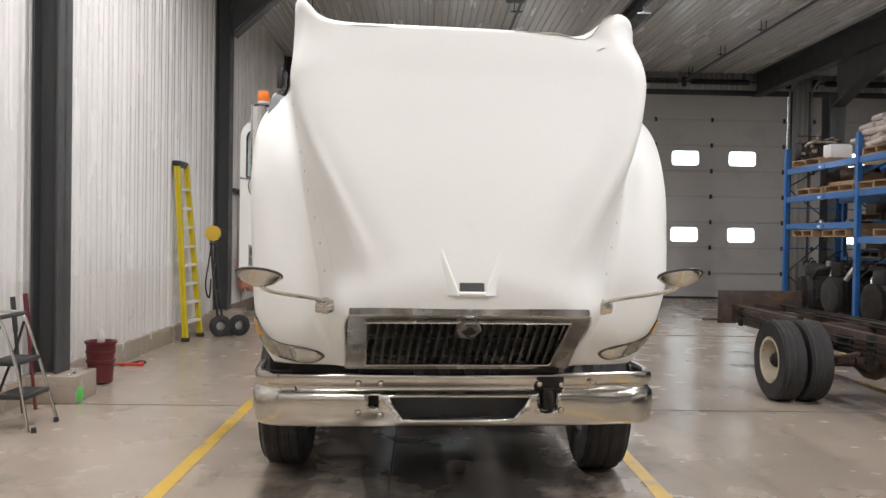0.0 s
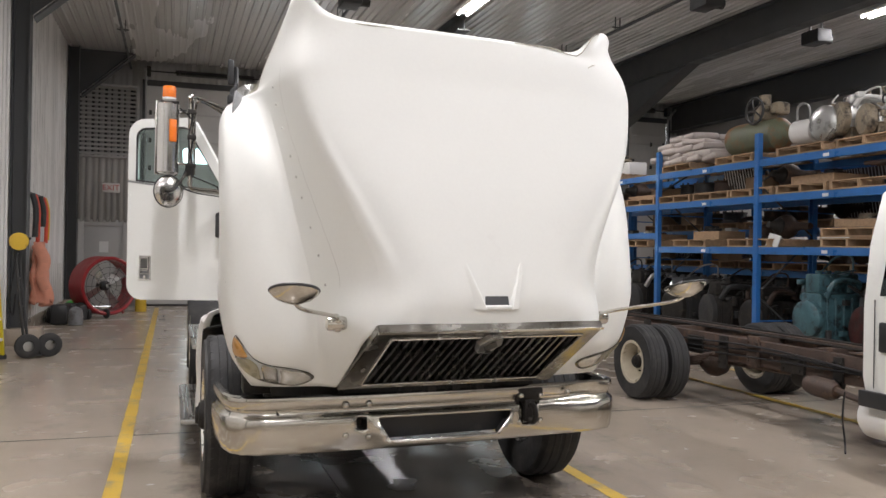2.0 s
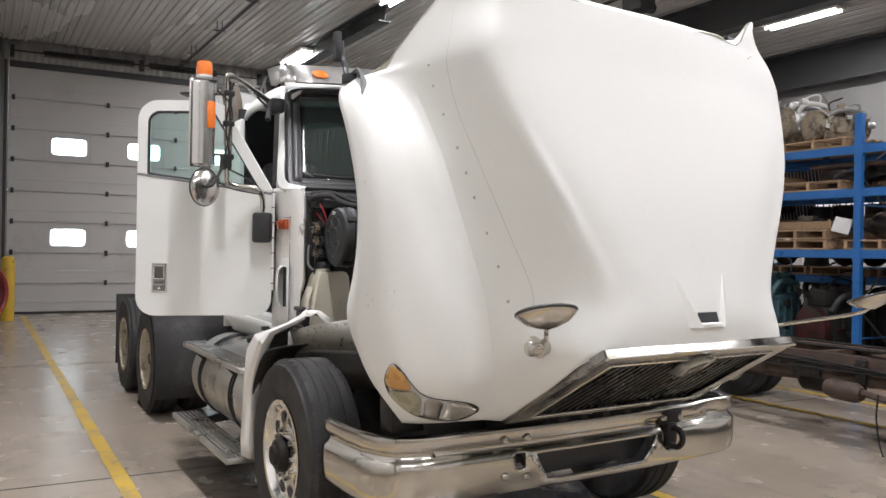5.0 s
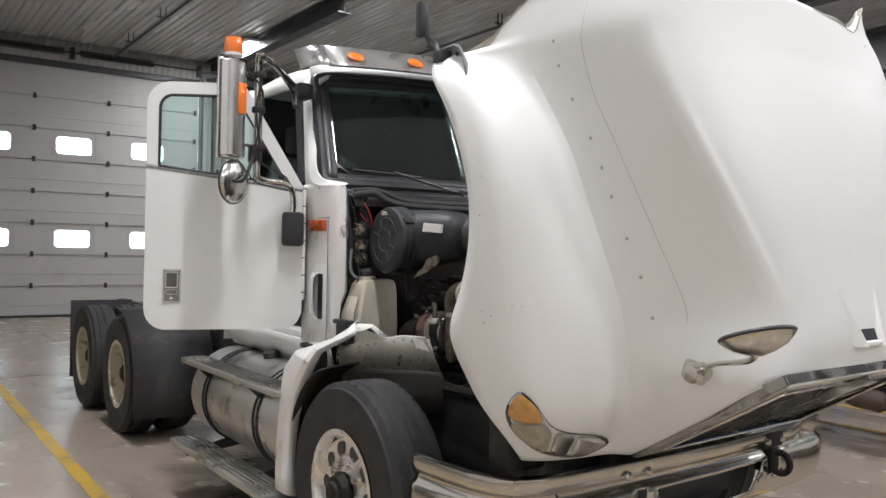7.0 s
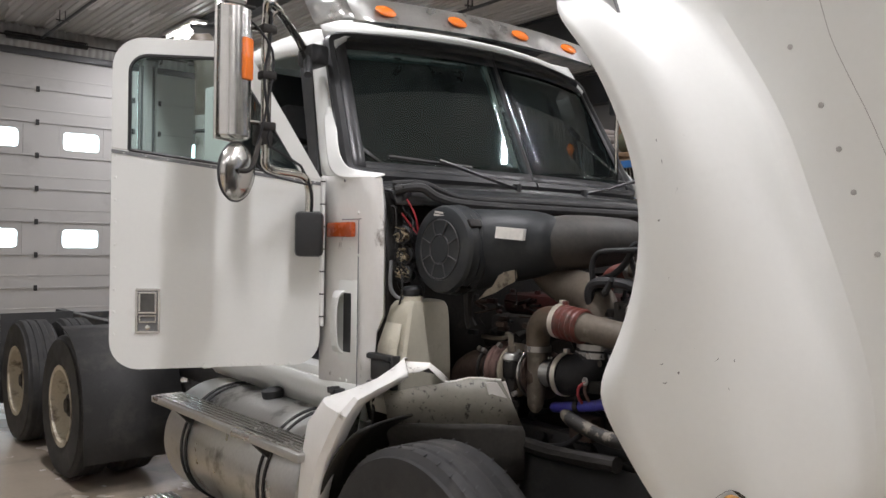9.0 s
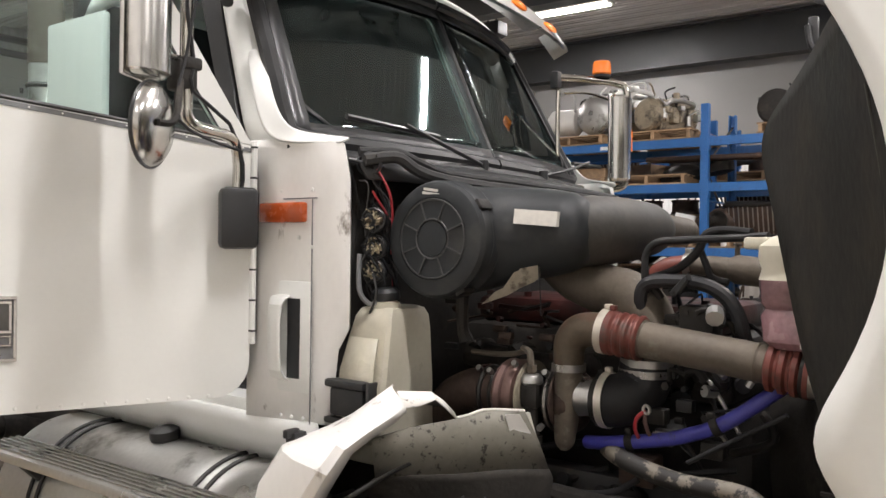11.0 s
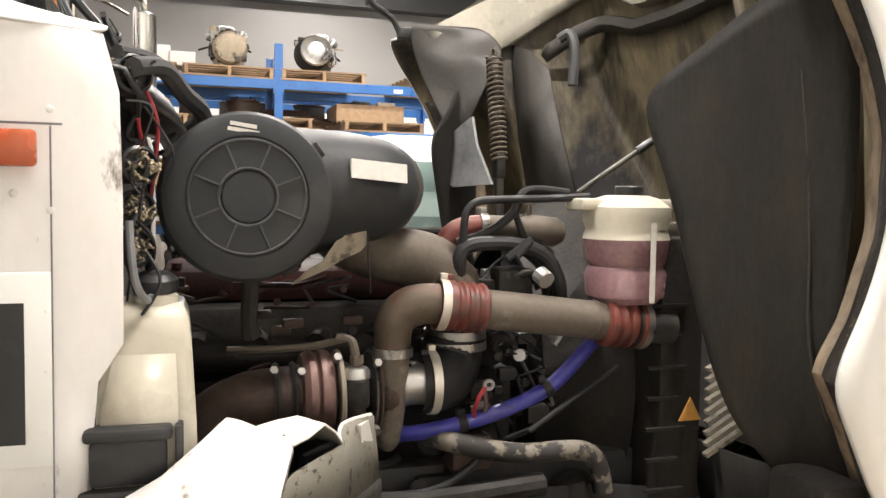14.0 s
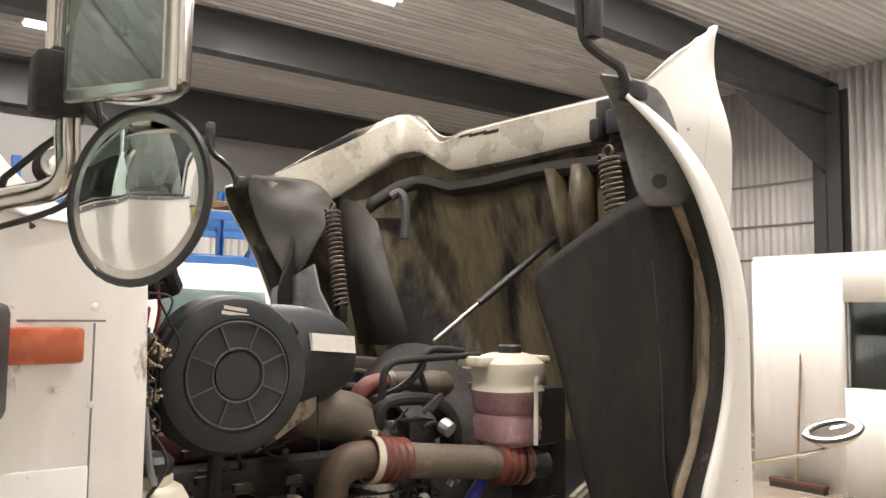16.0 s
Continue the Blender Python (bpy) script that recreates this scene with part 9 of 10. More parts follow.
# engines standing on the floor under the racks
FLOOR_ENGINES = [(7.75, 15.55, (.75, 1.0, 1.35), [FRAME_BLACK, GREASE, BLACK]), (7.7, 14.4, (.75, 1.0, 1.4), [GREASE, FRAME_BLACK, ALU]), (7.7, 13.0, (.8, 1.05, 1.3), [FRAME_BLACK, GREASE, ALU]), (7.7, 12.0, (.75, .9, 1.25), [GREASE, FRAME_BLACK, BLACK]),
                 (7.8, 11.2, (.7, .7, 1.2), [GREASE, GREASE, CAST]), (7.6, 9.72, (.62, .85, 1.5), [TEAL_IRON, TEAL_IRON, TEAL_IRON]), (7.75, 8.75, (.75, .9, 1.3), [GREASE, RED_IRON, FRAME_BLACK]), (7.7, 7.4, (.75, 1.0, 1.25), [FRAME_BLACK, GREASE, CAST]), (7.7, 6.3, (.7, .9, 1.2), [GREASE, CAST, GREASE]), (7.7, 4.6, (.75, 1.0, 1.2), [GREASE, FRAME_BLACK, CAST]), (7.7, 3.4, (.7, .9, 1.1), [FRAME_BLACK, CAST, GREASE])]
for k, (x, y, s, m) in enumerate(FLOOR_ENGINES):
    lab = "teal painted used diesel engine under the rack" if m[0] is TEAL_IRON else "greasy black used engine standing under the rack"
    scrap_engine(x, y, .1, s, m, 40 + k, lab, turn=(90 if k % 3 else 75))
    pallet(x, y, 0, 90)
for k in range(11):
    y = 4.1 + 1.13 * k
    scrap_engine(9.05, y, .1, (.75, .95, 1.25 + .09 * (k % 3)), [[GREASE, FRAME_BLACK, CAST], [FRAME_BLACK, GREASE, GREASE], [GREASE, RUST, FRAME_BLACK]][k % 3], 140 + k, "greasy black used engine standing under the rear rack", turn=85 + 7 * (k % 3))
    pallet(9.05, y, 0, 90)


def shelf_part(x, y, z, kind, r):
    """Used parts lying on a shelf: drum, planks, axle housing, box, radiator or springs."""
    dark = r.choice([GREASE, FRAME_BLACK, CAST, RUST])
    if kind == 0:
        t = thing("brake_drum", (x, y, z), "dark greasy cast drum on a rack shelf", "drum", "drums on the racks")
        R = r.uniform(.17, .24)
        bm = BM()
        lathe(bm, [(R * .3, 0), (R, .0), (R, .05), (R * .94, .06), (R * .92, .19), (R * .99, .2), (R * .99, .22), (R * .5, .225), (R * .4, .2), (R * .3, .2)], (x, y, z), (0, 0, 1), 24)
        part("drum", bm, dark, t)
        for a in range(5):
            bm = BM()
            cyl(bm, (x + R * .7 * math.cos(a * 1.257), y + R * .7 * math.sin(a * 1.257), z + .22), (x + R * .7 * math.cos(a * 1.257), y + R * .7 * math.sin(a * 1.257), z + .26), .012, n=6)
            part("stud", bm, dark, t)
    elif kind == 1:
        t = thing("plank_stack", (x, y, z), "loose stack of worn planks on a rack shelf", "planks", "planks on the racks")
        for j in range(r.randint(3, 6)):
            bm = BM()
            box(bm, (-.07, -r.uniform(.4, .6), 0), (.07, r.uniform(.4, .6), .036), .003, pose(x - .25 + .17 * (j % 3) + r.uniform(-.02, .02), y, z + .002 + .038 * (j // 3), 0, 0, r.uniform(-4, 4)), 1)
            part("plank", bm, WOOD, t)
    elif kind == 2:
        t = thing("axle_housing", (x, y, z), "rusty dark axle housing lying on a rack shelf", "axle", "axles on the racks")
        bm = BM()
        lathe(bm, [(.003, -.55), (.05, -.55), (.06, -.3), (.09, -.18), (.17, -.08), (.19, 0), (.17, .08), (.09, .18), (.06, .3), (.05, .55), (.003, .55)], (x, y, z + .19), (r.uniform(-.2, .2), 1, 0), 20)
        part("housing", bm, dark, t)
        bm = BM()
        lathe(bm, [(.003, 0), (.13, .005), (.13, .03), (.07, .10), (.05, .2), (.003, .21)], (x - .12, y, z + .2), (-1, .1, .1), 20)
        part("pinion", bm, GREASE, t)
    elif kind == 3:
        t = thing("parts_box", (x, y, z), "worn cardboard box of parts on a rack shelf", "box", "boxes on the racks")
        w, d, h = r.uniform(.2, .3), r.uniform(.2, .34), r.uniform(.16, .3)
        m = pose(x, y, z, 0, 0, r.uniform(-15, 15))
        for lo, hi in (((-w, -d, 0), (w, d, .01)), ((-w, -d, .01), (-w + .01, d, h)), ((w - .01, -d, .01), (w, d, h)), ((-w + .01, -d, .01), (w - .01, -d + .01, h)), ((-w + .01, d - .01, .01), (w - .01, d, h))):
            bm = BM()
            box(bm, lo, hi, 0, m)
            part("panel", bm, CARDBOARD, t)
        bm = BM()
        tube(bm, [m @ V(-w * .5, -d * .5, .03), m @ V(0, 0, h + .08), m @ V(w * .4, d * .5, h * .6)], .03, 8)
        part("hose", bm, HOSE, t)
    elif kind == 4:
        t = thing("radiator", (x, y, z), "dusty black used radiator leaning on a rack shelf", "radiator", "radiators on the racks")
        m = pose(x, y, z, 0, -14, r.uniform(-8, 8))
        bm = BM()
        box(bm, (-.03, -.4, .05), (.03, .4, .40), .004, m)
        part("core", bm, dark, t)
        for z0, z1 in ((0, .055), (.395, .46)):
            bm = BM()
            box(bm, (-.05, -.42, z0), (.05, .42, z1), .018, m)
            part("header_tank", bm, FRAME_BLACK, t)
        for j in range(14):
            bm = BM()
            box(bm, (-.034, -.39 + .058 * j, .055), (-.0305, -.375 + .058 * j, .395), 0, m)
            part("fin", bm, ALU, t)
    else:
        t = thing("leaf_spring", (x, y, z), "rusty leaf spring pack lying on a rack shelf", "leaf spring", "springs on the racks")
        for j in range(5):
            bm = BM()
            L = .6 - .09 * j
            rows = [[(x + s * .045, y + L * f, z + .012 + .016 * j + .06 * (1 - (f * L / .6) ** 2)) for s in (-1, 1)] for f in np.linspace(-1, 1, 9)]
            sheet(bm, rows)
            part("leaf", bm, dark, t, solid=.012)


r = random.Random(31)
for k in range(12):
    for z in (1.36, 2.07, 2.63):
        y = 4.0 + 1.05 * k + r.uniform(-.1, .1)
        pallet(9.07, y, z, 90 + r.uniform(-4, 4))
        for dy in (-.25, .28):
            shelf_part(9.05 + r.uniform(-.1, .1), y + dy, z + .127, r.choice((0, 0, 2, 3, 4, 5)), r)
for y, z, kinds in ((15.2, 2.512, (2, 5)), (14.1, 2.512, (3, 1)), (13.0, 2.512, (0, 0)), (11.95, 2.512, (4, 0)), (10.95, 2.512, (2, 3)), (11.0, 1.732, (2, 0)), (7.8, 1.732, (4, 2)), (5.4, 1.732, (0, 2)), (5.5, 2.512, (5, 0))):
    pallet(7.72, y, z, 90)
    for dy, kind in zip((-.24, .26), kinds):
        shelf_part(7.7, y + dy, z + .127, kind, r)
# shelves: pallets with parts
for k, (y, z) in enumerate(((15.4, 1.73), (14.2, 1.73), (12.5, 1.73), (9.0, 1.73), (6.6, 1.73), (9.9, 2.51), (8.85, 2.51), (6.9, 2.51), (4.2, 2.51), (12.9, 3.06), (11.35, 3.06), (9.9, 3.06), (8.75, 3.06), (7.0, 3.06), (5.95, 3.06), (4.9, 3.06), (3.4, 3.06), (15.4, 3.06))):
    pallet(7.72, y, z, 90 + (k * 37 % 9) - 4)
pallet(7.72, 9.0, 1.87, 88)
for k, (y, z, sx, sy, sz) in enumerate(((15.3, 1.87, .8, 1.1, .12), (14.3, 1.87, .9, .6, .1), (12.4, 1.86, .5, .7, .14), (9.0, 2.01, .7, .8, .10), (6.7, 1.86, .6, .7, .2), (9.9, 2.64, .6, .8, .13), (7.0, 2.64, .7, .8, .18), (4.3, 2.64, .7, .8, .2))):
    b = thing("parts_crate", (7.7, y, z), "low wooden crate of used parts on a pallet", "crate", "parts crates")
    for dx in (-1, 1):
        bm = BM()
        box(bm, (7.7 + dx * sx / 2 - .01, y - sy / 2, z), (7.7 + dx * sx / 2 + .01, y + sy / 2, z + sz))
        part("side_board", bm, WOOD, b)
    for dy in (-1, 1):
        bm = BM()
        box(bm, (7.7 - sx / 2 - .012, y + dy * sy / 2 - .01, z), (7.7 + sx / 2 + .012, y + dy * sy / 2 + .01, z + sz))
        part("end_board", bm, WOOD, b)
    r = random.Random(90 + k)
    for j in range(6):
        bm = BM()
        p = V(7.7 + r.uniform(-.3, .3) * sx, y + r.uniform(-.38, .38) * sy, z + .002)
        if j % 2:
            lathe(bm, [(.02, 0), (r.uniform(.05, .1), .01), (r.uniform(.05, .1), r.uniform(.05, .1) + sz * .5), (.03, sz + .06), (.003, sz + .065)], p, (0, 0, 1), 14)
        else:
            box(bm, p - V(.08, .1, 0), p + V(.08, .12, sz + r.uniform(.0, .1)), .015)
        part("metal_part", bm, r.choice([GREASE, TAN_IRON, CAST, ALU, FRAME_BLACK]), b)
for k, (y, r_) in enumerate(((8.55, .26), (8.1, .2))):
    bm = BM()
    lathe(bm, [(.05, 0), (r_, .02), (r_ * 1.05, .12), (r_ * .8, .2), (r_ * .3, .24), (.003, .24)], (7.7, y, 2.55 + .1 * k), (0, .2, 1), 24)
    p = part("brake_drum", bm, GREASE, None, "dark greasy cast drum on the rack shelf", category="drum")
for j in range(3):
    bm = BM()
    tube(bm, [(7.3 + .1 * j, 7.2, 2.82), (7.35 + .1 * j, 8.9, 2.84)], .03, 8)
    part("drive_shaft", bm, RUST, None, "rusty steel shaft lying on the rack shelf", category="shaft")
for k, (y, z) in enumerate(((10.55, 1.73), (8.4, 1.95))):
    bm = BM()
    box(bm, (-.01, -.13, 0), (.01, .13, .2), .002, pose(7.25, y, z, 12, 14, 0))
    part("paper_card", bm, PAPER, None, "white paper card leaning on the shelf", category="card")

# top shelf: sacks, compressor, engines, gearboxes
r = random.Random(8)
for lay in range(5):
    for j in range(4 - lay // 2):
        for row in range(2):
            bm = BM()
            yy = 12.2 + .42 * j + .12 * lay + r.uniform(-.05, .05)
            box(bm, (-.25, -.28, -.06), (.25, .28, .06), .055, pose(7.5 + .5 * row + r.uniform(-.03, .03), yy, 3.25 + .1 * lay, r.uniform(-4, 4), r.uniform(-4, 4), r.uniform(-12, 12)), 3)
            part("sack", bm, SACK, None, "pale plastic sack stacked on a pallet", category="sack", group="stacked sacks", subsurf=1, sharp=80)
cmp_ = thing("air_compressor", (7.7, 11.3, 3.19), "rusty green tank air compressor on the rack", "compressor")
bm = BM()
lathe(bm, [(.003, 0), (.15, .03), (.25, .12), (.26, .18), (.26, 1.1), (.25, 1.16), (.15, 1.25), (.003, 1.28)], (7.6, 11.95, 3.48), (0, -1, 0), 28)
part("tank", bm, surface("rusty_green_tank", (0.12, 0.13, 0.08), 0.6, vary=0.25, grain=4, dirt=(0.2, 0.09, 0.03), dirt_amount=0.45, dirt_scale=2.5), cmp_)
bm = BM()
torus(bm, (7.35, 11.1, 3.86), (1, 0, 0), .2, .02, 28, 8)
for a in range(5):
    cyl(bm, (7.35, 11.1, 3.86), V(7.35, 11.1, 3.86) + V(0, .19 * math.cos(a * 1.257), .19 * math.sin(a * 1.257)), .012, n=6)
part("flywheel", bm, FRAME_BLACK, cmp_)
bm = BM()
box(bm, (7.42, 10.98, 3.72), (7.7, 11.22, 3.95), .03)
cyl(bm, (7.55, 11.1, 3.95), (7.55, 11.1, 4.12), .09, n=14)
box(bm, (7.5, 10.75, 3.78), (7.75, 10.95, 3.98), .05)
part("pump", bm, TAN_IRON, cmp_)
wd = thing("white_tank", (7.6, 10.15, 3.2), "white painted air tank with a hose loop", "tank")
bm = BM()
lathe(bm, [(.003, 0), (.1, .02), (.17, .08), (.18, .14), (.18, .42), (.1, .5), (.003, .52)], (7.45, 10.38, 3.42), (.15, -1, 0), 24)
part("tank", bm, SIGN_WHITE, wd)
bm = BM()
tube(bm, [(7.4, 10.2, 3.5), (7.38, 10.2, 3.75), (7.38, 10.08, 3.82), (7.38, 9.96, 3.74), (7.4, 9.95, 3.5)], .016, 8)
part("hose", bm, WIRE_GREY, wd)
for y, s, m, sd, lb in ((9.65, (.6, .7, .62), [TAN_IRON, ALU, GREASE], 3, "tan and grey used gearbox on a pallet"), (9.3, (.55, .6, .72), [ALU, TAN_IRON, SIGN_WHITE], 4, "pale aluminium used engine on a pallet"), (8.75, (.5, .8, .5), [TAN_IRON, TAN_IRON, ALU], 6, "tan used transmission case on a pallet"),
                        (7.35, (.5, .8, .40), [FRAME_BLACK, GREASE, BLACK], 7, "black used engine parts on a pallet"), (5.95, (.45, .5, .52), [GREASE, TAN_IRON, ALU], 9, "greasy used engine with a pale cover"), (4.9, (.5, .45, .5), [TAN_IRON, GREASE, ALU], 10, "tan used gearbox with a bell housing"), (3.45, (.5, .5, .5), [TAN_IRON, ALU, GREASE], 12, "used gearbox with an open bell housing"), (15.9, (.5, .8, .45), [GREASE, FRAME_BLACK, TAN_IRON], 14, "dark used parts on the rack top")):
    scrap_engine(7.7, y, 3.2, s, m, sd, lb, turn=95 if sd % 2 else 70)
for y in (4.95, 3.5):
    bm = BM()
    lathe(bm, [(.06, 0), (.17, .01), (.185, .06), (.17, .10), (.15, .07), (.10, .04), (.06, .05)], (7.38, y, 3.44), (-1, .1, .05), 28)
    part("clutch_housing", bm, ALU, None, "round silver bell housing on a pallet", category="housing")
for k, (y, sx, sz, m) in enumerate(((6.75, .35, .22, SIGN_WHITE), (6.45, .3, .16, SIGN_WHITE), (15.2, .3, .25, PAPER))):
    bm = BM()
    box(bm, (7.5, y - sx / 2, 3.2), (7.9, y + sx / 2, 3.2 + sz), .006)
    part("carton", bm, m, None, "white cardboard box on the top shelf", category="box")

# ---- white chassis-cab truck and its bare rusty frame ----
cc = thing("chassis_truck", (4.63, 7.0, 0), "white cab-chassis truck with a bare rusty frame", "truck")
for x in (4.25, 5.0):
    bm = BM()
    box(bm, (x - .012, 3.2, .52), (x + .012, 11.2, .76), .003)
    sg_ = 1 if x < 4.6 else -1
    box(bm, (x, 3.2, .735), (x + sg_ * .08, 11.2, .76), .003)
    box(bm, (x, 3.2, .52), (x + sg_ * .08, 11.2, .545), .003)
    fr_ = part("frame_rail", bm, RUST, cc, "rusty channel frame rail")
    r = random.Random(int(x * 10))
    for k in range(16):
        bm = BM()
        y = 5.5 + .35 * k
        cyl(bm, (x - .03, y, .64 + r.uniform(-.08, .08)), (x + .03, y, .64 + r.uniform(-.08, .08)), .014, n=6)
        part("bolt", bm, RUST, fr_)
r = random.Random(77)
for k, (y, w, h) in enumerate(((5.55, .22, .20), (6.05, .10, .26), (6.6, .30, .16), (7.15, .16, .30), (7.62, .12, .34), (8.1, .26, .18), (8.7, .12, .22), (9.08, .12, .34), (9.7, .18, .2), (10.3, .34, .18), (10.8, .10, .24))):
    bm = BM()
    z = .64 - h * .5 + r.uniform(-.06, .03)
    box(bm, (4.205, y - w / 2, z), (4.236, y + w / 2, z + h), .005)
    for dy, dz in ((-.35, .2), (.35, .2), (-.35, .8), (.35, .8)):
        cyl(bm, (4.19, y + dy * w, z + dz * h), (4.21, y + dy * w, z + dz * h), .013, n=6)
    part("bracket", bm, GREASE if k % 3 else RUST, cc)
for k in range(3):
    bm = BM()
    tube(bm, [(4.20 - .01 * k, 10.9 - 1.3 * j, .60 + .04 * k + .035 * math.sin(j * 2.1 + k)) for j in range(5)], .011, 6)
    part("wire_loom", bm, HOSE, cc)
for y in (6.25, 9.45):
    bm = BM()
    lathe(bm, [(.003, 0), (.07, .02), (.10, .06), (.10, .52), (.07, .56), (.003, .58)], (4.45, y, .46), (0, 1, 0), 18)
    part("air_tank", bm, GREASE, cc, "small greasy air tank hung in the frame")
bm = BM()
slab(bm, [(4.27, 5.3, .775), (4.98, 5.3, .775), (4.98, 6.0, .775), (4.27, 6.0, .775)], (0, 0, .012))
part("deck_plate", bm, RUST, cc)
for y in (5.6, 6.6, 7.6, 8.9, 10.2):
    bm = BM()
    box(bm, (4.26, y, .56), (4.99, y + .09, .74), .01)
    part("crossmember", bm, RUST, cc)
bm = BM()
box(bm, (4.05, 11.15, .50), (5.2, 11.19, .95), .006)
box(bm, (3.82, 11.1, .54), (4.1, 11.13, .57), .004)
part("tail_plate", bm, RUST, cc)
for x, face in ((3.68, -1), (3.95, 1), (5.30, -1), (5.57, 1)):
    wheel(cc, (x, 8.35, .41), .41, .225, face, CREAM_RIM, "dish", 0, "worn dual tyre on a cream wheel")
bm = BM()
cyl(bm, (3.9, 8.35, .41), (5.35, 8.35, .41), .06, n=12)
lathe(bm, [(.06, -.2), (.17, -.08), (.19, 0), (.17, .08), (.06, .2)], (4.63, 8.3, .41), (1, 0, 0), 18)
cyl(bm, (4.63, 8.2, .42), (4.63, 5.2, .52), .045, n=10)
part("rear_axle", bm, RUST, cc)
for x in (4.12, 5.13):
    bm = BM()
    for k in range(4):
        tube(bm, [(x, 7.65 + .06 * k, .58 - .03 * k), (x, 8.35, .45 - .025 * k), (x, 9.05 - .06 * k, .58 - .03 * k)], .018, 6)
    part("leaf_spring", bm, RUST, cc)
bm = BM()
lathe(bm, [(.003, 0), (.07, .02), (.09, .1), (.09, .3), (.06, .36), (.003, .37)], (4.15, 6.35, .47), (0, -1, -.05), 16)
tube(bm, [(4.15, 6.0, .47), (4.1, 5.7, .44), (4.2, 5.4, .42)], .03, 8)
part("muffler", bm, RUST, cc)
bm = BM()
tube(bm, [(4.0, 5.75, .5), (3.98, 5.75, .3), (3.98, 5.72, .1), (3.92, 5.65, .02)], .008, 6)
part("cable", bm, HOSE, cc)
bm = BM()
for x in (4.45, 4.8):
    tube(bm, [(x, 10.9, .78), (x, 8.6, .80), (x + .05, 6.6, .79), (x, 5.4, .8)], .012, 6)
part("brake_line", bm, GREASE, cc)
# cab shell by sections from the back wall to the nose
sec = []
for y, hw, z0, z1, top in ((5.26, .93, .62, 2.12, .78), (5.22, .98, .60, 2.17, .82), (4.9, 1.0, .56, 2.22, .84), (4.3, 1.0, .55, 2.22, .84), (4.0, 1.0, .55, 2.18, .82), (3.55, 1.0, .55, 1.55, .92), (3.45, 1.0, .55, 1.50, .93), (2.6, .95, .55, 1.36, .85), (2.3, .90, .55, 1.2, .8)):
    sec.append([(4.63 + sx * w, y, z) for sx, w, z in ((-1, hw - .03, z0), (-1, hw, z0 + .12), (-1, hw, min(1.25, z1 - .1)), (-1, (hw + top) / 2 + .03, (min(1.25, z1) + z1) / 2), (-1, top, z1 - .08), (-1, top - .1, z1), (0, 0, z1 + .03), (1, top - .1, z1), (1, top, z1 - .08), (1, (hw + top) / 2 + .03, (min(1.25, z1) + z1) / 2), (1, hw, min(1.25, z1 - .1)), (1, hw, z0 + .12), (1, hw - .03, z0))])
bm = BM()
sheet(bm, sec)
bm.faces.new([bm.verts.new(p) for p in sec[0]])
bm.faces.new([bm.verts.new(p) for p in sec[-1]])
bmesh.ops.remove_doubles(bm, verts=bm.verts, dist=.001)
cbody = part("cab", bm, WHITE, cc, "white painted pickup-style cab", sharp=45)
bm = BM()
slab(bm, [(3.95, 5.268, 1.45), (5.31, 5.268, 1.45), (5.25, 5.262, 2.02), (4.01, 5.262, 2.02)], (0, .006, 0))
part("rear_window", bm, BLACK, cbody)
for sx in (-1, 1):
    bm = BM()
    slab(bm, [(4.63 + sx * 1.003, 5.05, 1.33), (4.63 + sx * 1.003, 4.1, 1.33), (4.63 + sx * .905, 4.16, 2.0), (4.63 + sx * .905, 5.0, 2.02)], (sx * .006, 0, 0))
    part("side_window", bm, CAB_GLASS, cbody)
    bm = BM()
    for y in (5.10, 3.98):
        box(bm, (4.63 + sx * 1.0, y - .004, .65), (4.63 + sx * 1.003, y + .004, 1.3))
    part("door_gap", bm, FRAME_BLACK, cbody)
    bm = BM()
    box(bm, (4.63 + sx * .99, 4.90, .92), (4.63 + sx * 1.022, 5.05, 1.14), .015)
    part("door_handle", bm, BLACK, cbody)
    bm = BM()
    box(bm, (4.63 + sx * .96, 2.5, .50), (4.63 + sx * 1.006, 5.24, .62), .01)
    part("sill_trim", bm, BLACK, cbody)
    bm = BM()
    box(bm, (4.63 + sx * 1.0, 4.80, 1.238), (4.63 + sx * 1.004, 4.97, 1.27))
    part("lettering_bar", bm, FRAME_BLACK, cbody)
    wheel(cc, (4.63 + sx * .86, 2.95, .41), .41, .25, sx, CREAM_RIM, "dish", 0, "worn front tyre")
bm = BM()
lathe(bm, [(.003, 0), (.15, .02), (.17, .05), (.17, .6), (.15, .63), (.003, .65)], (3.86, 5.35, .40), (0, -1, 0), 24)
part("tank", bm, SIGN_WHITE, cc)
bm = BM()
slab(bm, [(3.8, 3.53, 1.58), (5.46, 3.53, 1.58), (5.38, 3.99, 2.13), (3.88, 3.99, 2.13)], (0, -.008, .006))
part("windscreen", bm, CAB_GLASS, cc)

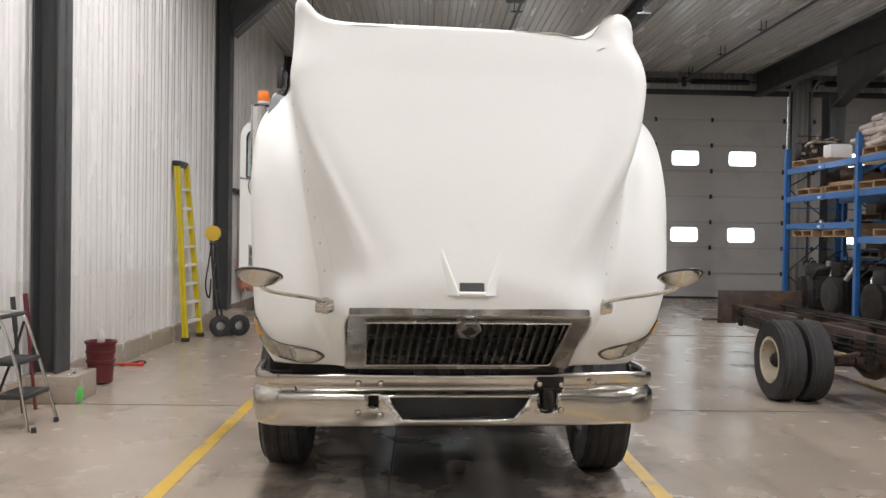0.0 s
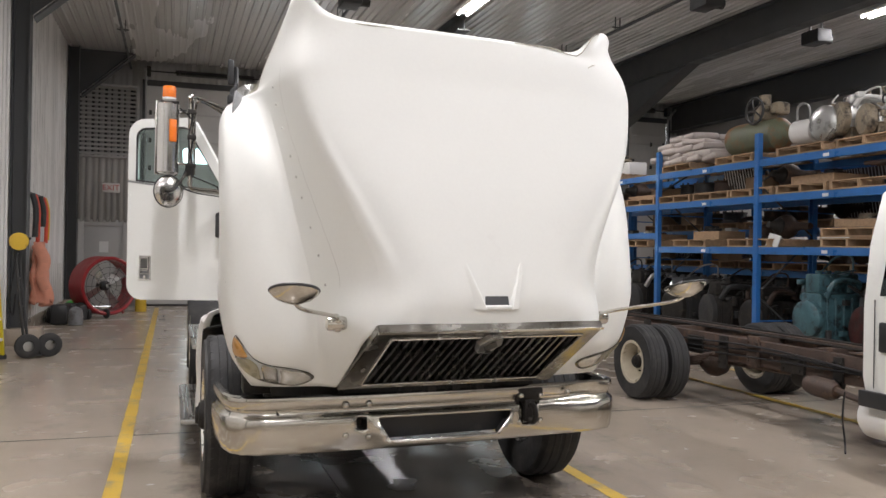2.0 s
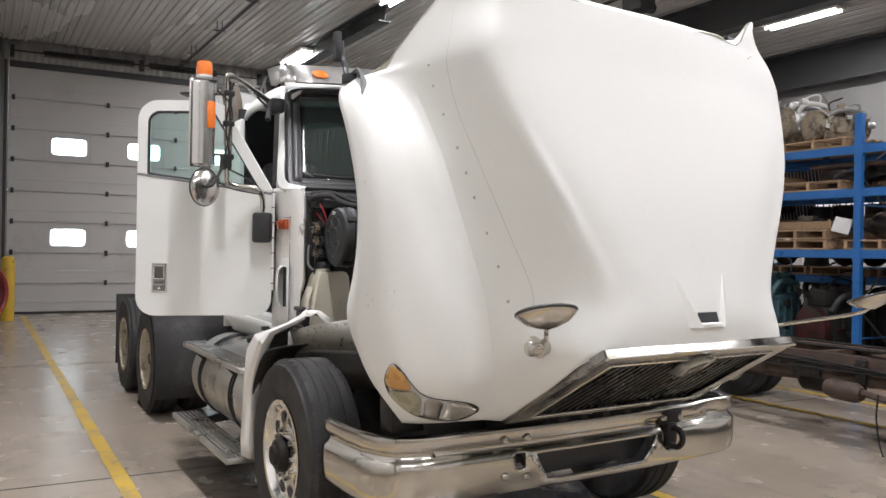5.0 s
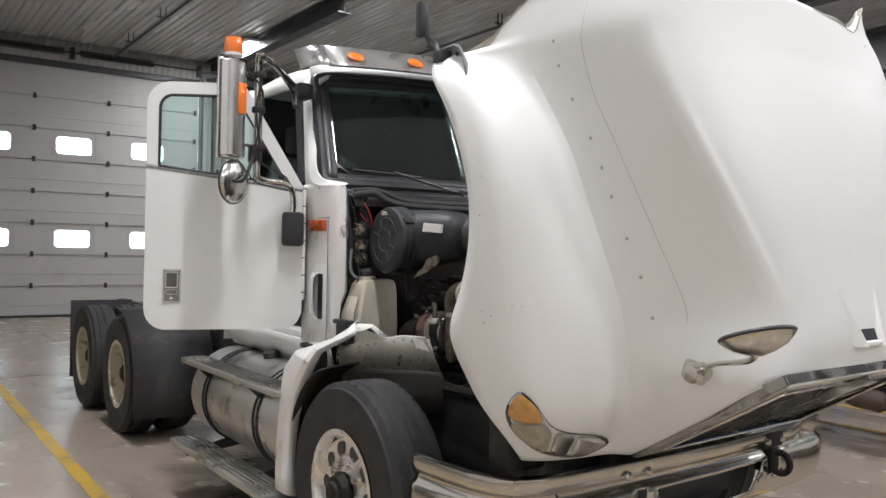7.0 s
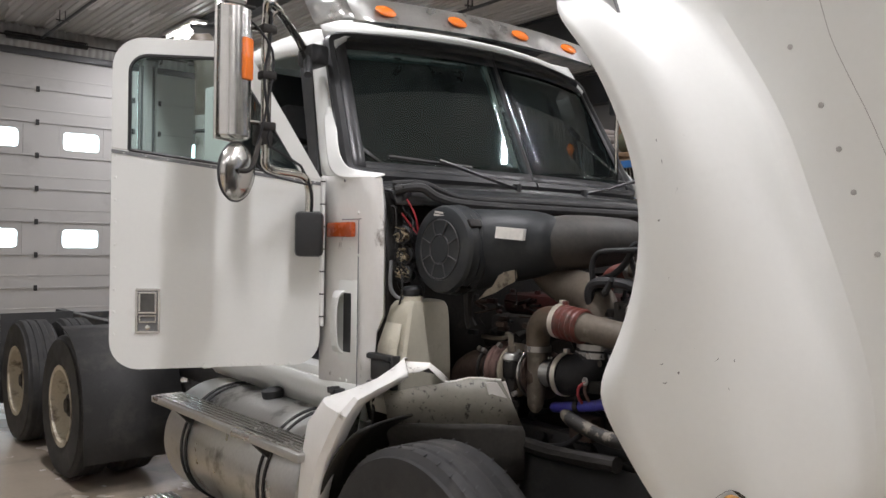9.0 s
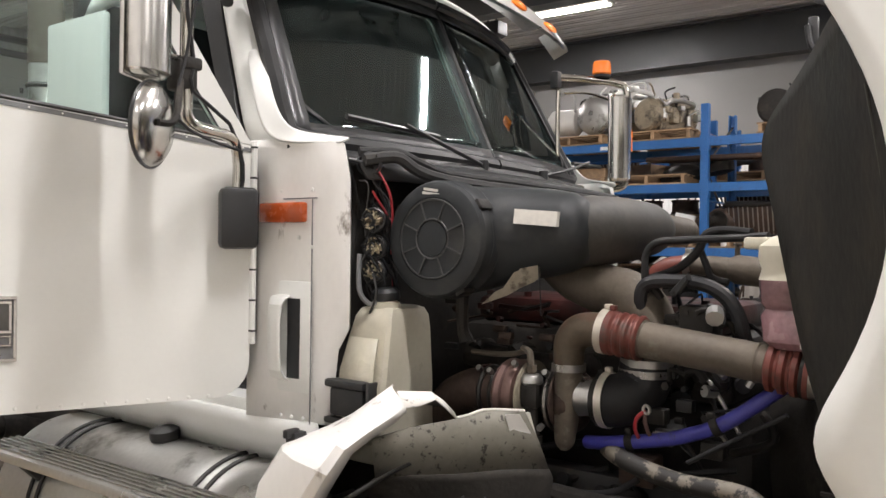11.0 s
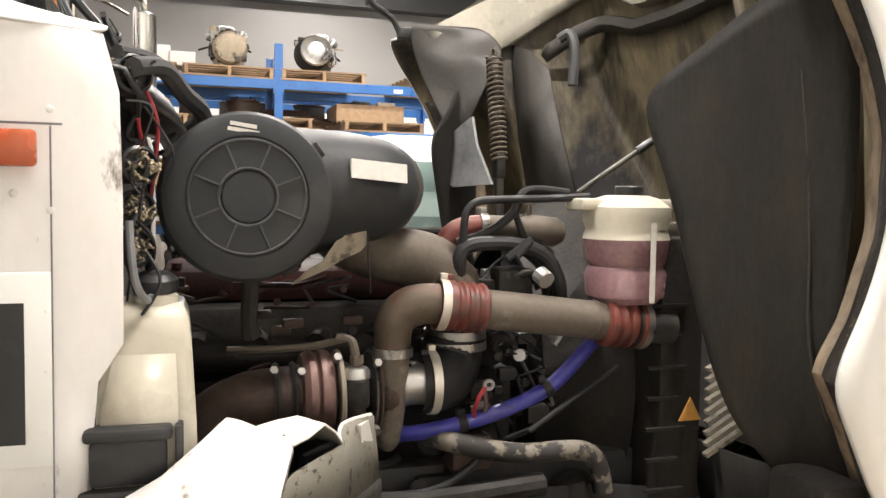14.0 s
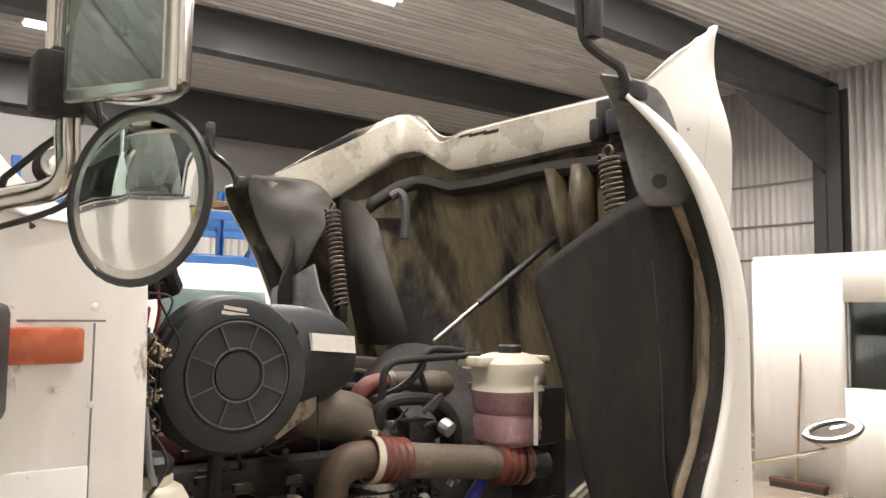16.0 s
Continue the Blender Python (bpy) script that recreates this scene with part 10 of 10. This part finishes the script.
# ---- west wall clutter ----
ld = thing("step_ladder", (-3.5, 12.5, 0), "yellow fibreglass step ladder leaning on the wall", "ladder")
for a, b in (((-3.54, 12.32, 0), (-3.66, 12.22, 2.63)), ((-3.50, 12.98, 0), (-3.63, 12.58, 2.63))):
    bm = BM()
    a, b = V(a), V(b)
    for dx, dy in ((0, 0), (.05, .0)):
        slab(bm, [a + V(dx - .012, -.035, 0), a + V(dx + .012, -.035, 0), a + V(dx + .012, .035, 0), a + V(dx - .012, .035, 0)], b - a)
    slab(bm, [a + V(0, -.012, 0), a + V(.05, -.012, 0), a + V(.05, .012, 0), a + V(0, .012, 0)], b - a)
    rl = part("side_rail", bm, LADDER_YELLOW, ld)
    bm = BM()
    box(bm, a + V(-.03, -.05, 0), a + V(.08, .05, .06), .012)
    part("foot", bm, RUBBER, rl)
for k in range(8):
    t = .1 + .108 * k
    p0 = V(-3.54, 12.32, 0).lerp(V(-3.66, 12.22, 2.63), t)
    p1 = V(-3.50, 12.98, 0).lerp(V(-3.63, 12.58, 2.63), t)
    bm = BM()
    slab(bm, [p0 + V(.06, .02, 0), p1 + V(.06, -.02, 0), p1 + V(-.02, -.02, 0), p0 + V(-.02, .02, 0)], (0, 0, .035))
    part("step", bm, SIGN_WHITE, ld)
bm = BM()
box(bm, (-3.7, 12.18, 2.60), (-3.58, 12.62, 2.68), .012)
part("top_cap", bm, BLACK, ld)

ht = thing("hand_truck", (-3.25, 13.3, 0), "black two-wheeled hand truck with a yellow reel", "hand truck")
for x, y in ((-3.16, 12.98), (-2.90, 13.12)):
    bm = BM()
    lathe(bm, [(.07, -.05), (.12, -.055), (.165, -.03), (.17, 0), (.165, .03), (.12, .055), (.07, .05)], (x, y, .17), (.45, -1, 0), 28, close=False)
    w_ = part("wheel", bm, RUBBER, ht)
    bm = BM()
    lathe(bm, [(.003, -.03), (.03, -.035), (.075, -.02), (.08, .02), (.03, .035), (.003, .03)], (x, y, .17), (.45, -1, 0), 20)
    part("hub", bm, ALU, w_)
for y in (13.05, 13.33):
    bm = BM()
    tube(bm, [(-3.20, y, .12), (-3.28, y, .8), (-3.34, y, 1.5), (-3.30, y, 1.68), (-3.20, y + .05, 1.66)], .02, 8)
    part("upright", bm, FRAME_BLACK, ht)
for z in (.3, .7, 1.1, 1.45):
    bm = BM()
    cyl(bm, (-3.22 - .09 * z, 13.05, z), (-3.22 - .09 * z, 13.33, z), .015, n=8)
    part("crossbar", bm, FRAME_BLACK, ht)
bm = BM()
box(bm, (-3.22, 12.98, .03), (-2.98, 13.40, .045), .004)
part("toe_plate", bm, FRAME_BLACK, ht)
bm = BM()
lathe(bm, [(.003, 0), (.12, .005), (.12, .02), (.05, .03), (.05, .08), (.12, .09), (.12, .105), (.003, .11)], (-3.30, 13.0, 1.62), (.3, -1, 0), 24)
part("reel", bm, YELLOW, ht, "yellow hose reel")
bm = BM()
tube(bm, [(-3.3, 13.0, 1.6), (-3.34, 12.95, 1.2), (-3.4, 12.98, .8), (-3.36, 13.05, .6), (-3.32, 13.0, .9)], .012, 7)
part("hose", bm, HOSE, ht)

ss = thing("step_stool", (-3.3, 6.95, 0), "grey tubular folding step stool with two steps", "step stool")
for y in (6.62, 7.02):
    bm = BM()
    tube(bm, [(-3.08 - (.0 if y > 6.8 else .06), y + .02, .0), (-3.22, y, .5), (-3.34, y - .02, .88), (-3.42, y, .93), (-3.6, y, .93)], .014, 8)
    part("front_leg", bm, STEEL, ss)
    bm = BM()
    tube(bm, [(-3.66, y, .0), (-3.45, y, .55), (-3.36, y, .85)], .012, 8)
    part("rear_leg", bm, FRAME_BLACK, ss)
    for x in (-3.09, -3.66):
        bm = BM()
        cyl(bm, (x, y + .01, 0), (x, y + .01, .04), .02, n=10)
        part("foot", bm, RUBBER, ss)
for z, x0, x1 in ((.26, -3.40, -3.14), (.53, -3.46, -3.22)):
    bm = BM()
    box(bm, (x0, 6.62, z), (x1, 7.02, z + .04), .012)
    part("step", bm, FRAME_BLACK, ss)
bm = BM()
cyl(bm, (-3.36, 6.6, .92), (-3.36, 7.04, .92), .018, n=10)
part("grip", bm, RUBBER, ss)
for k, (x, y, tall, m, lab) in enumerate(((-3.62, 7.35, 1.0, FRAME_BLACK, "black tool handle leaning on the wall"), (-3.58, 7.5, 1.02, BUCKET, "dark red tool handle leaning on the wall"))):
    bm = BM()
    tube(bm, [(x + .1, y, 0), (x + .03, y, tall * .7), (x, y, tall)], .016, 8)
    cyl(bm, (x + .03, y, tall * .72), (x, y, tall + .03), .023, n=8)
    part("hand_tool", bm, m, None, lab, category="tool")

bk = thing("bucket", (-3.42, 8.85, 0), "stacked maroon plastic buckets by the column", "bucket")
bm = BM()
lathe(bm, [(.003, 0), (.12, .0), (.135, .2), (.15, .21), (.15, .235), (.14, .24), (.145, .30), (.155, .31), (.155, .335), (.146, .335), (.15, .40), (.165, .41), (.165, .435), (.13, .43), (.10, .3), (.003, .3)], (-3.42, 8.85, .02), (0, 0, 1), 28)
part("bucket_wall", bm, BUCKET, bk)
bm = BM()
lathe(bm, [(.035, 0), (.04, .01), (.04, .12), (.015, .16), (.015, .2), (.02, .2), (.02, .22), (.003, .225)], (-3.42, 8.85, .42), (0, 0, 1), 14)
part("bottle", bm, SIGN_WHITE, bk)
sb = thing("spray_bottle", (-3.56, 7.92, .0), "blue-labelled bottle by the column base", "bottle")
bm = BM()
lathe(bm, [(.003, 0), (.045, .005), (.045, .09), (.043, .1), (.003, .1)], (-3.50, 7.98, .0), (0, 0, 1), 18)
lathe(bm, [(.045, .10), (.045, .24), (.03, .28), (.016, .30), (.016, .33)], (-3.50, 7.98, .0), (0, 0, 1), 18)
part("body", bm, BLUE_BOTTLE, sb)
bm = BM()
lathe(bm, [(.022, .30), (.024, .34), (.02, .38), (.003, .385)], (-3.50, 7.98, .0), (0, 0, 1), 14)
part("cap", bm, SIGN_WHITE, sb)
wc = thing("watering_can", (-3.30, 7.85, 0), "small bright green plastic can on the floor", "can")
bm = BM()
lathe(bm, [(.003, 0), (.09, .005), (.1, .05), (.09, .12), (.06, .16), (.05, .165)], (-3.30, 7.85, .0), (0, 0, 1), 22)
part("body", bm, GREEN, wc)
bm = BM()
tube(bm, [(-3.30, 7.79, .15), (-3.30, 7.76, .25), (-3.30, 7.86, .29), (-3.30, 7.93, .24), (-3.30, 7.92, .14)], .012, 8)
part("handle", bm, ALU, wc)
rt = thing("cable_reel_tool", (-3.5, 10.05, 0), "orange-red pipe wrench lying on the floor", "wrench")
bm = BM()
box(bm, (-3.68, 10.0, .005), (-3.40, 10.05, .035), .012)
cyl(bm, (-3.42, 10.02, .025), (-3.36, 10.03, .025), .03, n=12)
part("handle", bm, ORANGE_RED, rt)
bm = BM()
tube(bm, [(-3.55, 10.1, .015), (-3.48, 10.25, .02), (-3.40, 10.2, .02), (-3.46, 10.1, .02)], .015, 8)
part("strap", bm, HOSE, rt)

# coats and tools hung past the second column
pe = thing("hung_cloth", (-3.45, 16.8, 1.6), "faded orange coverall hanging on the wall", "coverall")
bm = BM()
rows = []
for z in np.linspace(1.62, .5, 17):
    t = (1.62 - z) / 1.12
    w = .55 + .55 * min(1, t * 2.2) - .3 * max(0, t - .55)
    rows.append([(-3.62 + (.20 * math.sin(math.pi * i / 24) + .055 * math.sin(i * 1.45 + 2.2 * t) + .03 * math.sin(i * 2.9 + 9 * t)) * (.55 + .6 * t), 16.85 - w / 2 + w * i / 24 + .03 * math.sin(7 * t + i), z + .05 * math.sin(i * .7) * t) for i in range(25)])
sheet(bm, rows)
part("cloth", bm, PEACH, pe, solid=.015, sharp=80)
bm = BM()
tube(bm, [(-3.55, 16.5, 1.55), (-3.42, 16.35, 1.3), (-3.45, 16.3, 1.0), (-3.4, 16.36, .8)], .09, 12, 5, [.1, .11, .09, .1])
part("sleeve", bm, PEACH, pe)
hk = thing("tool_hooks", (-3.6, 16.9, 2.4), "wall hooks with straps and a red jack handle", "wall hooks")
bm = BM()
box(bm, (-3.72, 16.0, 2.42), (-3.66, 18.2, 2.5), .01)
part("rail", bm, FRAME_BLACK, hk)
for k, (y, m, z1) in enumerate(((16.3, FRAME_BLACK, 1.7), (16.6, ORANGE_RED, 1.55), (17.2, FRAME_BLACK, 1.9), (17.6, ORANGE_RED, 1.6), (17.8, YELLOW, 1.65))):
    bm = BM()
    tube(bm, [(-3.62, y, 2.46), (-3.56, y + .02, 2.2), (-3.57, y + .04, z1)], .035 if k in (1, 3, 4) else .05, 8)
    part("strap", bm, m, hk)
bm = BM()
for k in range(9):
    cyl(bm, (-3.65, 16.35, 1.75 + .075 * k), (-3.65, 17.0, 1.75 + .075 * k), .012, n=6)
for y in (16.35, 17.0):
    cyl(bm, (-3.65, y, 1.7), (-3.65, y, 2.42), .012, n=6)
part("wire_rack", bm, SIGN_WHITE, hk)
for k in range(7):
    r = random.Random(70 + k)
    bm = BM()
    p = V(-3.3 + r.uniform(-.25, .3), 17.9 + .3 * k, 0)
    if k % 2:
        box(bm, p - V(.15, .15, 0), p + V(.15, .15, r.uniform(.2, .5)), .03)
    else:
        lathe(bm, [(.003, 0), (.13, .01), (.14, .2), (.12, .3), (.05, .36), (.003, .37)], p, (0, 0, 1), 16)
    part("shop_clutter", bm, r.choice([BLACK, SIGN_WHITE, GREY_PRIMER, GREEN, FRAME_BLACK]), None, "small workshop container standing on the floor", category="container", group="clutter by the wall")

fn = thing("drum_fan", (-2.68, 19.6, 0), "large red drum fan on wheels", "fan")
fc = V(-2.68, 19.6, .70)
fa = V(.62, -1, 0).normalized()
bm = BM()
fx, fy, fd = frame_of(fa)
rr_ = [ring(bm, fc + fd * h, fx, fy, q, 40) for h, q in ((-.30, .60), (-.28, .63), (.28, .63), (.31, .60), (.28, .56), (-.28, .58))]
for a, b in zip(rr_, rr_[1:]):
    bridge(bm, a, b)
part("drum", bm, FAN_RED, fn)
bm = BM()
for q in (.16, .28, .40, .52):
    torus(bm, fc + fd * .27, fd, q, .005, 36, 5)
for a in range(12):
    o = fx * math.cos(a * math.pi / 6) + fy * math.sin(a * math.pi / 6)
    cyl(bm, fc + fd * .27, fc + fd * .27 + o * .585, .005, n=5)
part("guard", bm, FRAME_BLACK, fn)
for k in range(4):
    a = .6 + k * math.pi / 2
    o, t = fx * math.cos(a) + fy * math.sin(a), -fx * math.sin(a) + fy * math.cos(a)
    bm = BM()
    slab(bm, [fc + o * .08 - t * .06 + fd * .03, fc + o * .52 - t * .12 + fd * .06, fc + o * .54 + t * .10 - fd * .06, fc + o * .08 + t * .06 - fd * .03], fd * .006)
    part("blade", bm, ALU, fn)
bm = BM()
lathe(bm, [(.09, -.15), (.1, -.1), (.1, .1), (.05, .14), (.003, .15)], fc, fd, 18)
part("motor", bm, FRAME_BLACK, fn)
bm = BM()
lathe(bm, [(.05, 0), (.05, .02), (.003, .025)], fc + fd * .2, fd, 14)
part("boss", bm, SIGN_WHITE, fn)
for sx in (-.42, .42):
    bm = BM()
    tube(bm, [fc + fx * sx + V(0, 0, -.42), fc + fx * sx * 1.1 + V(0, -.1, -.6), fc + fx * sx * 1.1 + V(0, .2, -.6)], .02, 8)
    part("foot_frame", bm, FAN_RED, fn)
for sx in (-.3, .1):
    bm = BM()
    lathe(bm, [(.04, -.03), (.1, -.03), (.11, 0), (.1, .03), (.04, .03)], fc + fx * sx + V(0, -.28, -.59), fx, 20)
    part("wheel", bm, RUBBER, fn)

# ---- beside the office room ----
br = thing("push_broom", (2.45, -1.6, 0), "push broom with a long brown handle leaning on the room", "broom")
bm = BM()
cyl(bm, (2.45, -1.50, .08), (2.46, -1.66, 1.52), .014, n=8)
part("handle", bm, WOOD, br)
bm = BM()
box(bm, (2.12, -1.56, .05), (2.76, -1.46, .10), .01)
part("head", bm, surface("brown_broom_wood", (0.10, 0.045, 0.025), 0.6), br)
bm = BM()
box(bm, (2.13, -1.555, 0), (2.75, -1.465, .055))
part("bristles", bm, FRAME_BLACK, br)
tc = thing("tool_cart", (4.2, -2.5, 0), "dark tool cart with a yellow strap", "tool cart")
bm = BM()
box(bm, (3.96, -2.9, .12), (4.45, -2.3, 1.12), .02)
box(bm, (3.93, -2.93, 1.12), (4.48, -2.27, 1.17), .02)
part("cabinet", bm, BLACK, tc)
for k in range(4):
    bm = BM()
    box(bm, (3.98, -2.295, .2 + .23 * k), (4.43, -2.285, .4 + .23 * k), .004)
    dr_ = part("drawer", bm, FRAME_BLACK, tc)
    bm = BM()
    box(bm, (4.05, -2.283, .34 + .23 * k), (4.36, -2.265, .36 + .23 * k), .004)
    part("handle", bm, ALU, dr_)
bm = BM()
tube(bm, [(3.95, -2.28, .55), (4.05, -2.24, .48), (4.2, -2.25, .46), (4.4, -2.27, .5)], .025, 8)
part("strap", bm, YELLOW, tc)
for x in (4.02, 4.4):
    for y in (-2.84, -2.36):
        bm = BM()
        lathe(bm, [(.02, -.02), (.055, -.02), (.06, 0), (.055, .02), (.02, .02)], (x, y, .06), (1, 0, 0), 14)
        part("caster", bm, RUBBER, tc)
bm = BM()
box(bm, (2.55, -1.69, .02), (2.95, -1.66, .62), .006)
part("panel_board", bm, GREY_DOOR, None, "grey panel board leaning on the office wall", category="panel")
dk = thing("office_desk", (1.4, -3.2, 0), "dark desk with a monitor seen through the office window", "desk")
bm = BM()
box(bm, (.7, -3.6, .72), (2.1, -2.9, .76), .008)
part("top", bm, FRAME_BLACK, dk)
for x in (.74, 2.02):
    bm = BM()
    box(bm, (x, -3.55, 0), (x + .05, -2.95, .72), .004)
    part("leg", bm, FRAME_BLACK, dk)
bm = BM()
box(bm, (1.55, -3.3, .95), (2.0, -3.27, 1.4), .01)
box(bm, (1.72, -3.34, .76), (1.82, -3.28, 1.0), .01)
part("monitor", bm, BLACK, dk)
